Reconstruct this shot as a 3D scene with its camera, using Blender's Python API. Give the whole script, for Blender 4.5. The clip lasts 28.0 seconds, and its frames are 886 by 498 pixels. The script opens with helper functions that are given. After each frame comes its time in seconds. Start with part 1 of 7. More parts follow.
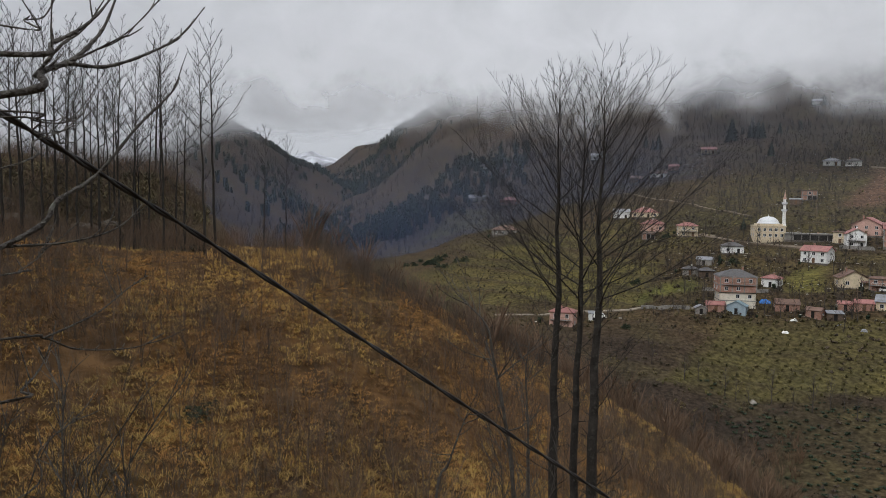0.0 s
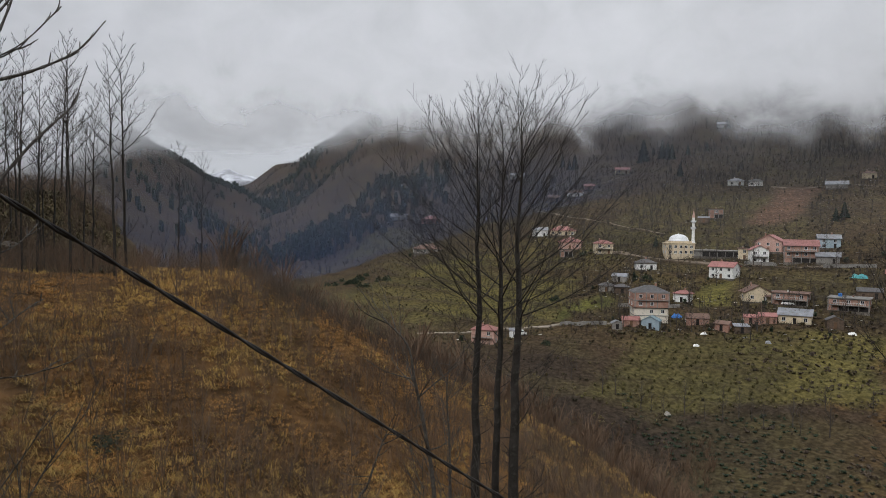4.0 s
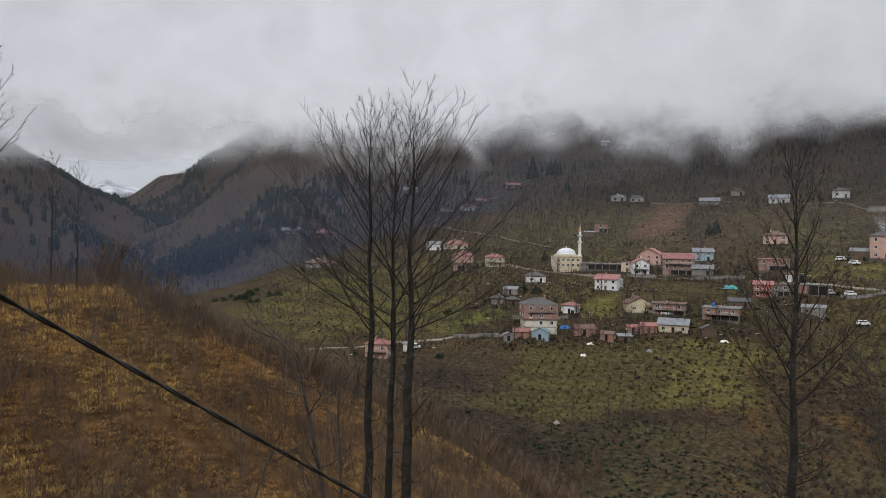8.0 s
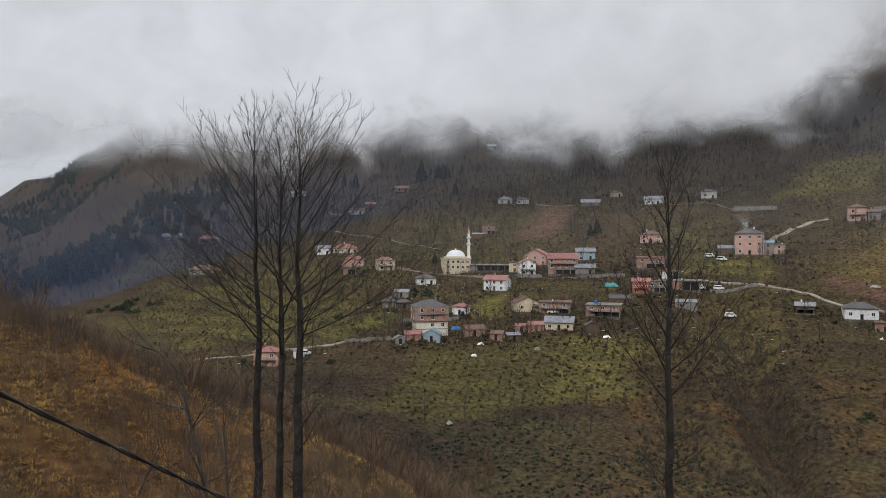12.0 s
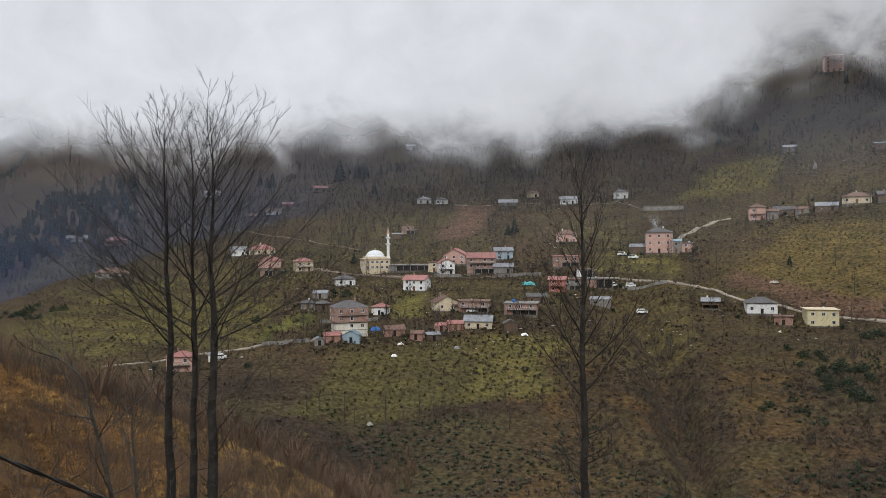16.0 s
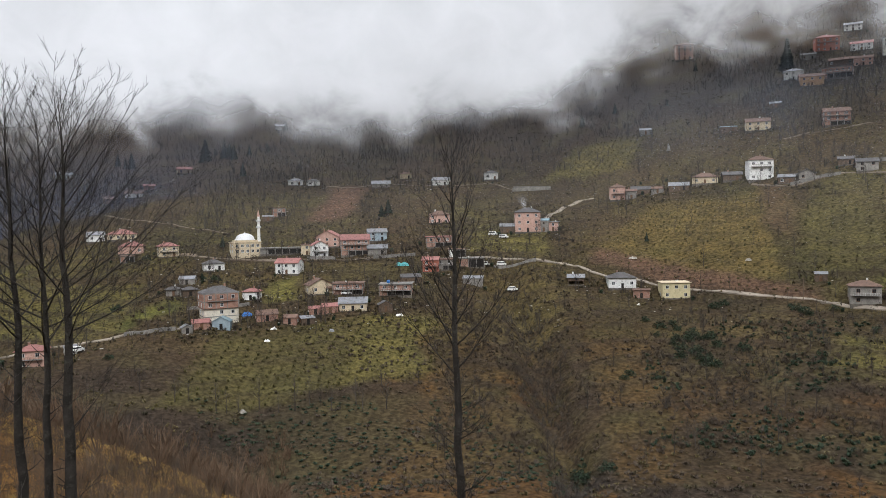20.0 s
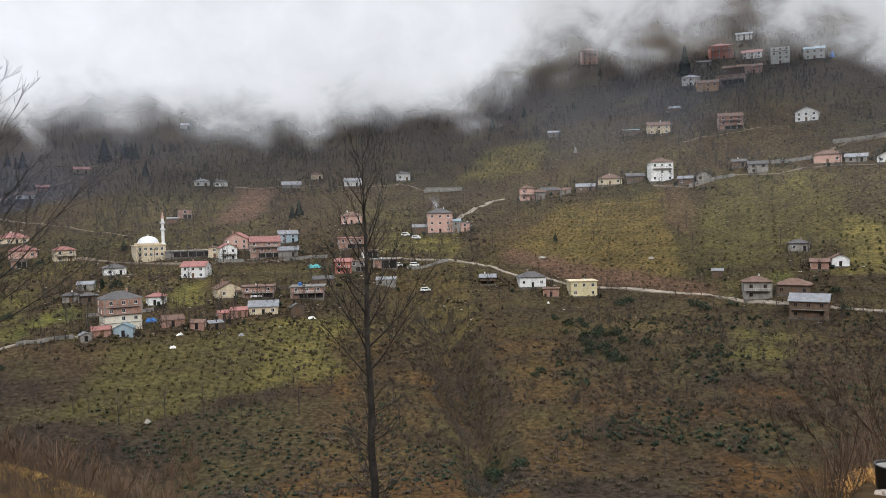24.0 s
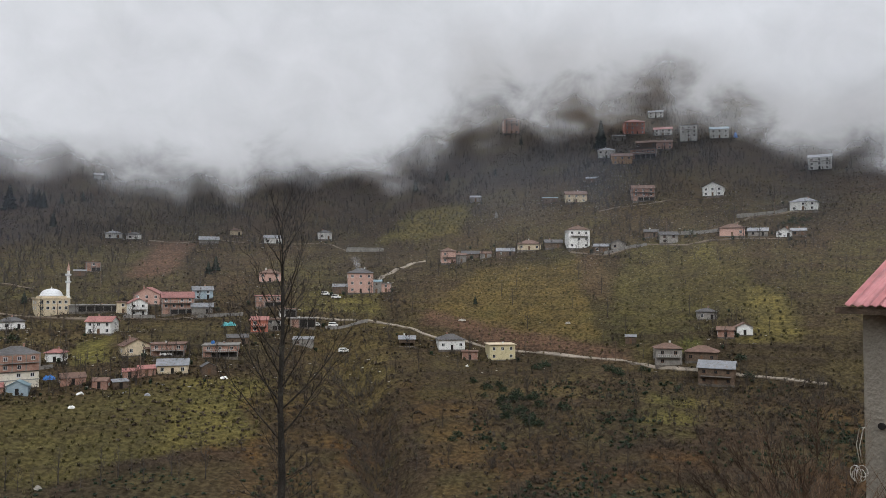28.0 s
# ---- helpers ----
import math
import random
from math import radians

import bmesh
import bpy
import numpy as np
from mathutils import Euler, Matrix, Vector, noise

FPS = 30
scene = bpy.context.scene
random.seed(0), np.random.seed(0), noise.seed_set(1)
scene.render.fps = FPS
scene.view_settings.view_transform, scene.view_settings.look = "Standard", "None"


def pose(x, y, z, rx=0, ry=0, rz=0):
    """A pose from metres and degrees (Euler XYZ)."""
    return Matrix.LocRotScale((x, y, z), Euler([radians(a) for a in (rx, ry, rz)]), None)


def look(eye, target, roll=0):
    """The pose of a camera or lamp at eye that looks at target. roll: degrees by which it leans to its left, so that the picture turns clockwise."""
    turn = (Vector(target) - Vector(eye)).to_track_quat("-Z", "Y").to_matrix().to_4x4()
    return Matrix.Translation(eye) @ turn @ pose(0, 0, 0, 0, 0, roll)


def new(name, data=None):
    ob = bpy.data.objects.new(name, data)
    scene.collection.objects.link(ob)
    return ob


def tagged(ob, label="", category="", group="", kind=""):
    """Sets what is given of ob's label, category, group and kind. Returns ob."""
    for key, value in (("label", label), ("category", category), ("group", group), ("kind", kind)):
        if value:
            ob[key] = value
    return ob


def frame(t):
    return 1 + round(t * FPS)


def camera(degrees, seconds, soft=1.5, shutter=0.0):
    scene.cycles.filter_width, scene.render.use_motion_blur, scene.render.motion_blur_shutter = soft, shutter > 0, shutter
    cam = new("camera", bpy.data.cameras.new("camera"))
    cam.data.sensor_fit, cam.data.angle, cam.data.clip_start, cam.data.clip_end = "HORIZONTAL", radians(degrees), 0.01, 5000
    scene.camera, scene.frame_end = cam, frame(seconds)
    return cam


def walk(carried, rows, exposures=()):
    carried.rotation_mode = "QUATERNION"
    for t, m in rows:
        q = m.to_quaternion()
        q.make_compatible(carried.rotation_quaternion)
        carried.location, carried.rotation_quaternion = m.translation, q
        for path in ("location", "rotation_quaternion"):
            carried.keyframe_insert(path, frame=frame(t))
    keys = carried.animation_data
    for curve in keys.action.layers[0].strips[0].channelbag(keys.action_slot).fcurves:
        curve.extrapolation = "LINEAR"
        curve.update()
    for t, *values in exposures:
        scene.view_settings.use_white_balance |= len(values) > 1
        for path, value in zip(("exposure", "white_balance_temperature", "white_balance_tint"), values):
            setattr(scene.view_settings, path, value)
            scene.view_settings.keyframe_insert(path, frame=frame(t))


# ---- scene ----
# ---------------------------------------------------------------- camera and its way
cam = camera(61.34, 28.0, soft=0.8)
ARM = 0.35   # held at arm's length from the body that turns


def aim(bearing, rise, lean):
    b = radians(bearing)
    return pose(ARM * math.sin(b), ARM * math.cos(b) - ARM, 0, 0, 0, -bearing) @ pose(0, 0, 0, 90 + rise) @ pose(0, 0, 0, 0, 0, lean)


# seconds, bearing, rise, lean
PAN = (
    (0.0, -23.36, -3.61, 0.88), (0.5, -23.05, -2.7, 1.0), (1.0, -22.83, -1.89, 1.29), (1.5, -22.61, -1.98, 1.36),
    (2.0, -22.35, -2.1, 1.53), (2.5, -21.79, -2.21, 1.21), (3.0, -19.4, -2.18, 0.95), (3.5, -18.23, -2.13, 0.85),
    (5.5, -14.59, -1.75, 0.19), (6.0, -13.42, -1.54, -0.09), (6.5, -11.38, -1.37, -0.17), (7.0, -11.45, -1.16, 0.14),
    (7.5, -11.23, -0.98, 0.58), (8.0, -9.26, -0.91, 0.81), (8.5, -8.86, -0.86, 0.72), (9.0, -8.91, -0.66, 0.77),
    (9.5, -8.81, -0.36, 0.5), (10.0, -6.97, -0.39, 0.52), (10.5, -4.88, -0.95, 0.42), (11.0, -3.04, -0.74, 0.05),
    (11.5, -1.56, -0.6, 0.09), (12.0, -0.87, -0.61, -0.09), (12.5, 0.7, -0.33, 0.1), (14.5, 3.81, 0.85, 0.43),
    (15.0, 3.79, 0.84, 0.18), (15.5, 5.36, 0.03, -0.09), (16.0, 5.3, -0.63, -0.42), (16.5, 6.68, -0.53, -0.47),
    (17.0, 8.88, -1.31, -0.64), (17.5, 8.88, -1.55, -0.5), (18.0, 10.14, -1.32, -0.6), (18.5, 11.12, -1.6, -0.81),
    (19.0, 11.48, -1.8, -0.96), (19.5, 13.22, -1.87, -1.02), (20.0, 14.92, -2.19, -1.11), (20.5, 14.85, -2.28, -1.45),
    (21.0, 15.65, -2.25, -1.51), (21.5, 16.88, -2.38, -1.81), (23.5, 20.88, -2.42, -1.46), (24.0, 21.6, -2.26, -1.38),
    (24.5, 23.36, -2.01, -0.97), (25.0, 24.39, -0.99, -0.36), (25.5, 24.27, 0.38, -0.07), (26.0, 24.39, 1.09, 0.07),
    (26.5, 25.26, 1.77, 0.38), (27.0, 25.69, 2.07, 0.42), (27.5, 25.98, 2.23, 0.35), (28.0, 27.69, 2.37, 0.19),
)
# the clip's camera opens up while it looks at the dark slope
EXPOSURES = ((0, -0.4), (3, -0.4), (7, -0.38), (10, -0.38), (12.5, -0.28), (15, -0.2), (17, -0.14), (18, -0.08), (20, 0.0), (21.5, 0.06), (24, 0.1), (25, -0.16), (26, -0.22), (28, -0.28))
walk(cam, [(t, aim(b, r, l)) for t, b, r, l in PAN], EXPOSURES)


# ---------------------------------------------------------------- overcast daylight
world = bpy.data.worlds.new("overcast_sky")
scene.world = world
world.use_nodes = True
SUN_HEIGHT, SUN_BEARING = 45, 190


def world_nodes():
    nt = world.node_tree
    nt.nodes.clear()
    n, link = nt.nodes.new, nt.links.new
    sky = n("ShaderNodeTexSky")
    sky.sky_type, sky.sun_disc = "NISHITA", False
    sky.sun_elevation, sky.sun_rotation = radians(SUN_HEIGHT), radians(SUN_BEARING)
    dim = n("ShaderNodeVectorMath")
    dim.operation = "SCALE"
    dim.inputs["Scale"].default_value = 0.1
    link(sky.outputs["Color"], dim.inputs[0])
    co = n("ShaderNodeTexCoord")
    sep = n("ShaderNodeSeparateXYZ")
    link(co.outputs["Generated"], sep.inputs[0])
    # an overcast vault: three times as bright overhead as at the horizon
    lift = n("ShaderNodeMapRange")
    lift.inputs["From Min"].default_value, lift.inputs["From Max"].default_value = 0.0, 1.0
    lift.inputs["To Min"].default_value, lift.inputs["To Max"].default_value = 0.76, 1.85
    link(sep.outputs["Z"], lift.inputs["Value"])
    stretch = n("ShaderNodeMapping")
    stretch.inputs["Scale"].default_value = (1, 1, 2.2)
    link(co.outputs["Generated"], stretch.inputs["Vector"])
    puff = n("ShaderNodeTexNoise")
    puff.inputs["Scale"].default_value, puff.inputs["Detail"].default_value, puff.inputs["Roughness"].default_value = 2.4, 7, 0.55
    link(stretch.outputs[0], puff.inputs["Vector"])
    amount = n("ShaderNodeMapRange")
    amount.inputs["From Min"].default_value, amount.inputs["From Max"].default_value = 0.3, 0.7
    amount.inputs["To Min"].default_value, amount.inputs["To Max"].default_value = 0.86, 1.12
    link(puff.outputs["Fac"], amount.inputs["Value"])
    both = n("ShaderNodeMath")
    both.operation = "MULTIPLY"
    link(lift.outputs[0], both.inputs[0])
    link(amount.outputs[0], both.inputs[1])
    tint = n("ShaderNodeVectorMath")
    tint.operation = "SCALE"
    tint.inputs[0].default_value = (0.95, 0.985, 1.065)
    link(both.outputs[0], tint.inputs["Scale"])
    mix = n("ShaderNodeMix")
    mix.data_type = "RGBA"
    mix.inputs["Factor"].default_value = 0.94
    link(dim.outputs[0], mix.inputs["A"])
    link(tint.outputs[0], mix.inputs["B"])
    back, out = n("ShaderNodeBackground"), n("ShaderNodeOutputWorld")
    back.inputs["Strength"].default_value = 1.2
    link(mix.outputs["Result"], back.inputs["Color"])
    link(back.outputs[0], out.inputs["Surface"])


world_nodes()
sun_data = bpy.data.lights.new("sun", "SUN")
sun_data.energy, sun_data.angle, sun_data.color = 1.4, radians(28), (1, 0.98, 0.96)
sun = new("sun", sun_data)
sun.matrix_world = look((0, 0, 300), (-300 * math.sin(radians(SUN_BEARING)), -300 * math.cos(radians(SUN_BEARING)), 300 - 300 * math.tan(radians(SUN_HEIGHT))))


# ---------------------------------------------------------------- materials
def mixer(nt, a, b, fac):
    m = nt.nodes.new("ShaderNodeMix")
    m.data_type = "RGBA"
    for key, v in (("A", a), ("B", b), ("Factor", fac)):
        if isinstance(v, (int, float)):
            m.inputs[key].default_value = v
        elif isinstance(v, tuple):
            m.inputs[key].default_value = (*v, 1)
        else:
            nt.links.new(v, m.inputs[key])
    return m.outputs["Result"]


def noise_out(nt, vec, scale, detail=4, lo=0.35, hi=0.65):
    t = nt.nodes.new("ShaderNodeTexNoise")
    t.inputs["Scale"].default_value, t.inputs["Detail"].default_value = scale, detail
    nt.links.new(vec, t.inputs["Vector"])
    r = nt.nodes.new("ShaderNodeMapRange")
    r.inputs["From Min"].default_value, r.inputs["From Max"].default_value = lo, hi
    nt.links.new(t.outputs["Fac"], r.inputs["Value"])
    return r.outputs[0]


def start(name):
    m = bpy.data.materials.new(name)
    m.use_nodes = True
    nt = m.node_tree
    shader = nt.nodes["Principled BSDF"]
    shader.inputs["Specular IOR Level"].default_value = 0.25
    return m, nt, shader


def surface(name, c1, c2, scale=1.0, rough=0.85, fine=12.0, bump=0.3, vary=0.15, metal=0.0, stain=None, spec=0.25, island=False):
    """Two tones in broad patches, fine grain, a little difference from piece to piece, optional stains."""
    m, nt, sh = start(name)
    vec = nt.nodes.new("ShaderNodeTexCoord").outputs["Object"]
    col = mixer(nt, c1, c2, noise_out(nt, vec, scale))
    if stain:
        col = mixer(nt, col, stain, noise_out(nt, vec, scale * 2.7, 6, 0.55, 0.75))
    grain = noise_out(nt, vec, fine, 3, 0.2, 0.8)
    if island:
        rnd = nt.nodes.new("ShaderNodeNewGeometry").outputs["Random Per Island"]
    else:
        rnd = nt.nodes.new("ShaderNodeObjectInfo").outputs["Random"]
    add = nt.nodes.new("ShaderNodeMath")
    add.operation = "MULTIPLY_ADD"
    nt.links.new(rnd, add.inputs[0])
    add.inputs[1].default_value, add.inputs[2].default_value = 2 * vary, 0.82 - vary
    both = nt.nodes.new("ShaderNodeMath")
    both.operation = "MULTIPLY_ADD"
    nt.links.new(grain, both.inputs[0])
    both.inputs[1].default_value = 0.36
    nt.links.new(add.outputs[0], both.inputs[2])
    dim = nt.nodes.new("ShaderNodeVectorMath")
    dim.operation = "SCALE"
    nt.links.new(col, dim.inputs[0])
    nt.links.new(both.outputs[0], dim.inputs["Scale"])
    nt.links.new(dim.outputs[0], sh.inputs["Base Color"])
    sh.inputs["Roughness"].default_value, sh.inputs["Metallic"].default_value, sh.inputs["Specular IOR Level"].default_value = rough, metal, spec
    if bump:
        b = nt.nodes.new("ShaderNodeBump")
        b.inputs["Strength"].default_value, b.inputs["Distance"].default_value = bump, 0.05
        nt.links.new(grain, b.inputs["Height"])
        nt.links.new(b.outputs[0], sh.inputs["Normal"])
    return m


def ridged(name, c1, c2, pitch, rough, metal=0.0, stain=None, axis="X"):
    """Roof sheets or tiles: ridges by relief, patchy tone and rust."""
    m = surface(name, c1, c2, 0.5, rough, 6.0, 0.0, 0.12, metal, stain)
    nt = m.node_tree
    w = nt.nodes.new("ShaderNodeTexWave")
    w.bands_direction = axis
    w.inputs["Scale"].default_value = 0.314 / pitch
    nt.links.new(nt.nodes.new("ShaderNodeTexCoord").outputs["Object"], w.inputs["Vector"])
    b = nt.nodes.new("ShaderNodeBump")
    b.inputs["Strength"].default_value, b.inputs["Distance"].default_value = 0.8, pitch * 0.3
    nt.links.new(w.outputs["Fac"], b.inputs["Height"])
    nt.links.new(b.outputs[0], nt.nodes["Principled BSDF"].inputs["Normal"])
    return m


def brickwork(name, c1, c2, mortar):
    m, nt, sh = start(name)
    vec = nt.nodes.new("ShaderNodeTexCoord").outputs["Object"]
    turn = nt.nodes.new("ShaderNodeMapping")
    turn.inputs["Rotation"].default_value = (radians(90), 0, 0)
    nt.links.new(vec, turn.inputs[0])
    b = nt.nodes.new("ShaderNodeTexBrick")
    b.inputs["Scale"].default_value = 1.0
    b.inputs["Brick Width"].default_value, b.inputs["Row Height"].default_value, b.inputs["Mortar Size"].default_value = 0.34, 0.2, 0.014
    b.inputs["Color1"].default_value, b.inputs["Color2"].default_value, b.inputs["Mortar"].default_value = (*c1, 1), (*c2, 1), (*mortar, 1)
    nt.links.new(turn.outputs[0], b.inputs["Vector"])
    col = mixer(nt, b.outputs["Color"], tuple(0.55 * v for v in c1), noise_out(nt, vec, 0.7, 6, 0.45, 0.8))
    nt.links.new(col, sh.inputs["Base Color"])
    sh.inputs["Roughness"].default_value = 0.9
    return m


WHITE = surface("white_plaster", (0.82, 0.82, 0.79), (0.72, 0.72, 0.69), 0.6, 0.8, 9, 0.2, 0.06, stain=(0.4, 0.39, 0.36))
CREAM = surface("cream_plaster", (0.66, 0.55, 0.38), (0.55, 0.46, 0.32), 0.6, 0.8, 9, 0.2, 0.06, stain=(0.36, 0.3, 0.22))
YELLOW = surface("yellow_plaster", (0.64, 0.56, 0.34), (0.56, 0.49, 0.3), 0.6, 0.8, 9, 0.2, 0.05, stain=(0.36, 0.31, 0.18))
CREAM_WHITE = surface("cream_white_plaster", (0.76, 0.7, 0.58), (0.66, 0.6, 0.49), 0.5, 0.8, 9, 0.2, 0.05, stain=(0.4, 0.36, 0.29))
PINK = surface("salmon_plaster", (0.58, 0.37, 0.3), (0.5, 0.32, 0.26), 0.6, 0.8, 9, 0.2, 0.05, stain=(0.36, 0.22, 0.17))
RED_WALL = surface("red_plaster", (0.46, 0.17, 0.12), (0.39, 0.14, 0.1), 0.6, 0.8, 9, 0.2, 0.05)
ORANGE_WALL = surface("orange_plaster", (0.52, 0.32, 0.18), (0.44, 0.27, 0.15), 0.6, 0.8, 9, 0.2, 0.05)
GREY_WALL = surface("grey_render", (0.3, 0.28, 0.25), (0.21, 0.195, 0.175), 0.8, 0.9, 9, 0.25, 0.12, stain=(0.12, 0.11, 0.1))
BLUE_WALL = surface("pale_blue_paint", (0.34, 0.42, 0.46), (0.27, 0.34, 0.38), 0.8, 0.8, 9, 0.2, 0.08)
TIMBER = surface("weathered_timber", (0.17, 0.12, 0.085), (0.1, 0.075, 0.055), 1.5, 0.9, 14, 0.4, 0.18)
BRICK = brickwork("hollow_brick", (0.4, 0.215, 0.155), (0.33, 0.175, 0.13), (0.38, 0.33, 0.28))
CONCRETE = surface("bare_concrete", (0.28, 0.265, 0.24), (0.18, 0.172, 0.158), 0.7, 0.9, 10, 0.3, 0.1, stain=(0.15, 0.14, 0.13))
STAINED = surface("stained_rubble_stone", (0.17, 0.15, 0.125), (0.1, 0.088, 0.075), 1.2, 0.95, 5, 0.4, 0.15)
RED_TILE = ridged("red_roof_tile", (0.37, 0.17, 0.15), (0.28, 0.135, 0.12), 0.3, 0.75, 0, (0.13, 0.06, 0.05))
BROWN_TILE = ridged("old_brown_tile", (0.2, 0.125, 0.095), (0.14, 0.09, 0.072), 0.3, 0.85, 0, (0.08, 0.065, 0.05))
GREY_METAL = ridged("grey_roof_sheet", (0.3, 0.31, 0.33), (0.22, 0.23, 0.24), 0.2, 0.55, 0.2, (0.18, 0.12, 0.085))
DARK_ROOF = ridged("dark_roof_sheet", (0.13, 0.125, 0.125), (0.09, 0.088, 0.088), 0.25, 0.7, 0.1, (0.1, 0.075, 0.055))
BLUE_METAL = ridged("blue_grey_roof_sheet", (0.26, 0.37, 0.42), (0.2, 0.29, 0.33), 0.2, 0.5, 0.2)
FRAME_WHITE = surface("white_window_frame", (0.7, 0.7, 0.68), (0.62, 0.62, 0.6), 2, 0.5, 20, 0.05, 0.05)
FRAME_WOOD = surface("brown_window_frame", (0.16, 0.09, 0.05), (0.12, 0.07, 0.04), 2, 0.6, 20, 0.1, 0.1)
GLASS, _nt, _sh = start("dark_window_glass")
_sh.inputs["Base Color"].default_value = (0.02, 0.024, 0.028, 1)
_sh.inputs["Roughness"].default_value, _sh.inputs["Specular IOR Level"].default_value = 0.08, 0.5
# near-black; in bays and holes it stands for the shade inside
NEAR_BLACK = surface("dark_opening", (0.025, 0.022, 0.02), (0.018, 0.016, 0.015), 2, 0.95, 10, 0, 0.1)
DOME = surface("pale_dome_sheet", (0.74, 0.75, 0.75), (0.66, 0.68, 0.69), 0.8, 0.4, 8, 0.1, 0.03, 0.1)
TARP = surface("blue_tarpaulin", (0.05, 0.2, 0.55), (0.04, 0.15, 0.42), 1, 0.45, 8, 0.3, 0.1)
TEAL = surface("turquoise_sheet", (0.09, 0.36, 0.36), (0.07, 0.28, 0.29), 1, 0.5, 8, 0.2, 0.1)
DIRT = surface("trodden_dirt", (0.19, 0.15, 0.11), (0.115, 0.092, 0.068), 0.25, 0.95, 3, 0.4, 0.1)
GRAVEL = surface("pale_track_gravel", (0.31, 0.265, 0.21), (0.2, 0.172, 0.137), 0.25, 0.95, 3, 0.4, 0.1)
BARK = surface("grey_brown_bark", (0.02, 0.017, 0.014), (0.038, 0.033, 0.028), 2.2, 0.95, 16, 0.7, 0.12, stain=(0.062, 0.06, 0.048))
BARK_FAR = surface("bare_twig_bark", (0.052, 0.045, 0.039), (0.088, 0.075, 0.065), 0.4, 0.95, 4, 0, 0.2)
TWIG = surface("brown_twig", (0.085, 0.062, 0.045), (0.13, 0.09, 0.06), 0.6, 0.9, 6, 0, 0.2, island=True)
RUSSET = surface("russet_brushwood", (0.1, 0.065, 0.042), (0.16, 0.105, 0.065), 0.08, 0.95, 0.5, 0, 0.22, island=True)
UNDERGROWTH = surface("dull_undergrowth", (0.04, 0.034, 0.022), (0.13, 0.105, 0.05), 0.1, 0.95, 0.5, 0, 0.45, island=True)
BUSH_TWIG = surface("dark_brushwood", (0.056, 0.044, 0.034), (0.1, 0.075, 0.054), 0.08, 0.95, 0.5, 0, 0.22, island=True)
FIR = surface("dark_fir_needles", (0.018, 0.032, 0.022), (0.03, 0.046, 0.03), 0.8, 0.9, 4, 0, 0.25, island=True)
EVERGREEN = surface("dark_evergreen_leaf", (0.017, 0.031, 0.017), (0.032, 0.048, 0.024), 0.5, 0.7, 4, 0, 0.3, island=True)
HAZEL = surface("olive_hazel_clump", (0.07, 0.064, 0.028), (0.115, 0.1, 0.038), 0.05, 0.95, 0.5, 0, 0.22, island=True)
BRACKEN = surface("withered_bracken", (0.33, 0.175, 0.05), (0.085, 0.048, 0.024), 0.3, 0.95, 1.3, 0, 0.42, island=True)
DRY_GRASS = surface("yellow_dry_grass", (0.46, 0.29, 0.085), (0.22, 0.15, 0.05), 0.1, 0.95, 1.3, 0, 0.25, island=True)
SCRAP_STONE = surface("lichened_pale_stone", (0.4, 0.38, 0.33), (0.22, 0.2, 0.17), 1.2, 0.9, 5, 0.4, 0.1)
SCRAP_PALE = surface("pale_scrap", (0.5, 0.48, 0.44), (0.26, 0.24, 0.21), 0.15, 0.85, 3, 0, 0.4, island=True)
RUBBER = surface("black_cable_sheath", (0.022, 0.021, 0.02), (0.035, 0.033, 0.03), 3, 0.6, 30, 0.2, 0.05)


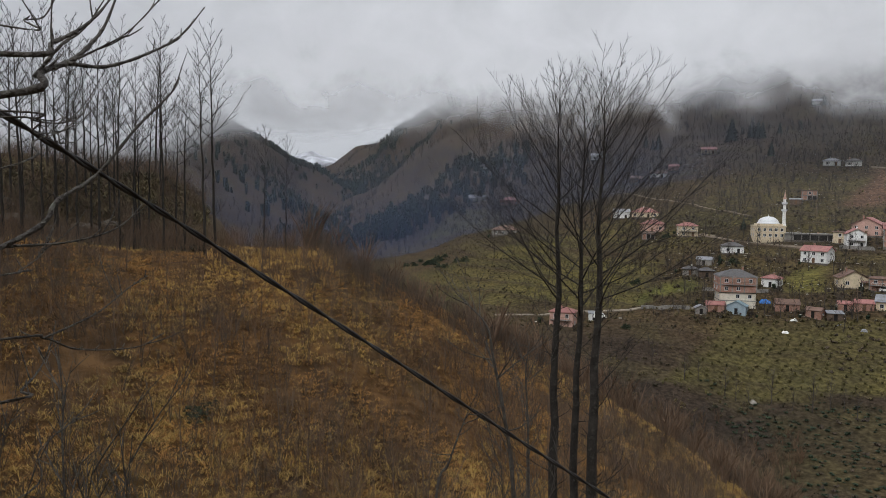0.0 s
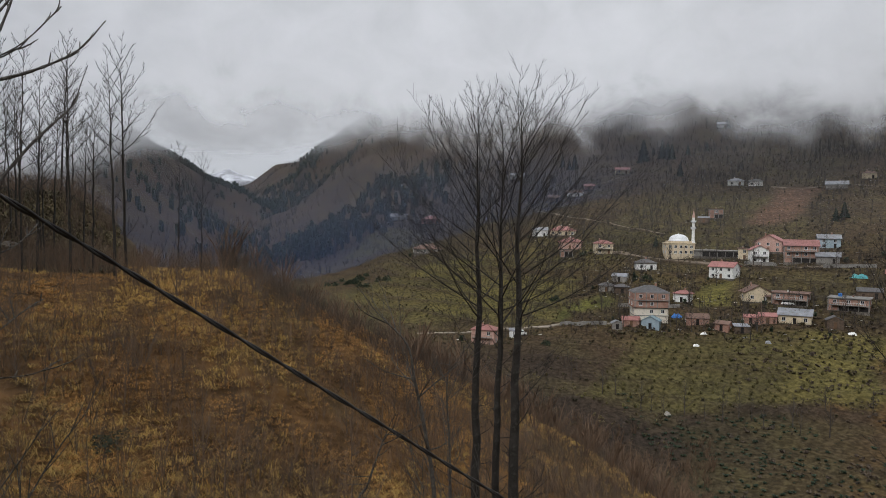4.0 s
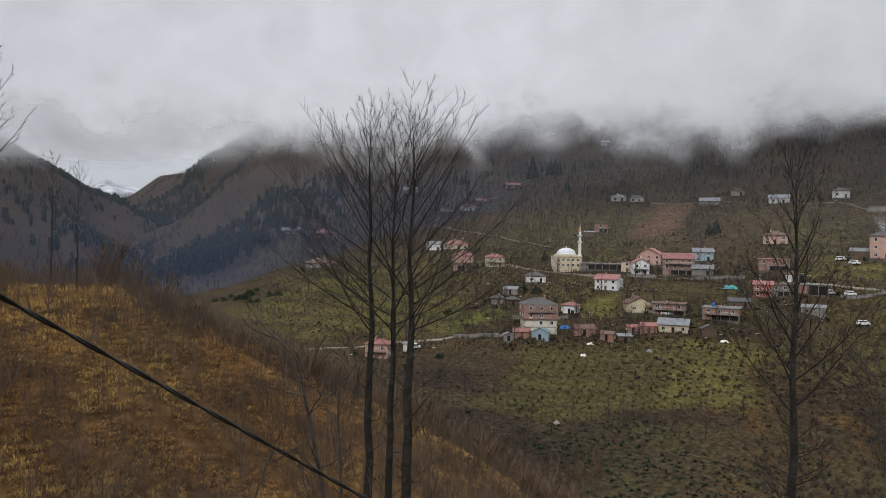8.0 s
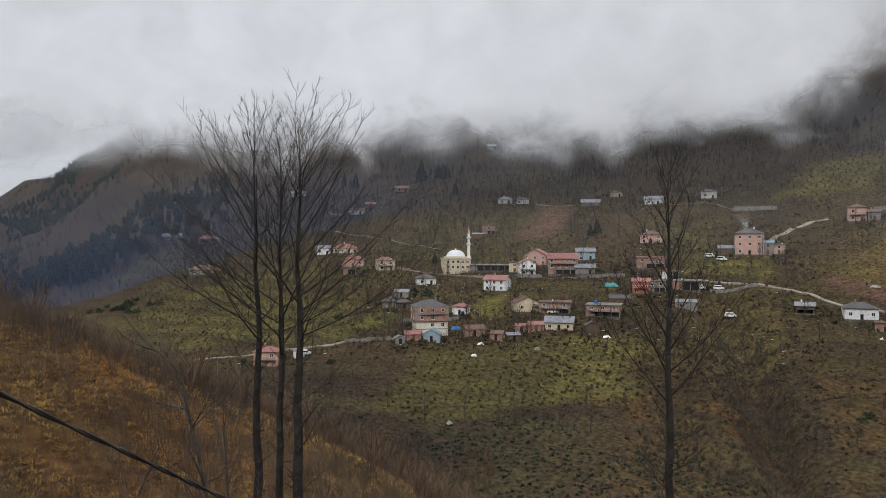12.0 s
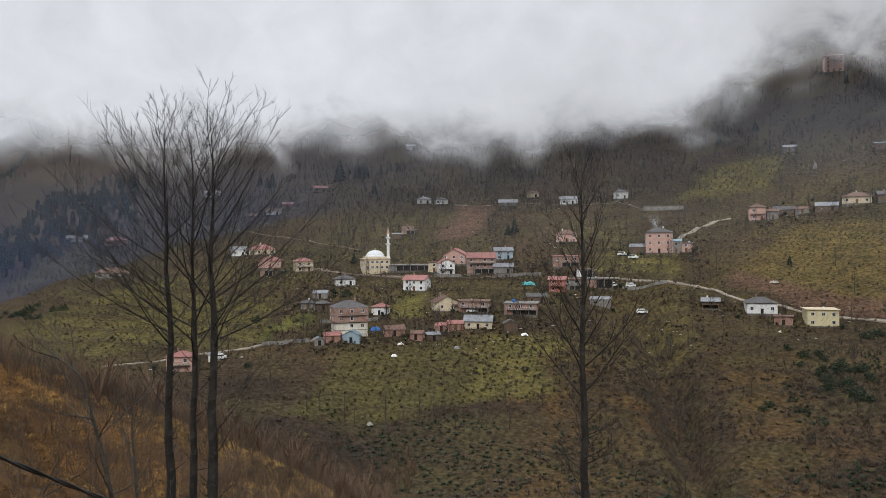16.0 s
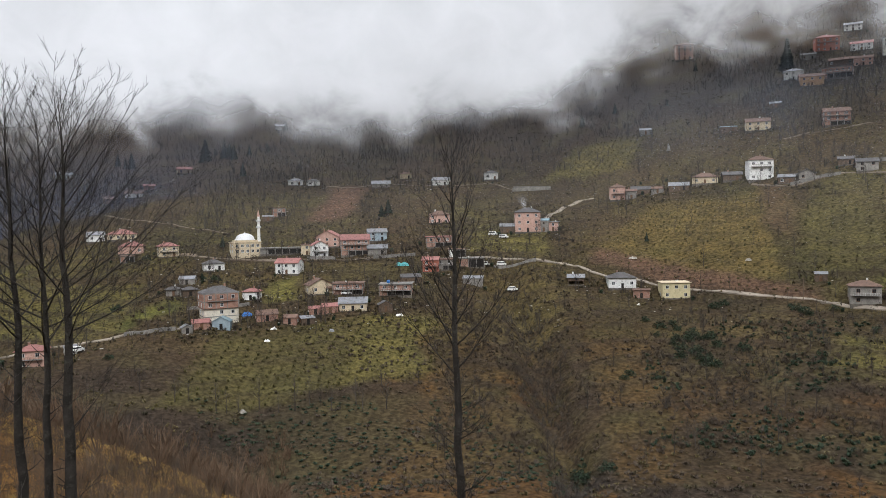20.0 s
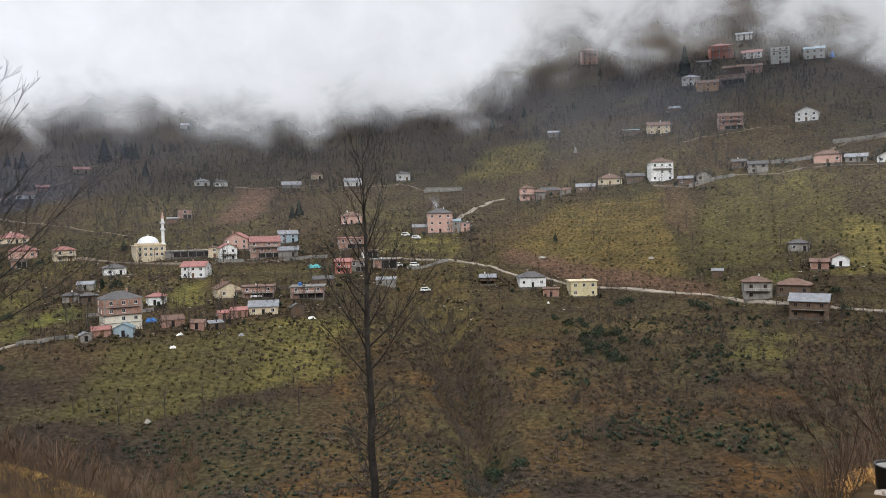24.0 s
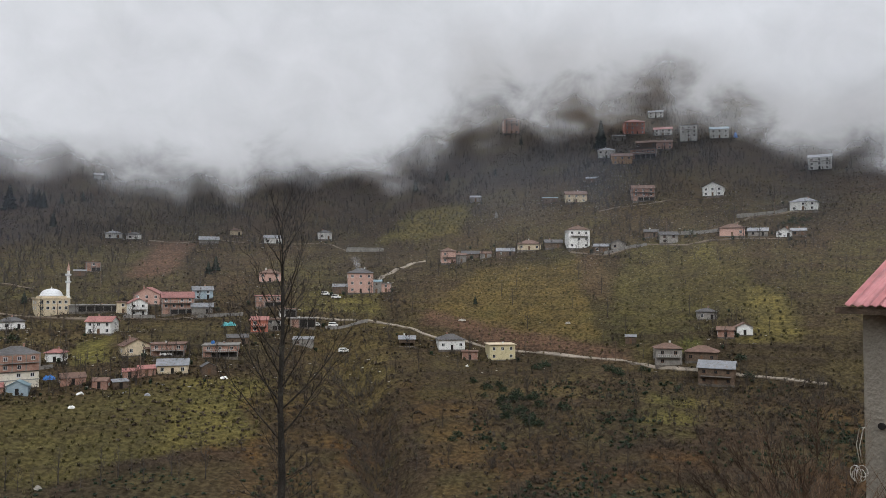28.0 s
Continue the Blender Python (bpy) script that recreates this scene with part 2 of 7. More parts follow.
def land_material():
    """Ground cover by the weights stored with the land: grass, bracken, bare soil, dry grass; elsewhere litter and brushwood."""
    m, nt, sh = start("hillside_cover")
    vec = nt.nodes.new("ShaderNodeTexCoord").outputs["Object"]
    at = nt.nodes.new("ShaderNodeAttribute")
    at.attribute_name = "cover"
    sep = nt.nodes.new("ShaderNodeSeparateColor")
    nt.links.new(at.outputs["Color"], sep.inputs[0])
    broad, mid, fine = noise_out(nt, vec, 0.018, 6), noise_out(nt, vec, 0.14, 6), noise_out(nt, vec, 0.8, 8, 0.37, 0.63)
    litter = mixer(nt, (0.104, 0.07, 0.043), (0.058, 0.044, 0.033), broad)
    litter = mixer(nt, litter, (0.112, 0.088, 0.045), noise_out(nt, vec, 0.05, 7, 0.5, 0.72))
    grass = mixer(nt, (0.17, 0.18, 0.045), (0.1, 0.115, 0.036), mid)
    bracken = mixer(nt, mixer(nt, (0.21, 0.108, 0.036), (0.115, 0.066, 0.03), mid), (0.1, 0.088, 0.034), noise_out(nt, vec, 0.06, 5, 0.5, 0.7))
    soil = mixer(nt, (0.23, 0.135, 0.085), (0.165, 0.1, 0.066), mid)
    dry = mixer(nt, (0.33, 0.26, 0.08), (0.19, 0.155, 0.055), mid)
    col = mixer(nt, litter, grass, sep.outputs["Red"])
    col = mixer(nt, col, dry, at.outputs["Alpha"])
    col = mixer(nt, col, bracken, sep.outputs["Green"])
    col = mixer(nt, col, soil, sep.outputs["Blue"])
    sc = nt.nodes.new("ShaderNodeMath")
    sc.operation = "MULTIPLY_ADD"
    nt.links.new(fine, sc.inputs[0])
    sc.inputs[1].default_value, sc.inputs[2].default_value = 0.42, 0.34
    dim = nt.nodes.new("ShaderNodeVectorMath")
    dim.operation = "SCALE"
    nt.links.new(col, dim.inputs[0])
    nt.links.new(sc.outputs[0], dim.inputs["Scale"])
    nt.links.new(dim.outputs[0], sh.inputs["Base Color"])
    sh.inputs["Roughness"].default_value = 1.0
    sh.inputs["Specular IOR Level"].default_value = 0.1
    b = nt.nodes.new("ShaderNodeBump")
    b.inputs["Strength"].default_value, b.inputs["Distance"].default_value = 0.6, 0.5
    nt.links.new(fine, b.inputs["Height"])
    nt.links.new(b.outputs[0], sh.inputs["Normal"])
    return m


LAND = land_material()


def cloud_material(name, scale, soft, most, seed, tone=(0.965, 0.98, 1.0), broad=0.0):
    """Cloud that thickens with the height stored in its mesh, broken up by billows and torn edges."""
    m = bpy.data.materials.new(name)
    m.use_nodes = True
    nt = m.node_tree
    nt.nodes.clear()
    n, link = nt.nodes.new, nt.links.new
    co = n("ShaderNodeAttribute")
    co.attribute_name = "flow"
    mp = n("ShaderNodeMapping")
    mp.inputs["Location"].default_value = (seed, seed * 0.7, 0)
    link(co.outputs["Vector"], mp.inputs[0])
    t = n("ShaderNodeTexNoise")
    t.inputs["Scale"].default_value, t.inputs["Detail"].default_value, t.inputs["Roughness"].default_value = scale, 5, 0.5
    t.inputs["Distortion"].default_value = 0.35
    link(mp.outputs[0], t.inputs["Vector"])
    billow = t.outputs["Fac"]
    if broad:
        w = n("ShaderNodeTexNoise")
        w.inputs["Scale"].default_value, w.inputs["Detail"].default_value = broad, 2
        link(mp.outputs[0], w.inputs["Vector"])
        blend = n("ShaderNodeMix")
        blend.inputs["Factor"].default_value = 0.45
        link(billow, blend.inputs["A"])
        link(w.outputs["Fac"], blend.inputs["B"])
        billow = blend.outputs["Result"]
    at = n("ShaderNodeAttribute")
    at.attribute_name = "thickness"
    a = n("ShaderNodeMath")
    a.operation = "MULTIPLY_ADD"       # billows move the edge up and down
    link(billow, a.inputs[0])
    a.inputs[1].default_value = soft
    link(at.outputs["Fac"], a.inputs[2])
    r = n("ShaderNodeMapRange")
    r.interpolation_type = "SMOOTHSTEP"
    r.inputs["From Min"].default_value, r.inputs["From Max"].default_value = 0.5 * soft, 0.5 * soft + 1.0
    r.inputs["To Max"].default_value = most
    link(a.outputs[0], r.inputs["Value"])
    tr, df, mx, out = n("ShaderNodeBsdfTransparent"), n("ShaderNodeBsdfDiffuse"), n("ShaderNodeMixShader"), n("ShaderNodeOutputMaterial")
    # the billows' grey shading, put into the colour: thin parts a little less white
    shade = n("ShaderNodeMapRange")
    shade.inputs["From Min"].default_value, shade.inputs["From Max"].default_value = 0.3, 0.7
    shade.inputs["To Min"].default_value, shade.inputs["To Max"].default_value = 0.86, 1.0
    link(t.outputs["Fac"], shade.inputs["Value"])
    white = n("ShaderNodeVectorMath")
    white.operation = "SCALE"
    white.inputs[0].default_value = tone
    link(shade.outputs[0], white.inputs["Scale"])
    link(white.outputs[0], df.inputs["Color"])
    way = n("ShaderNodeAttribute")      # billows scatter as one soft mass, whatever the lie of the sheet
    way.attribute_name = "face"
    link(way.outputs["Vector"], df.inputs["Normal"])
    fd = n("ShaderNodeAttribute")
    fd.attribute_name = "fade"
    thin = n("ShaderNodeMath")
    thin.operation = "MULTIPLY"
    link(r.outputs[0], thin.inputs[0])
    link(fd.outputs["Fac"], thin.inputs[1])
    link(thin.outputs[0], mx.inputs["Fac"])
    link(tr.outputs[0], mx.inputs[1])
    link(df.outputs[0], mx.inputs[2])
    link(mx.outputs[0], out.inputs["Surface"])
    return m


# ---------------------------------------------------------------- mesh helpers
class Shape:
    """Collects vertices and faces for one mesh."""

    def __init__(self):
        self.v, self.f = [], []

    def quad(self, *pts):
        k = len(self.v)
        self.v.extend(tuple(p) for p in pts)
        self.f.append(tuple(range(k, k + len(pts))))

    def box(self, x0, x1, y0, y1, z0, z1, taper=0.0):
        k, t = len(self.v), taper
        self.v += [(x0, y0, z0), (x1, y0, z0), (x1, y1, z0), (x0, y1, z0),
                   (x0 + t, y0 + t, z1), (x1 - t, y0 + t, z1), (x1 - t, y1 - t, z1), (x0 + t, y1 - t, z1)]
        self.f += [tuple(k + i for i in q) for q in ((3, 2, 1, 0), (4, 5, 6, 7), (0, 1, 5, 4), (1, 2, 6, 5), (2, 3, 7, 6), (3, 0, 4, 7))]

    def tube(self, pts, radii, sides=5):
        """A tapered tube along points; the last radius may be 0."""
        k0, n = len(self.v), len(pts)
        for i, p in enumerate(pts):
            a, b = pts[max(i - 1, 0)], pts[min(i + 1, n - 1)]
            t = Vector(b) - Vector(a)
            t = t.normalized() if t.length > 1e-9 else Vector((0, 0, 1))
            u = t.cross(Vector((0.3, 1, 0.1)) if abs(t.x) < 0.8 else Vector((0, 0.2, 1))).normalized()
            w = t.cross(u)
            for s in range(sides):
                g = 2 * math.pi * s / sides
                q = Vector(p) + (u * math.cos(g) + w * math.sin(g)) * radii[i]
                self.v.append((q.x, q.y, q.z))
        for i in range(n - 1):
            for s in range(sides):
                a, b = k0 + i * sides + s, k0 + i * sides + (s + 1) % sides
                self.f.append((a, b, b + sides, a + sides))
        self.f.append(tuple(k0 + (n - 1) * sides + s for s in range(sides)))
        self.f.append(tuple(k0 + s for s in reversed(range(sides))))

    def lathe(self, profile, sides=20, x=0.0, y=0.0):
        """A turned shape from (radius, z) pairs."""
        k0 = len(self.v)
        for r, z in profile:
            for s in range(sides):
                g = 2 * math.pi * s / sides
                self.v.append((x + r * math.cos(g), y + r * math.sin(g), z))
        for i in range(len(profile) - 1):
            for s in range(sides):
                a, b = k0 + i * sides + s, k0 + i * sides + (s + 1) % sides
                self.f.append((a, b, b + sides, a + sides))
        self.f.append(tuple(k0 + (len(profile) - 1) * sides + s for s in range(sides)))

    def mesh(self, name, material, smooth=False):
        me = bpy.data.meshes.new(name)
        me.from_pydata(self.v, [], self.f)
        me.materials.append(material)
        if smooth:
            me.shade_smooth()
        me.update()
        return me


def part(name, shape, material, parent, label="", smooth=False):
    """One mesh object under a thing or a part."""
    ob = new(name, shape if isinstance(shape, bpy.types.Mesh) else shape.mesh(name, material, smooth))
    ob.parent = parent
    if label:
        tagged(ob, label)
    return ob


def thing(name, m, label, category, group="", kind=""):
    e = new(name)
    e.empty_display_size = 0.3
    e.matrix_basis = m
    return tagged(e, label, category, group, kind)


# ---------------------------------------------------------------- lie of the land
# Bearings are degrees clockwise from +y, seen from the lookout at the origin; eye level is z = 0.
# Each line of the far slope: its distance and its rise (degrees) at these bearings.
BEARINGS = (-60, -50, -42, -36, -31.7, -28, -22, -14, -6, 0, 8, 16, 24, 32, 40, 48, 56, 66)
FAR_SLOPE = (
    ((150, 150, 150, 155, 160, 165, 170, 168, 168, 170, 170, 168, 172, 176, 180, 184, 188, 190),
     (-17, -17, -17, -17, -17, -17.5, -18, -18.5, -19, -19.2, -19, -19.5, -18.5, -18, -17.6, -17, -17, -17)),
    ((200, 210, 220, 230, 235, 235, 232, 228, 216, 212, 212, 214, 216, 218, 220, 222, 224, 226),
     (-11, -11, -11, -11, -11, -10.8, -10.5, -10.4, -12, -13.6, -13.5, -14, -13, -12.8, -12.5, -12.3, -12, -12)),
    ((280, 300, 320, 350, 380, 350, 290, 252, 260, 268, 270, 288, 304, 300, 290, 272, 268, 268),
     (-6, -6, -6, -6, -6, -6.2, -7.6, -9.1, -7.7, -7.3, -7.0, -6.0, -5.2, -6, -6.4, -7.7, -8, -8)),
    ((380, 400, 500, 600, 700, 600, 450, 385, 365, 350, 340, 350, 355, 345, 335, 330, 330, 330),
     (-1.5, -1.5, -2, -2.5, -2.8, -2.5, -2.3, -2.4, -2.2, -2.6, -2.9, -1.5, -1.1, -1.7, -1.7, -1.7, -2, -2)),
    ((500, 520, 650, 800, 1100, 900, 700, 560, 480, 445, 440, 440, 420, 390, 385, 390, 400, 400),
     (3, 3, 2, 1, 0.2, 0.5, 2.6, 3.4, 3.4, 2.9, 2.7, 3.1, 2.5, 2.2, 2.8, 3.7, 4, 4)),
    ((620, 650, 800, 950, 1500, 1150, 900, 700, 600, 530, 530, 520, 500, 480, 460, 450, 440, 440),
     (6, 6, 5, 3, 1.8, 3, 5, 5.8, 5.8, 5.4, 5.4, 6.3, 7.2, 7.4, 7.4, 7.2, 6, 6)),
    ((780, 800, 900, 1050, 1900, 1300, 1100, 900, 760, 700, 680, 640, 600, 570, 550, 570, 560, 560),
     (8, 8, 6.3, 3.8, 2.6, 4.5, 9, 11, 12, 12, 12, 11.5, 11, 11.8, 11.1, 11.8, 11, 11)),
    ((1000, 1000, 1100, 1200, 2200, 1500, 1350, 1200, 1050, 980, 950, 900, 850, 820, 800, 820, 820, 820),
     (10, 10, 7.5, 3.9, 2.5, 4.6, 11.5, 15, 18, 18, 19, 20, 20, 20, 20, 20, 20, 20)),
)
# The near slope below the lookout and the bracken spur on its one side: heights at these distances.
NEAR_STEPS = (0, 3, 6, 8, 14, 25, 35, 50, 60, 80, 110, 140)
NEAR_OPEN = (-1.6, -3.0, -4.6, -5.6, -8.2, -13.4, -18.5, -26, -31, -41, -54, -57)
NEAR_YARD = (-1.6, -1.7, -1.98, -2.7, -4.25, -9.5, -15, -23, -29, -40, -53, -57)


def smooth_step(a, b, x):
    t = np.clip((x - a) / (b - a), 0, 1)
    return t * t * (3 - 2 * t)


def lattice(x, y, seed):
    """Smooth random values on a unit lattice."""
    xi, yi = np.floor(x).astype(np.int64), np.floor(y).astype(np.int64)
    fx, fy = x - xi, y - yi
    fx, fy = fx * fx * (3 - 2 * fx), fy * fy * (3 - 2 * fy)

    def at(i, j):
        h = (i * 374761393 + j * 668265263 + seed * 974634541) & 0xFFFFFFFF
        h = ((h ^ (h >> 13)) * 1274126177) & 0xFFFFFFFF
        return ((h ^ (h >> 16)) & 0xFFFF) / 65535.0
    return (at(xi, yi) * (1 - fx) + at(xi + 1, yi) * fx) * (1 - fy) + (at(xi, yi + 1) * (1 - fx) + at(xi + 1, yi + 1) * fx) * fy


def rough(x, y, size, octaves, seed):
    total, amp, norm = 0, 1.0, 0
    for k in range(octaves):
        total, norm = total + amp * (lattice(x / size + 51.3 * k, y / size - 17.7 * k, seed + k) - 0.5), norm + amp
        size, amp = size * 0.5, amp * 0.55
    return total / norm * 2


def ground(x, y):
    """Height of the land, for arrays or single numbers, without its fine roughness."""
    x, y = np.asarray(x, float), np.asarray(y, float)
    d, az = np.hypot(x, y), np.degrees(np.arctan2(x, y))
    warp = smooth_step(480, 800, d) * smooth_step(-14, -24, az)
    a = np.clip(az + warp * (5 * rough(x, y, 330, 4, 101)), -60, 66)
    ds = [np.interp(a, BEARINGS, row[0]) for row in FAR_SLOPE]
    zs = [dd * np.tan(np.radians(np.interp(a, BEARINGS, row[1]))) for dd, row in zip(ds, FAR_SLOPE)]
    # near side: open slope, yard beside the shed, bracken spur
    open_z, yard_z = np.interp(d, NEAR_STEPS, NEAR_OPEN), np.interp(d, NEAR_STEPS, NEAR_YARD)
    near = open_z + (yard_z - open_z) * smooth_step(43, 52, a)
    crest_d = np.interp(a, (-60, -30, -20, -10, 5), (50, 54, 56, 56, 52))
    crest = crest_d * np.tan(np.radians(np.interp(a, (-60, -45, -33, -29.4, -25.5, -21.4, -18, -14, -8, -2, 4, 10), (-3.2, -3.8, -3.9, -5.9, -8.0, -10.3, -12, -14, -17, -20.5, -24.5, -29))))
    foot = -11.8 - 1.5 * smooth_step(-40, -15, a)
    up = smooth_step(0.42, 1.02, d / crest_d)
    spur = np.where(d < crest_d * 0.42, np.interp(d, NEAR_STEPS, NEAR_OPEN), foot + (crest - foot) * up)
    beyond = d - crest_d
    back = np.interp(a, (-50, -40, -35), (0.05, 0.0, -0.35))
    rise = np.where(a < -38, 5 * smooth_step(6, 22, beyond) * smooth_step(-38, -45, a), 0)
    spur = np.where(beyond > 0, crest + np.maximum(beyond - 5, 0) * back + rise, spur)
    near = np.maximum(near, np.where(a < 9, spur, -999))
    z = np.where(d < 140, near, 0)
    last_d, last_z = np.full_like(d, 140.0), np.full_like(d, -57.0)
    edge = np.interp(140, NEAR_STEPS, NEAR_OPEN)
    # the spur's back falls to the stream between 90 and 140
    z = np.where((d < 140) & (d > 85), z + (edge - z) * smooth_step(85, 140, d), z)
    for dd, zz in zip(ds, zs):
        part_z = last_z + (zz - last_z) * np.clip((d - last_d) / np.maximum(dd - last_d, 1), 0, 1)
        z = np.where(d >= last_d, part_z, z)
        last_d, last_z = dd, zz
    z = np.where(d >= last_d, last_z + (d - last_d) * 0.12 - 0.00002 * (d - last_d) ** 2, z)
    # behind the lookout the hill goes on upwards
    back_z = -1.6 + 0.42 * d - 0.00004 * d * d
    w = smooth_step(66, 100, np.abs(az))
    return z + (back_z - z) * w


# ---------------------------------------------------------------- land use: weights of grass, bracken, soil, dry grass, and corners (bearing, distance)
FIELDS = {}
FIELDS["slope_left1"] = ((0.5, 0, 0, 0.5), ((-20.4, 364), (-16.0, 352), (-12.7, 381), (-18.4, 391)))
FIELDS["slope_left2"] = ((0.4, 0, 0, 0.4), ((-19.7, 292), (-9.3, 267), (-6.7, 321), (-16.0, 352)))
FIELDS["slope_left3"] = ((0.35, 0, 0, 0.2), ((-25.4, 488), (-18.4, 421), (-19.2, 480), (-23.2, 531)))
FIELDS["upslope"] = ((0.16, 0, 0, 0.2), ((-4.9, 381), (8.8, 366), (6.7, 431), (-2.3, 432)))
FIELDS["village_green"] = ((0.2, 0, 0.12, 0.16), ((-3.2, 288), (13.7, 291), (13.6, 333), (-3.2, 347)))
FIELDS["right_band"] = ((0.08, 0.1, 0, 0.06), ((39.1, 398), (52.8, 387), (52.1, 477), (39.9, 484)))
FIELDS["village_r"] = ((0.5, 0, 0, 0.5), ((16.4, 333), (23.3, 334), (23.3, 358), (17.3, 360)))
FIELDS["orchard_low"] = ((0.32, 0.05, 0, 0.12), ((-6.7, 206), (6.7, 222), (8.8, 266), (-2.3, 259)))
FIELDS["orchard_low2"] = ((0.5, 0, 0, 0.55), ((6.3, 222), (13.7, 233), (14.5, 273), (8.8, 266)))
FIELDS["dark_field"] = ((0.14, 0.05, 0, 0.0), ((1.6, 173), (12.5, 175), (13.7, 223), (2.0, 212)))
FIELDS["green_lawn"] = ((1, 0, 0, 0.6), ((1.0, 287), (4.1, 289), (3.9, 317), (2.2, 310)))
FIELDS["lawn2"] = ((0.9, 0, 0, 0.2), ((-9.3, 267), (-4.1, 288), (-4.5, 303), (-8.4, 282)))
FIELDS["ploughed"] = ((0, 0, 1, 0), ((4.1, 387), (7.3, 390), (9.4, 436), (6.7, 441)))
FIELDS["upper_orchard"] = ((0.4, 0.1, 0, 0.5), ((22.5, 426), (29.0, 423), (30.1, 456), (25.1, 457)))
FIELDS["yellow_field"] = ((0.06, 0.25, 0, 0.55), ((25.8, 334), (40.3, 298), (38.2, 375), (30.7, 377)))
FIELDS["yellow_field_low"] = ((0.1, 0.2, 0.1, 0.6), ((26.4, 326), (39.9, 297), (40.3, 316), (26.4, 339)))
FIELDS["strip_soil"] = ((0.2, 0, 0.5, 0.1), ((38.2, 349), (40.7, 337), (39.9, 377), (37.8, 380)))
FIELDS["orchard_r1"] = ((0.3, 0, 0, 0.18), ((40.7, 316), (45.7, 313), (45.3, 381), (41.1, 383)))
FIELDS["orchard_r2"] = ((0.3, 0.1, 0, 0.18), ((45.7, 321), (50.1, 321), (50.1, 376), (45.3, 379)))
FIELDS["yellow_patch"] = ((0.3, 0, 0, 0.7), ((49.6, 304), (53.2, 306), (52.2, 342), (49.7, 345)))
FIELDS["yellow_patch2"] = ((0.5, 0, 0, 0.5), ((45.7, 366), (47.8, 360), (47.6, 379), (46.1, 380)))
FIELDS["lawn_r"] = ((0.9, 0, 0, 0.1), ((45.3, 296), (47.2, 294), (47.2, 304), (45.3, 304)))
FIELDS["lower_tan"] = ((0.03, 0.4, 0, 0.12), ((28.4, 163), (34.0, 164), (30.7, 272), (25.0, 268)))
FIELDS["lower_tan2"] = ((0.03, 0.2, 0, 0.03), ((34.0, 164), (41.8, 169), (40.3, 227), (32.4, 229)))
FIELDS["green_mid"] = ((0.4, 0, 0, 0.3), ((41.8, 236), (46.8, 235), (46.5, 266), (43.0, 264)))
FIELDS["stream_bank"] = ((0.05, 0.3, 0, 0.1), ((10.7, 163), (21.8, 165), (18.5, 247), (13.8, 245)))
FIELDS["bank_soil"] = ((0, 0, 0.9, 0), ((25.6, 323), (41.9, 294), (41.9, 303), (26.4, 337)))


# ---------------------------------------------------------------- the land, one sheet out to the horizon
def ravine_bearing(d):
    return np.interp(d, (150, 165, 235, 330), (25.0, 24.6, 22.0, 19.6)) + 1.2 * (lattice(d / 30, d * 0, 5) - 0.5)


SKY_BEARINGS = (-70, -60, -50, -45, -41, -38.2, -36.2, -34.7, -33.2, -31.8, -30.6, -30.0, -28.4, -27.6, -26.8, -24.5, -21, -16)
SKYLINE = (9, 9, 8.6, 8, 6.6, 4.7, 3.7, 2.7, 2.2, 2.7, 3.7, 4.15, 4.35, 4.7, 5.3, 6.8, 9.5, 16)


def relief(x, y):
    """The land with its roughness: gullies, hummocks and terraces that grow with the distance."""
    x, y = np.asarray(x, float), np.asarray(y, float)
    d = np.hypot(x, y)
    z = ground(x, y)
    z = z + rough(x, y, 14, 4, 3) * 0.9 * smooth_step(8, 40, d) * (1 - 0.75 * smooth_step(150, 220, d))
    z = z + rough(x, y, 70, 5, 9) * (0.7 + 3.0 * smooth_step(520, 800, d)) * smooth_step(60, 170, d)
    # side gullies running down the far slope
    gully = -np.abs(rough(x + 0.35 * y, y * 0.25, 46, 3, 21)) * 5 + 1.2
    z = z + gully * smooth_step(540, 700, d)
    z = z - (np.abs(rough(x, y * 0.6, 260, 4, 33)) * 26 - 4) * smooth_step(700, 1300, d) + rough(x, y, 60, 4, 35) * 7 * smooth_step(700, 1300, d)
    # the ridges that close the valley
    az = np.degrees(np.arctan2(x, y))
    ridge = d * np.tan(np.radians(np.interp(az, SKY_BEARINGS, SKYLINE) + 0.16 * rough(az, az * 0, 1.3, 4, 52) - 0.10 * rough(x, y, 120, 3, 53)))
    z = np.where((d > 560) & (az < -16) & (az > -70), np.minimum(z, ridge), z)
    z = z + 0.5 * terrace_edge(x, y)
    # the stream's ravine comes down between the village and the yellow field
    ravine = np.degrees(np.arctan2(x, y)) - ravine_bearing(d)
    z = z - 9.0 * np.exp(-(ravine / 1.7) ** 2) * smooth_step(140, 190, d) * (1 - smooth_step(290, 335, d))
    return z


def terrace_edge(x, y):
    """1 on the banks between terraces of the far slope, 0 on their treads."""
    x, y = np.asarray(x, float), np.asarray(y, float)
    step = ground(x, y) / 3.4 + 1.2 * rough(x, y, 90, 3, 91)
    d = np.hypot(x, y)
    return smooth_step(0.62, 0.74, step - np.floor(step)) * smooth_step(165, 200, d) * (1 - smooth_step(480, 560, d))


def tended(x, y):
    """1 inside the orchards and fields."""
    x, y = np.asarray(x, float), np.asarray(y, float)
    best = np.zeros_like(x)
    for n in ("orchard_low", "orchard_low2", "dark_field", "green_lawn", "lawn2", "ploughed", "upper_orchard", "yellow_field", "yellow_field_low", "strip_soil", "orchard_r1", "orchard_r2", "yellow_patch", "lawn_r"):
        best = np.maximum(best, inside(x, y, FIELDS[n][1]))
    return best


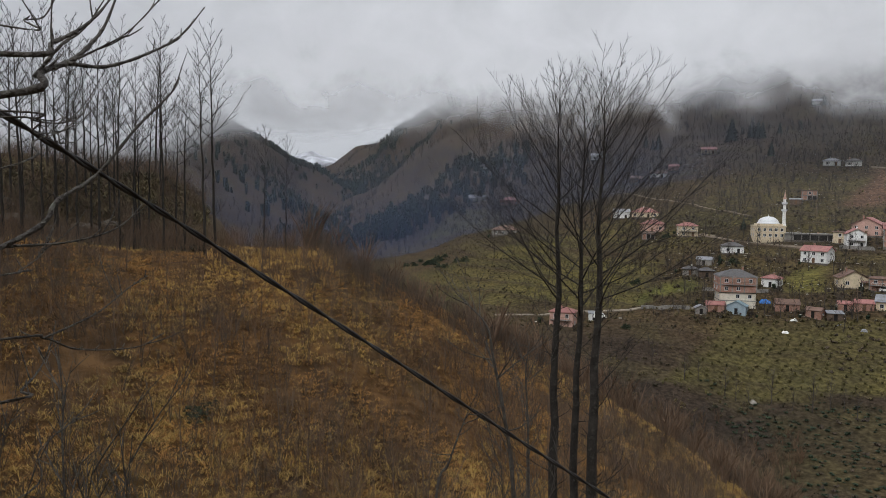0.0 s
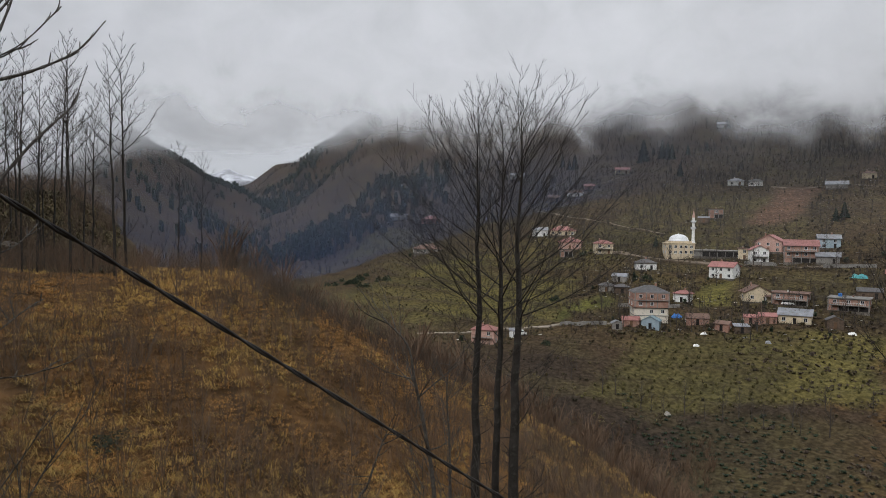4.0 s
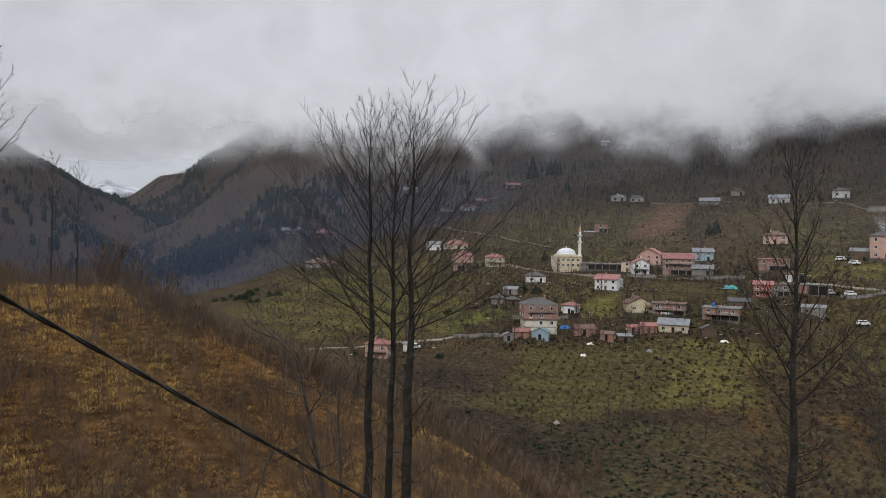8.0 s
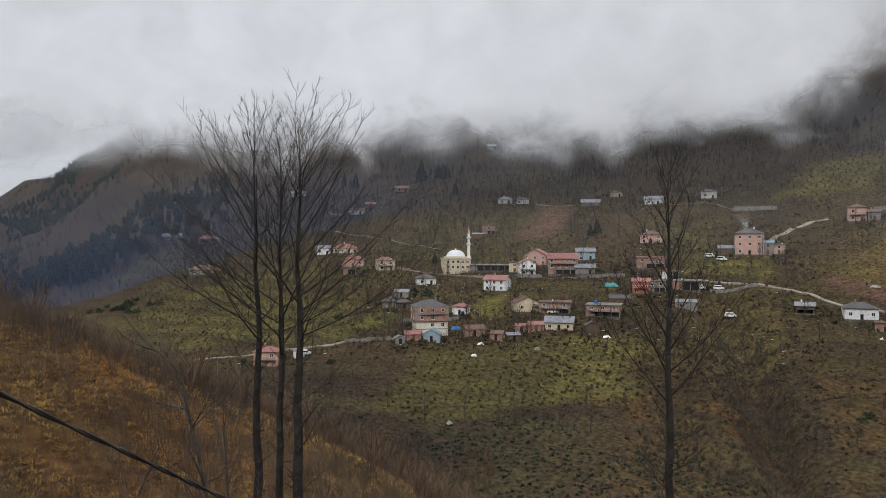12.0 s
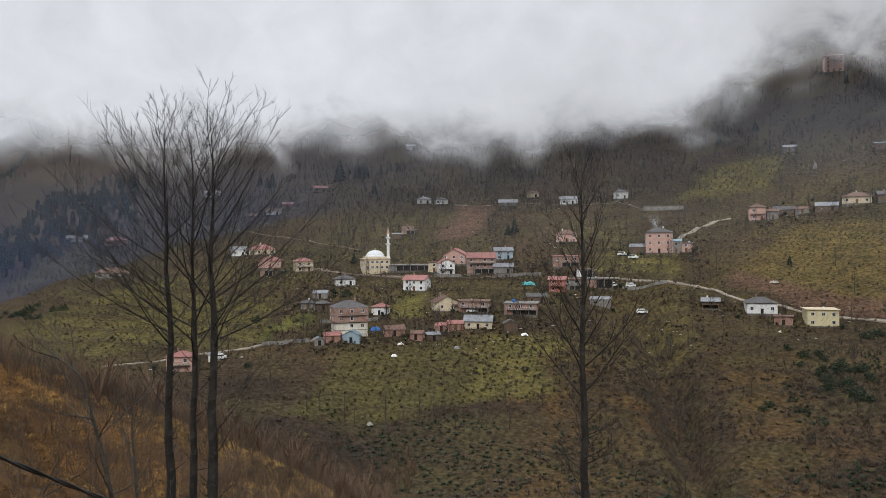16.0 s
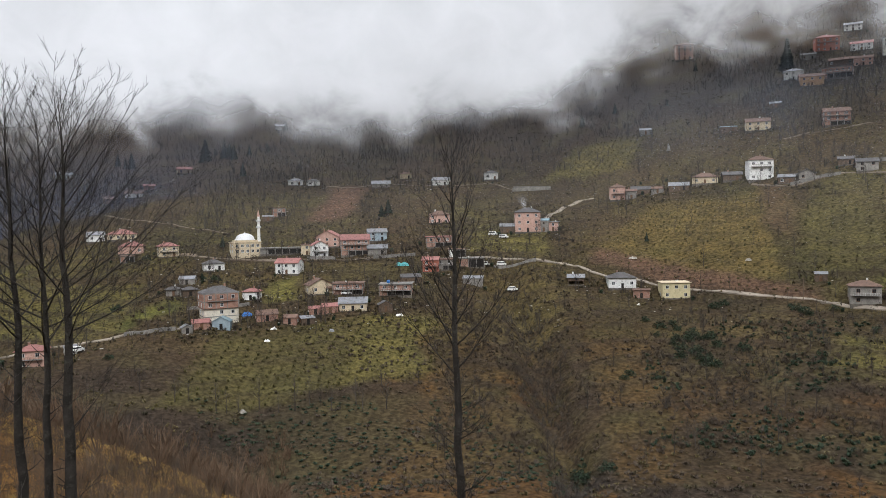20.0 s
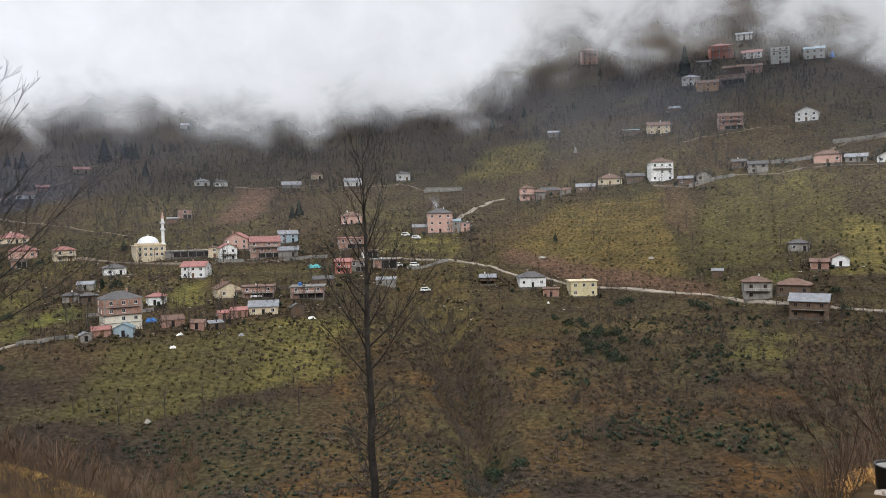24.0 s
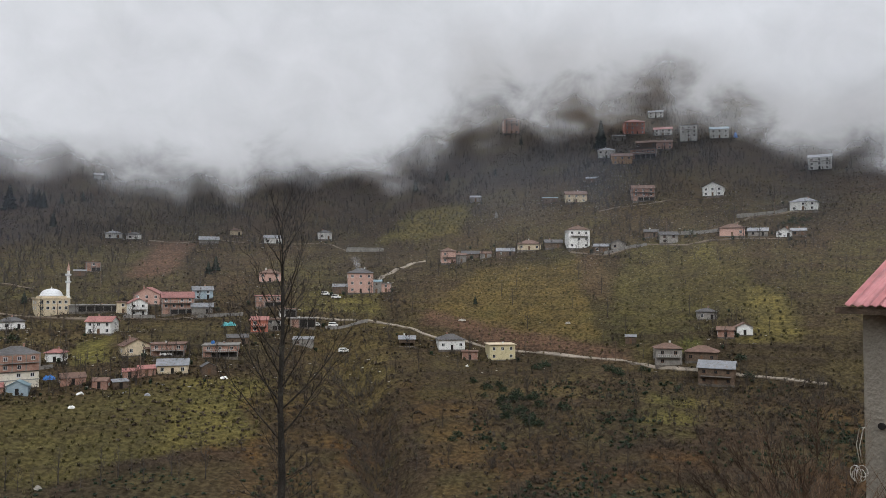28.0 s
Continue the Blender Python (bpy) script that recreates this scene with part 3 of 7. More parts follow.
def spot(bearing, distance, lift=0.0):
    x, y = distance * math.sin(radians(bearing)), distance * math.cos(radians(bearing))
    return Vector((x, y, float(relief(x, y)) + lift))


def inside(px, py, corners):
    """Soft-edged test whether points lie in a convex field."""
    pts = [(d * math.sin(radians(b)), d * math.cos(radians(b))) for b, d in corners]
    area = sum(pts[i][0] * pts[(i + 1) % 4][1] - pts[(i + 1) % 4][0] * pts[i][1] for i in range(4))
    sign, best = (1 if area > 0 else -1), np.full_like(px, 1e9)
    for i in range(4):
        (ax, ay), (bx, by) = pts[i], pts[(i + 1) % 4]
        n = math.hypot(bx - ax, by - ay) or 1
        best = np.minimum(best, sign * ((bx - ax) * (py - ay) - (by - ay) * (px - ax)) / n)
    return smooth_step(-3.0, 4.0, best)


def land_cover(x, y):
    d, az = np.hypot(x, y), np.degrees(np.arctan2(x, y))
    w = np.zeros((len(x), 4))
    near = 1 - smooth_step(95, 135, d)
    spur = near * smooth_step(-8, -17, az)
    spur = spur * (1 - 0.85 * smooth_step(55, 60, d) * smooth_step(-34, -40, az))
    w[:, 1] = np.maximum(spur, 0.45 * near * (1 - smooth_step(-34, -40, az)))
    w[:, 0] = 0.12 * near
    patch = smooth_step(0.05, 0.4, rough(x, y, 60, 4, 77))
    far = smooth_step(130, 200, d) * (1 - smooth_step(520, 700, d))
    low = 1 - 0.8 * smooth_step(340, 430, d)
    w[:, 0] += 0.3 * patch * far * low
    w[:, 1] += 0.75 * smooth_step(-0.05, 0.25, rough(x, y, 30, 4, 79)) * smooth_step(120, 150, d) * (1 - smooth_step(230, 280, d)) * smooth_step(2, 8, az)
    w[:, 3] += 0.13 * smooth_step(230, 260, d) * (1 - smooth_step(420, 480, d)) + 0.22 * smooth_step(0.0, 0.4, rough(x, y, 35, 4, 78)) * far * low
    wx, wy = x + 7 * rough(x, y, 22, 4, 60), y + 7 * rough(x, y, 22, 4, 61)
    for weights, corners in FIELDS.values():
        k = inside(wx, wy, corners)[:, None]
        w = w * (1 - k) + k * np.array(weights)
    # banks keep darker litter, which also stands in for their faint shading
    bank = terrace_edge(x, y)[:, None] * (1 - 0.6 * tended(x, y)[:, None])
    return np.clip(w * (1 - 0.65 * bank), 0, 1)


def build_ground():
    fine = np.arange(-60, 66.01, 0.22)
    az = np.concatenate([fine, np.arange(68, 299, 3.0)])
    r = [0.6]
    while r[-1] < 4700:
        r.append(r[-1] * (1.009 if 170 < r[-1] < 560 else 1.017))
    r = np.array(r)
    A, R = np.meshgrid(np.radians(az), r)
    X, Y = (R * np.sin(A)).ravel(), (R * np.cos(A)).ravel()
    Z = relief(X, Y)
    n, m = len(az), len(r)
    i, j = np.meshgrid(np.arange(m - 1), np.arange(n), indexing="ij")
    a, b = i * n + j, i * n + (j + 1) % n
    quads = np.stack([a, b, b + n, a + n], -1).reshape(-1, 4)[:, ::-1]
    verts = np.vstack([np.stack([X, Y, Z], 1), [[0, 0, -1.62]]])
    fan = [(int((k + 1) % n), int(k), len(verts) - 1) for k in range(n)]
    me = bpy.data.meshes.new("ground")
    me.from_pydata(verts.tolist(), [], quads.tolist() + [f[::-1] for f in fan])
    cover = np.vstack([land_cover(X, Y), [[0.2, 0.5, 0, 0]]])
    attr = me.attributes.new("cover", "FLOAT_COLOR", "POINT")
    attr.data.foreach_set("color", cover.astype(np.float32).ravel())
    me.materials.append(LAND)
    me.shade_smooth()
    me.update()
    return tagged(new("ground", me), "wet winter hillsides with bracken, orchards, fields and brushwood", "ground", kind="structure")


build_ground()


# ---------------------------------------------------------------- low cloud along the slopes, haze put in as tinted sheets
# bearing and rise of the line where the main bank is half as thick as can be
MAIN_BEARINGS = (-105, -60, -50, -46, -43, -40.5, -38, -35, -30, -28, -26, -23, -20, -14, -7, -2, 2, 6, 11, 15, 20, 24, 28, 31, 37, 42, 47.5, 51, 56, 105)
MAIN_LINE = (3, 3, 3, 3.4, 4.6, 6.0, 6.0, 5.0, 5.5, 5.8, 6.1, 6.5, 6.6, 7.2, 8.0, 8.5, 9.0, 9.8, 11.6, 13.4, 15.0, 16.0, 16.4, 16.8, 17.2, 16.8, 16.0, 14.2, 12.6, 10)
CLOUD_REACH = 430     # how far off the cloud hangs over the slope


def cloud_bank(label, bearings, line, height, near, material, distance=None, ends=14.0, top=99.0, dense=((0, 1), (1, 1))):
    """A sheet of cloud, or of haze tint, in front of the slope: the rise (degrees) of its middle by bearing; it
    thickens upwards over `height` degrees.
    near: its share of the usual distance. ends: degrees over which it thins out at its two ends. top: the rise at which
    it ends above. dense: bearing and share of thickness."""
    az = np.arange(-104, 104.1, 0.8)
    az = az[(az > bearings[0] - 1) & (az < bearings[-1] + 1)]
    w = np.hanning(5)
    mid = np.convolve(np.pad(np.interp(az, bearings, line), 2, mode="edge"), w / w.sum(), mode="valid")
    tall = np.interp(az, bearings, height) if isinstance(height, tuple) else np.full_like(az, height)
    rows = np.concatenate([np.linspace(-0.9, 2.0, 34), np.linspace(2.3, 9.0, 14)])
    verts, thick, fade, flow, face = [], [], [], [], []
    for k in rows:
        for a, e, h in zip(az, mid, tall):
            rise = min(e + (k - 0.5) * h, 42, top)
            dd = distance if distance else near * CLOUD_REACH
            verts.append((dd * math.sin(radians(a)), dd * math.cos(radians(a)), dd * math.tan(radians(rise))))
            thick.append(k)
            flow.append((a * 0.8, 0.0, rise))
            face.append((-0.62 * math.sin(radians(a)), -0.62 * math.cos(radians(a)), 0.785))
            fade.append(float(smooth_step(0, ends, a - bearings[0]) * smooth_step(0, ends, bearings[-1] - a) * smooth_step(top, top - 4, rise) * max(np.interp(a, [q[0] for q in dense], [q[1] for q in dense]), smooth_step(14.5, 18.5, rise))))
    n = len(az)
    faces = [(i * n + j, i * n + j + 1, (i + 1) * n + j + 1, (i + 1) * n + j) for i in range(len(rows) - 1) for j in range(n - 1)]
    me = bpy.data.meshes.new("cloud_bank")
    me.from_pydata(verts, [], faces)
    for key, values in (("thickness", thick), ("fade", fade)):
        me.attributes.new(key, "FLOAT", "POINT").data.foreach_set("value", np.array(values, np.float32))
    for key, values in (("flow", flow), ("face", face)):
        me.attributes.new(key, "FLOAT_VECTOR", "POINT").data.foreach_set("vector", np.array(values, np.float32).ravel())
    me.materials.append(material)
    me.shade_smooth()
    return tagged(new("cloud_bank", me), label, "cloud", "low clouds on the slopes", "stuff")


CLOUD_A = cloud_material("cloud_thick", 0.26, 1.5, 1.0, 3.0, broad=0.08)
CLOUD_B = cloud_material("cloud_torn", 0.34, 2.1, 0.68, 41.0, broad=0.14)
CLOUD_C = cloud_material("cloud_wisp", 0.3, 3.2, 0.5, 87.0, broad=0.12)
# dark blue sheet colour stands for the bluish air before the far mountains
BLUE_TINT = cloud_material("valley_mist", 0.05, 0.6, 0.26, 11.0, (0.15, 0.2, 0.34))
# faint pale sheet that lightens all behind it, in place of haze
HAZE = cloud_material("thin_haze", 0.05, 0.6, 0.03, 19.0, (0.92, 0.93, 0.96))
cloud_bank("white cloud bank hiding the mountain tops", MAIN_BEARINGS, MAIN_LINE,
           (5, 5, 5, 4.6, 4, 3, 2.6, 2.4, 2.4, 2.8, 3.2, 3.4, 3.6, 3.6, 3.8, 4, 4.2, 4.6, 5.4, 5.8, 6.2, 6.4, 6.6, 6.6, 6.6, 6.6, 6.6, 6.4, 6.4, 6), 0.97, CLOUD_A, dense=((-4, 1), (8, 0.9), (17, 0.66), (34, 0.66), (48, 0.8), (60, 0.88)))
cloud_bank("torn tongue of cloud drifting along the wooded slope", (3, 8, 12, 16, 20, 23, 25, 27, 30), (9.2, 9.3, 9.4, 9.3, 9.0, 9.1, 10.0, 11.7, 13), 3.6, 0.93, CLOUD_B, None, 3.5)
cloud_bank("thin wisps of cloud over the upper fields", (-104, -44, -34, -26, -18, -7, 4, 12, 20, 26, 32, 40, 46, 51, 56, 84),
           (5.0, 5.5, 7.6, 7.8, 7.2, 7.9, 8.3, 8.0, 8.0, 10.4, 13.2, 14.4, 13.2, 10.6, 9.0, 8), 4.6, 0.88, CLOUD_C)
# haze over the upper slope, put in as a thin blue-grey colour
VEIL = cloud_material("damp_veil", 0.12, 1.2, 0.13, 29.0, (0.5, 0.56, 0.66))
cloud_bank("blue-grey sheet tinting the upper slope like haze", (-16, -4, 8, 20, 32, 44, 56, 90), (6, 6.5, 6.5, 6.5, 7, 7.5, 7, 6.5), 6.0, 0.95, VEIL, top=12.0)
cloud_bank("dark blue sheet tinting the far valley like haze", (-90, -60, -40, -30, -20, 4), (-6.5, -6.5, -6.5, -6.5, -4.5, -2.5), 5.0, 1, BLUE_TINT, 440, top=9.5)
cloud_bank("thin pale sheet tinting the village slope like haze", (-60, -30, 0, 30, 90), (-0.5, -0.5, -0.5, -0.5, -0.5), 9.0, 1, HAZE, 210, top=8.0)


def snowy_peak():
    """The pale far summit in the gap of the valley."""
    c = Vector((2700 * math.sin(radians(-33.4)), 2700 * math.cos(radians(-33.4)), 0))
    s = Shape()
    n, m = 36, 14
    for j in range(m + 1):
        for i in range(n):
            g, r = 6.283 * i / n, 560 * j / m
            x, y = c.x + r * math.cos(g), c.y + r * math.sin(g)
            s.v.append((x, y, 2700 * math.tan(radians(3.7)) - r * 0.42 + 34 * float(rough(np.array(x), np.array(y), 170, 4, 8)) * min(1, j)))
    for j in range(m):
        for i in range(n):
            a, b = j * n + i, j * n + (i + 1) % n
            s.f.append((a, a + n, b + n, b))
    rock = surface("snow_streaked_rock", (0.7, 0.72, 0.76), (0.2, 0.2, 0.21), 0.02, 0.9, 0.05, 0, 0.0)
    return tagged(new("backdrop_peak", s.mesh("backdrop_peak", rock, True)), "far snow-streaked summit closing the valley", "mountain", kind="structure")


snowy_peak()


def chimney_smoke(bearing, distance, lift):
    """A faint drifting plume above the salmon house."""
    at = spot(bearing, distance)
    verts, faces, thick, fade = [], [], [], []
    n, m = 16, 10
    for i in range(n + 1):
        v = i / n
        for j in range(m + 1):
            u = j / m - 0.5
            wide = 1.2 + 7.0 * v
            verts.append((at.x + u * wide - 2.0 * v * v, at.y + 0.4 * math.sin(3 * v), at.z + lift + 7.0 * v))
            thick.append(1.0)
            fade.append(max(0.0, (1 - (2 * u) ** 2)) * (1 - v) * (0.25 + min(1, 4 * v)))
    for i in range(n):
        for j in range(m):
            a = i * (m + 1) + j
            faces.append((a, a + 1, a + m + 2, a + m + 1))
    me = bpy.data.meshes.new("chimney_smoke")
    me.from_pydata(verts, [], faces)
    me.attributes.new("flow", "FLOAT_VECTOR", "POINT").data.foreach_set("vector", np.array(verts, np.float32).ravel())
    me.attributes.new("face", "FLOAT_VECTOR", "POINT").data.foreach_set("vector", np.array([(-0.2, -0.6, 0.77)] * len(verts), np.float32).ravel())
    for key, values in (("thickness", thick), ("fade", fade)):
        me.attributes.new(key, "FLOAT", "POINT").data.foreach_set("value", np.array(values, np.float32))
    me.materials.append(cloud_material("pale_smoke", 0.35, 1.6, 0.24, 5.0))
    return tagged(new("chimney_smoke", me), "faint white smoke drifting from a chimney", "smoke", kind="stuff")


chimney_smoke(21.2, 359, 10.5)


# ---------------------------------------------------------------- village houses
WALL_WORDS = {"white_plaster": "white plastered", "cream_plaster": "cream plastered", "yellow_plaster": "pale yellow plastered", "salmon_plaster": "salmon pink plastered",
              "red_plaster": "red painted", "orange_plaster": "orange painted", "grey_render": "grey rendered", "pale_blue_paint": "pale blue painted",
              "weathered_timber": "weathered timber", "hollow_brick": "bare brick", "bare_concrete": "bare concrete"}
ROOF_WORDS = {"red_roof_tile": "faded red tiled", "old_brown_tile": "old brown tiled", "grey_roof_sheet": "grey sheet metal", "dark_roof_sheet": "dark sheet metal",
              "blue_grey_roof_sheet": "blue-grey sheet metal", "bare_concrete": "flat concrete", "cream_plaster": "flat cream"}


def window_mesh(name, w, h, material):
    s = Shape()
    for x0, x1, z0, z1 in ((-w / 2, w / 2, 0, 0.08), (-w / 2, w / 2, h - 0.08, h), (-w / 2, -w / 2 + 0.08, 0.08, h - 0.08), (w / 2 - 0.08, w / 2, 0.08, h - 0.08), (-0.035, 0.035, 0.08, h - 0.08)):
        s.box(x0, x1, -0.09, 0.02, z0, z1)
    s.box(-w / 2 - 0.08, w / 2 + 0.08, -0.14, 0.02, -0.07, 0)
    return s.mesh(name, material)


def pane_mesh(w, h):
    s = Shape()
    s.box(-w / 2 + 0.07, w / 2 - 0.07, -0.045, 0.0, 0.07, h - 0.07)
    return s.mesh("pane", GLASS)


WINDOWS = {(k, size): window_mesh("window", *size, m) for k, m in (("white", FRAME_WHITE), ("wood", FRAME_WOOD)) for size in ((1.15, 1.25), (0.8, 0.9))}
PANES = {size: pane_mesh(*size) for size in ((1.15, 1.25), (0.8, 0.9))}


def add_window(home, kind, size, m):
    w = part("window", WINDOWS[kind, size], None, home)
    w.matrix_basis = m
    part("pane", PANES[size], None, w)


def slab_roof(s, pts, thick):
    """A roof plane with thickness, from its corners in order."""
    n = len(pts)
    low = [(p[0], p[1], p[2] - thick) for p in pts]
    s.quad(*pts)
    s.quad(*reversed(low))
    for i in range(n):
        j = (i + 1) % n
        s.quad(pts[i], low[i], low[j], pts[j])


HOMES = []      # where the houses stand: middle, half width, half depth, bearing


def house(bearing, distance, w, h, depth, turn, walls, roof, shape, extras):
    rng = random.Random(round(bearing * 131 + distance * 7))
    at = spot(bearing, distance)
    at.z -= min(max(0.75 * (at.z - spot(bearing, distance - depth / 2).z), 0), 3)      # cut into the slope
    HOMES.append((at.x, at.y, w / 2, depth / 2, bearing))
    two = walls == "TWO"
    wall_mat = BRICK if two else walls
    storeys = max(1, round(h / 2.75))
    small = "shed" in extras
    words = WALL_WORDS[wall_mat.name] + " "
    what = "shed" if small else {1: "cottage", 2: "two-storey house", 3: "three-storey house"}.get(storeys, "tall village house")
    label = ("tall house, white below and bare brick above, dark roof" if two else f"{words}{what} with a {ROOF_WORDS[roof.name]} roof")
    home = thing("shed" if small else "house", Matrix.Translation(at) @ pose(0, 0, 0, 0, 0, -bearing + turn), label, "shed" if small else "house",
                 "houses of the hillside village")
    X, Y, sink = w / 2, depth / 2, 0.35 * depth + 0.6
    body = Shape()
    stilts = "stilts" in extras
    floor = 1.6 if stilts else -sink
    rise = {"gable": depth * 0.24, "gable_front": w * 0.26, "hip": min(w, depth) * 0.24, "flat": 0.0, "shed": depth * 0.16}[shape]
    if two:
        low = Shape()
        low.box(-X, X, -Y, Y, -sink, h * 0.5)
        part("lower_wall", low, CREAM_WHITE, home, "cream plastered lower storeys")
        body.box(-X - 0.5, X + 0.2, -Y - 0.6, Y, h * 0.5 + 0.004, h)
    elif shape == "gable":
        body.box(-X, X, -Y, Y, floor, h)
        for x0, x1 in ((-X, -X + 0.2), (X - 0.2, X)):
            body.quad((x0, -Y, h), (x0, Y, h), (x0, 0, h + rise))
            body.quad((x1, Y, h), (x1, -Y, h), (x1, 0, h + rise))
    elif shape == "gable_front":
        body.box(-X, X, -Y, Y, floor, h)
        for y in (-Y, Y):
            body.quad((-X, y, h), (X, y, h), (0, y, h + rise))
    else:
        body.box(-X, X, -Y, Y, floor, h)
    part("wall", body, wall_mat, home)
    # roof
    r, o, t = Shape(), (0.25 if small else 0.5), 0.14
    lift = 0.05
    if shape == "gable":
        k = rise / Y
        e = h + lift - o * k
        slab_roof(r, [(-X - o, -Y - o, e), (X + o, -Y - o, e), (X + o, 0, h + rise + lift), (-X - o, 0, h + rise + lift)], t)
        slab_roof(r, [(X + o, Y + o, e), (-X - o, Y + o, e), (-X - o, 0, h + rise + lift), (X + o, 0, h + rise + lift)], t)
    elif shape == "gable_front":
        k = rise / X
        e = h + lift - o * k
        slab_roof(r, [(-X - o, Y + o, e), (-X - o, -Y - o, e), (0, -Y - o, h + rise + lift), (0, Y + o, h + rise + lift)], t)
        slab_roof(r, [(X + o, -Y - o, e), (X + o, Y + o, e), (0, Y + o, h + rise + lift), (0, -Y - o, h + rise + lift)], t)
    elif shape == "hip":
        a, b, e, top = X + o, Y + o, h + lift, h + rise + 0.15
        q = max(a - b, 0) if a >= b else 0
        p = max(b - a, 0)
        R1, R2 = (-q, -p, top), (q, p, top)
        if a >= b:
            slab_roof(r, [(-a, -b, e), (a, -b, e), (q, 0, top), (-q, 0, top)], t)
            slab_roof(r, [(a, b, e), (-a, b, e), (-q, 0, top), (q, 0, top)], t)
            slab_roof(r, [(a, -b, e), (a, b, e), (q, 0, top)], t)
            slab_roof(r, [(-a, b, e), (-a, -b, e), (-q, 0, top)], t)
        else:
            slab_roof(r, [(-a, b, e), (-a, -b, e), R1, R2], t)
            slab_roof(r, [(a, -b, e), (a, b, e), R2, R1], t)
            slab_roof(r, [(-a, -b, e), (a, -b, e), R1], t)
            slab_roof(r, [(a, b, e), (-a, b, e), R2], t)
    elif shape == "shed":
        e = h + lift
        slab_roof(r, [(-X - o, -Y - o, e), (X + o, -Y - o, e), (X + o, Y + o, e + rise), (-X - o, Y + o, e + rise)], t)
    else:
        ox = 0.45
        slab_roof(r, [(-X - ox, -Y - ox, h + 0.22), (X + ox, -Y - ox, h + 0.22), (X + ox, Y + ox, h + 0.3), (-X - ox, Y + ox, h + 0.3)], 0.22)
    part("roof", r, roof, home)
    if stilts:
        for sx in (-X + 0.3, X - 0.3):
            for sy in (-Y + 0.3, Y - 0.3):
                leg = Shape()
                leg.box(sx - 0.12, sx + 0.12, sy - 0.12, sy + 0.12, -sink, floor)
                part("post", leg, TIMBER, home)
    # floor slabs of unfinished houses
    if "slabs" in extras:
        for k in range(1, storeys + 1):
            z = h * k / storeys
            b = Shape()
            g = 0.62 if two and k > storeys / 2 else 0.1
            b.box(-X - g, X + 0.1 + (0.15 if two else 0), -Y - g - 0.05, Y + 0.1, z - 0.3, z - 0.02)
            part("floor_slab", b, CONCRETE, home, "bare concrete floor slab")
        cols = max(3, round(w / 3.4))
        for i in range(cols + 1):      # concrete columns of the frame
            x = -X + w * i / cols
            c = Shape()
            if two:
                c.box(x - 0.17, x + 0.17, -Y - 0.66, -Y - 0.55, h * 0.5 + 0.02, h - 0.31)
            else:
                c.box(x - 0.17, x + 0.17, -Y - 0.06, -Y + 0.05, -sink, h - 0.31)
            part("column", c, CONCRETE, home, "bare concrete column")
        if not two and storeys >= 1 and h > 2.5:      # open ground floor: its shade is a near-black panel
            g = Shape()
            g.box(-X + w / cols + 0.2, X - 0.2, -Y - 0.03, -Y + 0.3, -0.4, h / storeys - 0.42)
            part("open_bay", g, NEAR_BLACK, home, "near-black panel for the shade in the open ground floor")
    # windows on the three sides that face the valley
    kind = "wood" if wall_mat in (TIMBER, GREY_WALL) and rng.random() < 0.7 else "white"
    size = (0.8, 0.9) if small or h < 2.6 else (1.15, 1.25)
    step = h / storeys
    fx, fy = (X + 0.5, Y + 0.6) if two else (X, Y)
    for k in range(storeys):
        z = k * step + (step - size[1]) * 0.5
        if stilts:
            z = max(z, 1.8)
        upper = two and k >= storeys / 2
        if "slabs" in extras and not two and k == 0 and h > 2.5:
            continue
        if two and not upper and k == 0:
            continue
        yf = -(fy if upper else Y)
        cols = max(1, int(w / (3.2 if not small else 4.0)))
        for c in range(cols):
            if rng.random() < 0.14 and cols > 1:
                continue
            x = -X + w * (c + 0.5) / cols
            if k == 0 and c == cols // 2 and not stilts:
                door = Shape()
                door.box(x - 0.5, x + 0.5, -Y - 0.06, -Y + 0.02, 0.0, min(2.0, h - 0.3))
                part("door", door, FRAME_WOOD if rng.random() < 0.6 else NEAR_BLACK, home, "dark door")
                continue
            add_window(home, kind, size, pose(x, yf, z))
        side = max(1, int(depth / 4))
        for c in range(side):
            y = -Y + depth * (c + 0.5) / side
            if rng.random() < 0.75:
                add_window(home, kind, size, pose(X + (0.2 if upper else 0), y, z, 0, 0, 90))
            if rng.random() < 0.75:
                add_window(home, kind, size, pose(-(fx if upper else X), y, z, 0, 0, -90))
    if "balcony" in extras and storeys >= 2:
        z = step * (storeys - 1)
        b = Shape()
        b.box(-X * 0.85, X * 0.85, -Y - 1.25, -Y - (0.6 if two else 0.0), z - 0.15, z)
        bal = part("balcony", b, CONCRETE, home, "concrete balcony")
        rail = Shape()
        y0, x0 = -Y - 1.2, X * 0.85 - 0.05
        rail.box(-x0, x0, y0 - 0.03, y0 + 0.03, z + 0.85, z + 0.92)
        n = max(4, int(w / 0.8))
        for i in range(n + 1):
            x = -x0 + 2 * x0 * i / n
            rail.box(x - 0.025, x + 0.025, y0 - 0.025, y0 + 0.025, z, z + 0.85)
        part("railing", rail, FRAME_WHITE if rng.random() < 0.5 else FRAME_WOOD, bal)
    if "porch" in extras:
        p = Shape()
        slab_roof(p, [(X * 0.4, -Y - 1.6, 2.4), (X + 1.4, -Y - 1.6, 2.4), (X + 1.4, -Y, 2.9), (X * 0.4, -Y, 2.9)], 0.1)
        part("porch_roof", p, BROWN_TILE, home)
        for x in (X * 0.45, X + 1.3):
            c = Shape()
            c.box(x - 0.1, x + 0.1, -Y - 1.5, -Y - 1.3, -sink, 2.4)
            part("porch_post", c, WHITE, home)
    if "tank" in extras:
        d = Shape()
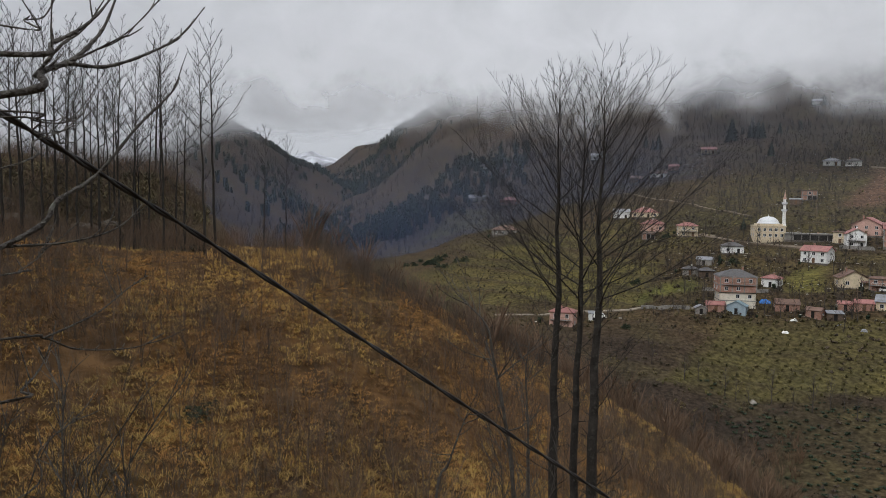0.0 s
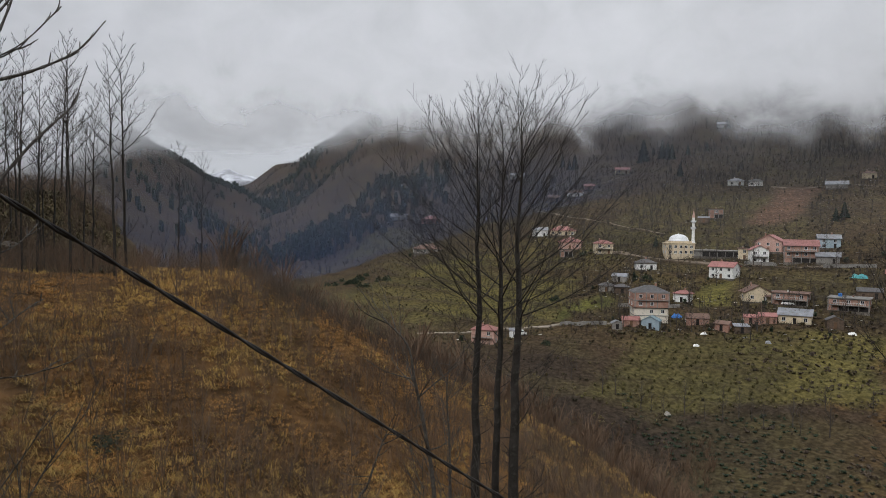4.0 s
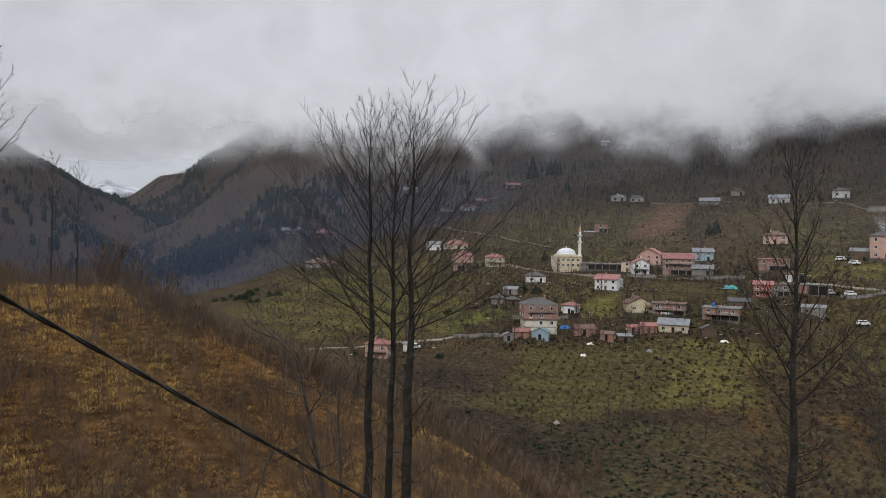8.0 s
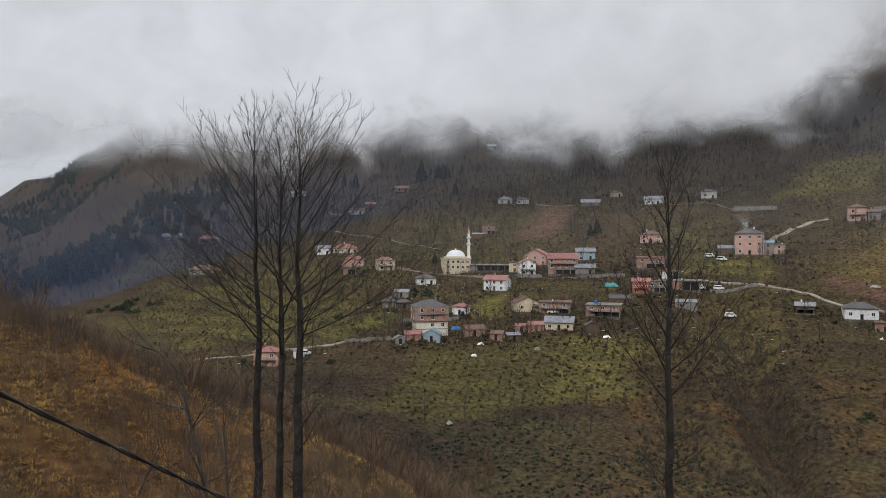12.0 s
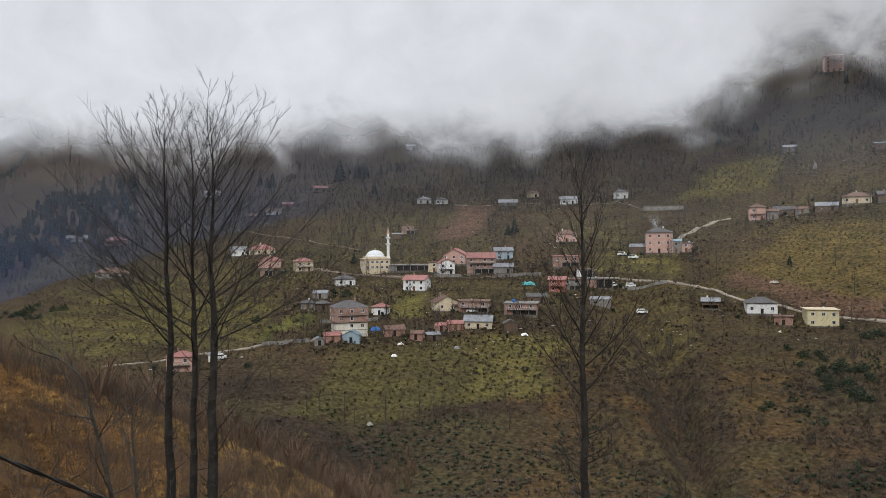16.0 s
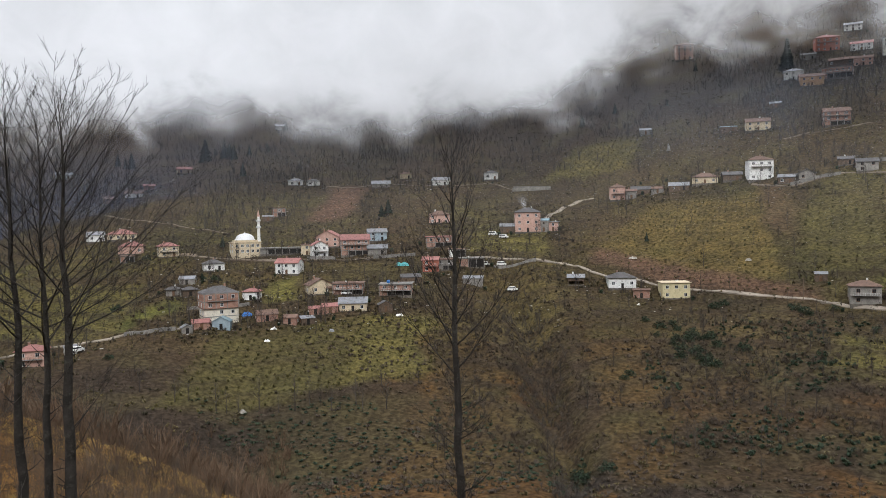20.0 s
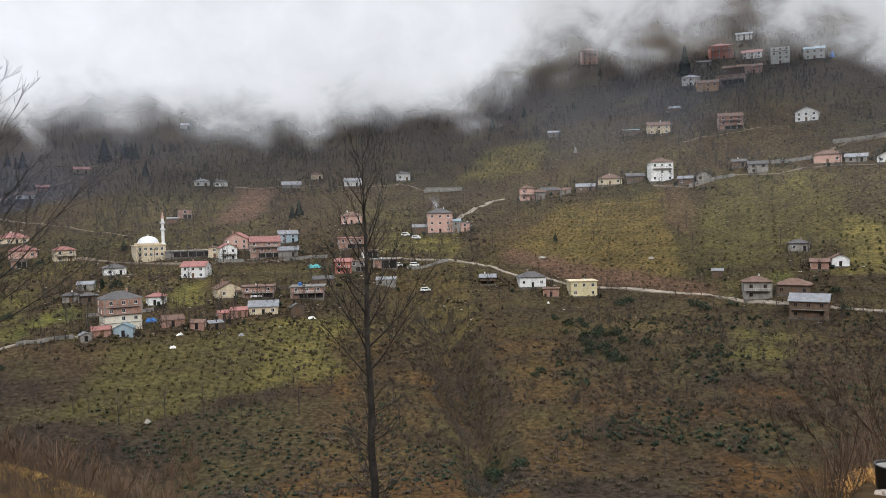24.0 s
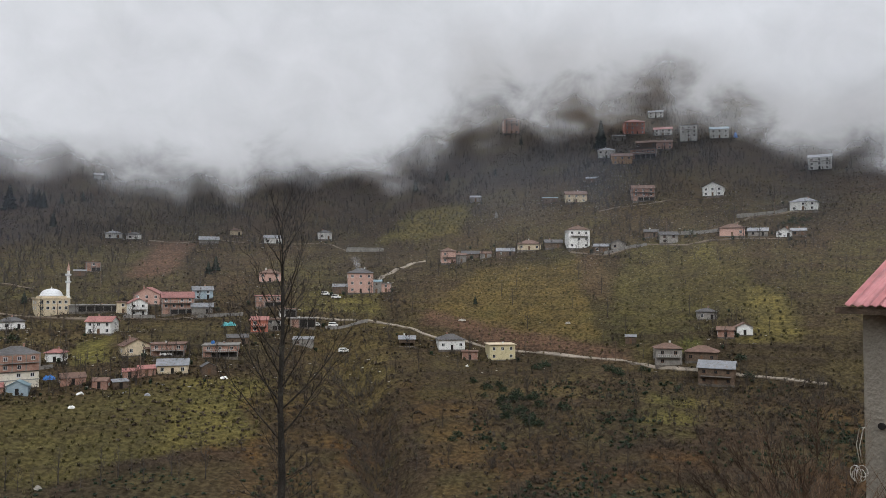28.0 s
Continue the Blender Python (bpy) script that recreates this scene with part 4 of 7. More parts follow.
        d.lathe([(0.62, h + 0.3), (0.66, h + 0.5), (0.66, h + 1.2), (0.5, h + 1.4), (0.2, h + 1.45)], 14, -X * 0.5, 0)
        part("water_tank", d, TARP, home, "blue plastic water tank", True)
    if not small and (("chimney" in extras) or rng.random() < 0.75):
        x, y = X * rng.uniform(-0.5, 0.5), Y * rng.uniform(0.05, 0.4)
        c = Shape()
        c.box(x - 0.28, x + 0.28, y - 0.28, y + 0.28, h, h + rise + 0.75)
        ch = part("chimney", c, WHITE if rng.random() < 0.4 else BRICK, home)
        cap = Shape()
        cap.box(x - 0.36, x + 0.36, y - 0.36, y + 0.36, h + rise + 0.83, h + rise + 0.92)
        for sx in (-0.2, 0.2):
            cap.box(x + sx - 0.06, x + sx + 0.06, y - 0.06, y + 0.06, h + rise + 0.75, h + rise + 0.83)
        part("chimney_cap", cap, CONCRETE, ch)
    if "shed" not in extras:
        p = Shape()
        p.box(-X - 0.12, X + 0.12, -Y - 0.12, Y + 0.12, -sink, -0.05 if two else 0.12)
        part("plinth", p, STAINED, home, "stained stone plinth")
    return home


# bearing, distance, width, height to the eaves, depth, turn, walls, roof, shape, extras
house(-1.9, 271, 11.5, 10.5, 8.7, 12, "TWO", DARK_ROOF, "hip", "slabs,chimney,balcony")
house(-1.7, 265, 6.0, 2.8, 4.5, -10, BLUE_WALL, BLUE_METAL, "gable_front", "shed")
house(-3.2, 265, 5.8, 2.3, 4.3, 8, BRICK, RED_TILE, "gable", "shed")
house(0.5, 294, 6.1, 3.3, 4.6, -15, WHITE, RED_TILE, "hip", "chimney")
house(3.3, 324, 9.8, 4.9, 7.4, -22, WHITE, RED_TILE, "gable", "")
house(-2.2, 335, 8.4, 3.0, 6.3, 8, WHITE, DARK_ROOF, "hip", "")
house(-5.0, 304, 5.5, 2.5, 4.1, 0, GREY_WALL, DARK_ROOF, "hip", "")
house(-3.9, 302, 5.6, 2.7, 4.2, 10, TIMBER, DARK_ROOF, "hip", "")
house(5.4, 296, 9.1, 3.8, 6.8, 18, CREAM, BROWN_TILE, "gable_front", "porch")
house(7.7, 295, 11.5, 4.2, 8.6, -8, BRICK, BROWN_TILE, "flat", "slabs,balcony")
house(8.0, 276, 9.9, 3.1, 7.4, -4, CREAM, GREY_METAL, "gable", "")
house(5.1, 273, 4.5, 2.3, 3.3, 5, BRICK, RED_TILE, "gable", "shed")
house(6.2, 273, 5.6, 2.5, 4.2, 5, BRICK, RED_TILE, "gable", "shed")
house(1.5, 270, 7.4, 2.4, 5.6, 6, BRICK, BROWN_TILE, "gable", "shed")
house(3.3, 266, 4.9, 2.4, 3.7, -20, BRICK, BROWN_TILE, "gable", "shed")
house(4.5, 265, 4.7, 2.3, 3.5, 12, TIMBER, GREY_METAL, "shed", "shed")
house(10.4, 273, 4.9, 2.7, 3.7, 10, TIMBER, DARK_ROOF, "gable_front", "shed")
house(11.3, 291, 12.3, 4.3, 9.2, -6, BRICK, CONCRETE, "flat", "slabs,balcony,tank")
house(4.6, 350, 5.2, 4.7, 3.9, 0, CREAM, BROWN_TILE, "flat", "")
house(5.5, 347, 7.4, 5.7, 5.5, 14, WHITE, RED_TILE, "gable_front", "balcony")
house(6.3, 359, 11.4, 4.6, 8.6, -14, PINK, RED_TILE, "gable_front", "")
house(8.2, 348, 13.0, 7.3, 9.5, 4, BRICK, RED_TILE, "gable", "slabs,balcony")
house(9.9, 360, 8.7, 4.3, 6.5, 6, BLUE_WALL, GREY_METAL, "gable", "")
house(9.9, 344, 8.6, 3.1, 6.4, 0, GREY_WALL, GREY_METAL, "gable", "")
house(2.8, 355, 19.5, 2.7, 9.5, 0, CONCRETE, CONCRETE, "flat", "slabs")
house(-5.3, 364, 8.5, 4.9, 6.4, 10, CREAM, RED_TILE, "hip", "balcony")
house(-7.7, 377, 11.0, 3.7, 8.3, -5, PINK, RED_TILE, "hip", "")
house(-10.0, 400, 7.6, 3.6, 5.7, 6, WHITE, GREY_METAL, "gable", "")
house(-8.3, 398, 13.1, 2.7, 9.5, 0, CREAM, RED_TILE, "hip", "")
house(-8.0, 363, 5.7, 3.0, 4.3, 0, BRICK, BROWN_TILE, "flat", "slabs")
house(-18.6, 422, 15.0, 2.8, 9.5, 6, GREY_WALL, BROWN_TILE, "hip", "")
house(-18.3, 490, 12.4, 3.3, 9.3, -6, BRICK, RED_TILE, "hip", "")
house(-20.8, 531, 11.8, 2.8, 8.8, 0, WHITE, GREY_METAL, "gable", "")
house(-14.1, 251, 7.8, 4.9, 5.8, -14, PINK, RED_TILE, "hip", "balcony")
house(-11.8, 255, 3.6, 2.3, 3.0, 0, WHITE, GREY_METAL, "shed", "shed")
house(-11.8, 537, 9.6, 3.2, 7.2, 0, WHITE, GREY_METAL, "gable", "")
house(-4.0, 488, 8.4, 2.9, 6.3, 5, CREAM, RED_TILE, "gable", "")
house(-6.4, 462, 5.9, 2.8, 4.4, 0, BRICK, RED_TILE, "gable", "")
house(-7.4, 457, 8.9, 2.7, 6.7, -8, WHITE, BROWN_TILE, "gable", "")
house(-9.0, 456, 6.8, 3.1, 5.1, 0, TIMBER, BROWN_TILE, "gable", "")
house(3.9, 445, 8.3, 2.7, 6.2, 0, WHITE, GREY_METAL, "hip", "")
house(5.2, 444, 7.6, 2.7, 5.7, 0, WHITE, DARK_ROOF, "hip", "")
house(10.3, 437, 10.2, 2.3, 7.7, 0, GREY_WALL, GREY_METAL, "gable", "")
house(2.6, 399, 6.3, 4.5, 4.7, 10, BRICK, BROWN_TILE, "flat", "slabs")
house(1.8, 393, 5.3, 2.4, 4.0, 0, TIMBER, GREY_METAL, "shed", "shed")
house(2.9, 562, 6.7, 3.0, 5.1, 0, WHITE, GREY_METAL, "gable", "")
house(12.2, 449, 6.8, 3.0, 5.1, 0, CREAM, BROWN_TILE, "hip", "")
house(14.9, 432, 9.6, 3.2, 7.2, -6, WHITE, GREY_METAL, "gable", "")
house(18.7, 436, 7.8, 3.9, 5.9, 5, WHITE, DARK_ROOF, "hip", "")
house(21.4, 360, 11.8, 9.4, 8.9, 4, PINK, DARK_ROOF, "hip", "chimney")
house(19.9, 359, 7.2, 3.2, 5.4, 0, TIMBER, GREY_METAL, "gable", "shed")
house(22.7, 358, 4.4, 5.4, 3.3, -12, GREY_WALL, BLUE_METAL, "gable", "shed")
house(23.4, 358, 4.2, 4.3, 3.1, -12, PINK, GREY_METAL, "flat", "")
house(14.7, 375, 10.2, 4.2, 7.6, 0, PINK, BROWN_TILE, "hip", "")
house(14.6, 346, 11.5, 4.7, 8.6, 5, BRICK, RED_TILE, "flat", "slabs")
house(14.0, 315, 6.7, 5.2, 5.0, -5, RED_WALL, RED_TILE, "gable", "balcony")
house(15.1, 316, 6.6, 4.3, 4.9, 0, GREY_WALL, BROWN_TILE, "flat", "slabs")
house(17.1, 321, 10.0, 3.8, 7.5, 6, BRICK, CONCRETE, "flat", "slabs")
house(25.0, 307, 6.3, 3.2, 4.7, 0, TIMBER, GREY_METAL, "gable", "stilts")
house(28.3, 307, 10.7, 4.1, 8.1, 10, WHITE, DARK_ROOF, "hip", "chimney")
house(29.8, 298, 6.0, 3.1, 4.5, 0, BRICK, BROWN_TILE, "flat", "")
house(32.1, 302, 10.4, 5.9, 7.8, 14, YELLOW, CREAM, "flat", "")
house(28.1, 389, 7.3, 6.4, 5.5, 8, PINK, BROWN_TILE, "hip", "balcony")
house(29.1, 387, 4.9, 4.1, 3.7, 8, GREY_WALL, BROWN_TILE, "gable", "")
house(34.3, 391, 11.8, 3.2, 8.9, 0, CREAM, BROWN_TILE, "hip", "")
house(36.1, 389, 8.5, 2.9, 6.4, 8, TIMBER, DARK_ROOF, "gable", "")
house(37.9, 386, 10.8, 9.5, 8.1, 15, WHITE, BROWN_TILE, "hip", "balcony,chimney")
house(39.7, 379, 6.9, 3.1, 5.2, -8, TIMBER, GREY_METAL, "gable", "")
house(40.9, 380, 6.9, 3.1, 5.2, 8, GREY_WALL, DARK_ROOF, "gable_front", "")
house(-4.2, 261, 3.4, 2.1, 3.0, 10, GREY_WALL, GREY_METAL, "gable_front", "shed")
house(-4.0, 318, 6.0, 2.4, 4.6, -12, GREY_WALL, GREY_METAL, "gable", "shed")
house(12.4, 303, 8.0, 2.6, 5.0, 6, TIMBER, DARK_ROOF, "gable", "shed")
house(17.2, 304, 8.0, 2.5, 5.0, -4, GREY_WALL, GREY_METAL, "shed", "shed")
house(16.0, 331, 7.0, 3.4, 5.5, 4, WHITE, BROWN_TILE, "flat", "slabs")
house(43.0, 515, 13.0, 3.4, 8.0, -4, TIMBER, BROWN_TILE, "gable", "")
house(41.0, 531, 9.0, 3.0, 6.5, 4, GREY_WALL, DARK_ROOF, "gable", "shed")
house(29.8, 392, 9.4, 2.4, 7.0, 0, TIMBER, DARK_ROOF, "gable", "shed")
house(31.0, 388, 5.8, 2.3, 4.3, 0, GREY_WALL, BROWN_TILE, "gable", "shed")
house(32.5, 388, 9.5, 2.3, 7.1, 0, TIMBER, GREY_METAL, "gable", "shed")
house(37.8, 440, 12.1, 4.9, 9.1, 6, CREAM, BROWN_TILE, "gable", "")
house(35.9, 443, 8.8, 2.7, 6.6, 0, TIMBER, BLUE_METAL, "shed", "shed")
house(42.7, 433, 12.1, 7.1, 9.0, 8, BRICK, BROWN_TILE, "gable", "slabs,balcony")
house(47.7, 432, 10.4, 4.9, 7.8, -10, WHITE, GREY_METAL, "gable_front", "")
house(43.3, 389, 6.4, 2.9, 4.8, 0, TIMBER, DARK_ROOF, "gable", "")
house(44.5, 383, 8.5, 4.3, 6.4, 8, GREY_WALL, DARK_ROOF, "gable", "")
house(48.9, 387, 11.3, 4.1, 8.5, 0, PINK, BROWN_TILE, "hip", "")
house(50.6, 387, 8.6, 2.6, 6.5, 0, GREY_WALL, GREY_METAL, "gable", "")
house(52.3, 386, 6.7, 2.9, 5.0, 0, WHITE, DARK_ROOF, "gable_front", "")
house(53.2, 387, 6.4, 2.6, 4.8, 0, TIMBER, GREY_METAL, "gable", "")
house(53.6, 416, 12.2, 4.4, 9.1, -8, WHITE, GREY_METAL, "hip", "")
house(54.6, 473, 11.8, 7.1, 8.8, -4, WHITE, GREY_METAL, "gable", "balcony")
house(41.2, 489, 12.6, 5.5, 9.5, 6, ORANGE_WALL, BROWN_TILE, "gable", "")
house(40.1, 500, 10.8, 5.3, 8.1, 0, WHITE, GREY_METAL, "hip", "")
house(42.8, 496, 16.0, 6.3, 9.5, -6, BRICK, BROWN_TILE, "flat", "slabs,balcony")
house(44.3, 510, 10.1, 4.6, 7.6, 0, PINK, BROWN_TILE, "gable", "")
house(42.1, 544, 13.9, 8.6, 9.5, 10, RED_WALL, RED_TILE, "hip", "balcony")
house(44.2, 538, 12.2, 4.4, 9.1, 0, WHITE, RED_TILE, "gable", "")
house(46.0, 522, 10.9, 10.6, 8.2, 0, WHITE, GREY_METAL, "flat", "balcony")
house(48.1, 524, 11.4, 6.3, 8.6, 4, WHITE, BLUE_METAL, "gable", "")
house(43.7, 572, 10.6, 4.3, 7.9, 0, WHITE, GREY_METAL, "gable", "")
house(32.9, 556, 11.4, 10.5, 8.5, 10, PINK, BROWN_TILE, "hip", "balcony")
house(47.1, 320, 7.4, 3.1, 5.5, 5, GREY_WALL, DARK_ROOF, "hip", "chimney")
house(48.4, 306, 5.9, 3.0, 4.4, 0, BRICK, BROWN_TILE, "gable", "")
house(49.6, 308, 5.8, 3.2, 4.3, 10, WHITE, BROWN_TILE, "gable_front", "")
house(44.4, 290, 9.3, 6.1, 7.0, 8, GREY_WALL, BROWN_TILE, "hip", "balcony")
house(46.8, 292, 10.9, 3.5, 8.2, -6, TIMBER, BROWN_TILE, "hip", "")
house(47.8, 278, 11.7, 5.8, 8.8, -6, TIMBER, GREY_METAL, "gable", "balcony")
house(41.8, 305, 4.2, 2.8, 3.1, 0, TIMBER, GREY_METAL, "gable", "shed")
house(30.2, 459, 6.9, 2.8, 5.2, 0, GREY_WALL, GREY_METAL, "gable", "shed")
house(39.0, 463, 6.7, 2.4, 5.1, 0, TIMBER, GREY_METAL, "gable", "shed")


# ---------------------------------------------------------------- roads, mosque and small things of the village
def road(name, label, width, line, material=None):
    """A strip laid on the land, with a worn verge."""
    pts = [spot(b, d) for b, d in line]
    path = []
    for i in range(len(pts) - 1):
        for k in range(8):
            path.append(pts[i].lerp(pts[i + 1], k / 8))
    path.append(pts[-1])
    s = Shape()
    left, right = [], []
    for i, p in enumerate(path):
        t = (path[min(i + 1, len(path) - 1)] - path[max(i - 1, 0)]).normalized()
        n = Vector((-t.y, t.x, 0)).normalized()
        w = width * (0.5 + 0.06 * math.sin(i * 1.7) + 0.07 * math.sin(i * 0.61))
        mid = float(relief(p.x, p.y))
        for side, row in ((1, left), (-1, right)):
            q = p + n * w * side
            row.append((q.x, q.y, 0.25 * mid + 0.75 * float(relief(q.x, q.y)) + 0.28))
    for i in range(len(path) - 1):
        s.quad(right[i], right[i + 1], left[i + 1], left[i])
        for row in (left, right):
            a, b = row[i], row[i + 1]
            s.quad(a, b, (b[0], b[1], b[2] - 0.9), (a[0], a[1], a[2] - 0.9))
    return tagged(new(name, s.mesh(name, material or GRAVEL)), label, "road", kind="structure")


def mosque(bearing, distance):
    m = thing("mosque", Matrix.Translation(spot(bearing, distance + 5)) @ pose(0, 0, 0, 0, 0, -bearing + 12), "small cream mosque with white dome and slim minaret", "mosque")
    s = Shape()
    s.box(-6.2, 6.2, -5, 5, -4, 5.2)
    part("wall", s, CREAM, m)
    s = Shape()
    s.box(-6.5, 6.5, -5.3, 5.3, 5.204, 5.55)
    s.box(-4.9, 4.9, -4.6, 4.6, 5.55, 6.3)
    part("cornice", s, CREAM, m)
    s = Shape()
    s.lathe([(4.5, 6.3), (4.55, 6.75), (4.3, 6.8)] + [(4.2 * math.cos(radians(a)), 6.8 + 2.6 * math.sin(radians(a))) for a in range(0, 90, 10)] + [(0.15, 9.45), (0.1, 10.2)], 28)
    part("dome", s, DOME, m, "white metal dome", True)
    s = Shape()
    mx, my = 6.9, 2.2
    s.lathe([(1.0, -4), (1.0, 5.6), (0.72, 6.8), (0.68, 11.6)], 14, mx, my)
    tower = part("minaret", s, WHITE, m, "slim white minaret")
    for z in (11.6, 14.6):
        s = Shape()
        s.lathe([(0.7, z), (1.15, z + 0.35), (1.2, z + 0.4), (1.2, z + 1.0), (1.12, z + 1.0), (1.12, z + 0.45), (0.6, z + 0.45)], 14, mx, my)
        part("gallery", s, DOME, tower)
    s = Shape()
    s.lathe([(0.62, 11.6), (0.58, 17.0)], 14, mx, my)
    part("shaft", s, WHITE, tower)
    s = Shape()
    s.lathe([(0.72, 17.0), (0.6, 17.6), (0.06, 20.2), (0.05, 21.0)], 14, mx, my)
    part("spire", s, PINK, tower, "dull red cone")
    for z in (0.8, 3.2):
        for x in (-4.6, -2.3, 0, 2.3, 4.6):
            add_window(m, "white", (1.15, 1.25), pose(x, -5, z))
        for y in (-2.5, 1.5):
            add_window(m, "white", (1.15, 1.25), pose(6.2, y, z, 0, 0, 90))
            add_window(m, "white", (1.15, 1.25), pose(-6.2, y, z, 0, 0, -90))
    return m


def heap(name, bearing, distance, w, h, material, label):
    """A crumpled sheet or pile."""
    r = random.Random(round(bearing * 17 + distance))
    at = spot(bearing, distance)
    s = Shape()
    n = 7
    grid = [[(w * (i / n - 0.5) * r.uniform(0.7, 1.1), w * 0.7 * (j / n - 0.5) * r.uniform(0.7, 1.1), (-0.4 if i in (0, n) or j in (0, n) else h * r.uniform(0.2, 1.0) * max(0.15, 1 - 1.3 * ((i / n - 0.5) ** 2 + (j / n - 0.5) ** 2) / 0.3))) for i in range(n + 1)] for j in range(n + 1)]
    for j in range(n):
        for i in range(n):
            s.quad(grid[j][i], grid[j][i + 1], grid[j + 1][i + 1], grid[j + 1][i])
    ob = new(name, s.mesh(name, material))
    ob.matrix_basis = Matrix.Translation(at) @ pose(0, 0, 0, 0, 0, -bearing)
    return tagged(ob, label, name.replace("_", " "))


def van(bearing, distance):
    r = random.Random(round(bearing * 29))
    v = thing("van", Matrix.Translation(spot(bearing, distance, 0.15)) @ pose(0, 0, 0, 0, 0, -bearing + r.uniform(-30, 30)), "white van parked beside the village road", "van", "parked vans")
    s = Shape()
    s.box(-2.1, 2.1, -0.85, 0.85, 0.35, 1.1, 0.04)
    s.box(-1.9, 1.2, -0.8, 0.8, 1.1, 1.85, 0.14)
    part("body", s, WHITE, v)
    s = Shape()
    s.box(-1.75, 1.0, -0.83, 0.83, 1.2, 1.6)
    part("side_window", s, GLASS, v)
    for x in (-1.3, 1.3):
        for y in (-0.8, 0.8):
            s = Shape()
            s.tube([(x, y - 0.1, 0.32), (x, y + 0.1, 0.32)], [0.32, 0.32], 12)
            part("wheel", s, RUBBER, v)


def pole(bearing, distance, height):
    p = thing("utility_pole", Matrix.Translation(spot(bearing, distance)), "grey wooden utility pole with a crossbar", "utility pole", "utility poles")
    s = Shape()
    s.tube([(0, 0, -0.5), (0, 0, height)], [0.13, 0.09], 7)
    part("post", s, TIMBER, p)
    s = Shape()
    s.box(-0.9, 0.9, -0.06, 0.06, height - 0.6, height - 0.48)
    part("crossbar", s, TIMBER, p)


def wall_run(a, b, h):
    """A rough retaining wall between two spots."""
    s = Shape()
    p, q = spot(*a), spot(*b)
    n = 10
    t = (q - p).normalized()
    side = Vector((-t.y, t.x, 0)) * 0.25
    for i in range(n):
        u, v = p.lerp(q, i / n), p.lerp(q, (i + 1) / n)
        zu, zv = float(relief(u.x, u.y)), float(relief(v.x, v.y))
        for o in (side, -side):
            s.quad((u.x + o.x, u.y + o.y, zu - 1.2), (v.x + o.x, v.y + o.y, zv - 1.2), (v.x + o.x, v.y + o.y, zv + h), (u.x + o.x, u.y + o.y, zu + h))
        s.quad((u.x - side.x, u.y - side.y, zu + h), (v.x - side.x, v.y - side.y, zv + h), (v.x + side.x, v.y + side.y, zv + h), (u.x + side.x, u.y + side.y, zu + h))
    return tagged(new("retaining_wall", s.mesh("retaining_wall", CONCRETE)), "stained concrete retaining wall", "wall", kind="structure")


# roads and tracks: (bearing, distance) along the middle
road('village_road', 'unpaved pale road along the village slope', 1.5, ((-19.3, 267), (-15.2, 265), (-9.3, 263), (-6.7, 263), (-4.7, 264), (-3.4, 267)))
road('track', 'pale gravel track climbing behind the houses', 2.2, ((22.8, 373), (23.3, 379), (24.2, 386), (25.1, 391), (25.8, 393), (26.4, 394)))
road('main_road', 'pale concrete road cut along the hillside', 1.35, ((14.7, 328), (18.2, 329), (20.7, 328), (24.2, 323), (25.7, 318), (27.7, 312), (29.4, 311), (33.7, 304), (37.8, 298), (41.1, 293), (43.4, 287), (45.7, 284), (49.4, 280), (52.2, 279), (54.8, 277)))
road('upper_track', 'narrow pale track along the upper terraces', 1.1, ((6.2, 440), (8.7, 437), (11.6, 438), (14.4, 428), (18.6, 428), (20.5, 415), (23.0, 414)), DIRT)
road('mosque_street', 'village street in front of the houses', 2.2, ((-4.7, 364), (-2.8, 357), (-1.0, 348), (1.5, 344), (4.6, 341), (8.8, 339), (11.6, 337)), DIRT)
road('terrace_track', 'narrow track along a terrace', 1.1, ((37.4, 380), (39.9, 374), (43.0, 381), (45.7, 378), (49.4, 382), (52.8, 383)), DIRT)
road('hill_track', 'narrow track across the upper fields', 1.1, ((39.5, 421), (41.9, 425), (45.0, 428), (47.2, 427), (48.8, 428)), DIRT)
road('hill_track', 'faint track across the terraces', 1.1, ((45.3, 389), (48.3, 390), (50.1, 403), (52.5, 410), (54.8, 412)), DIRT)
road('field_path', 'trodden path above the houses', 0.9, ((-12.7, 466), (-10.1, 443), (-7.1, 414), (-4.1, 396), (-1.0, 380)), DIRT)
road('stone_path', 'rough path up the slope', 0.9, ((-9.3, 463), (-7.1, 460), (-4.9, 469), (-3.9, 479)), DIRT)
mosque(0.1, 350)
heap('tarpaulin', 0.1, 276, 4.5, 1.6, TARP, 'blue tarpaulin over a heap')
heap('plastic_sheet', 7.0, 279, 6.0, 1.2, TEAL, 'turquoise plastic sheet over a stack')
heap('plastic_sheet', 11.8, 324, 7.0, 1.8, TEAL, 'turquoise sheeting on a frame')
heap('tarpaulin', 49.2, 523, 3.5, 5.0, TARP, 'blue tarpaulin hung on scaffolding')
heap('plastic_sheet', 1.5, 253, 2.6, 0.8, WHITE, 'white sheet lying in the orchard')
heap('boulder', -0.4, 210, 2.4, 1.2, SCRAP_STONE, 'pale boulder at the terrace edge')
heap('boulder', 37.2, 322, 3.0, 0.8, SCRAP_STONE, 'pale boulder lying in the field')
heap('boulder', 29.2, 328, 4.0, 0.7, SCRAP_STONE, 'pale boulder lying in the field')
heap('sack', 2.0, 262, 2.6, 0.7, WHITE, 'white sack lying beside the houses')
heap('plastic_sheet', 11.5, 270, 3.0, 0.8, WHITE, 'white sheet on the ground')
heap('sack', 29.6, 289, 1.6, 0.8, WHITE, 'white sack lying beside the road')
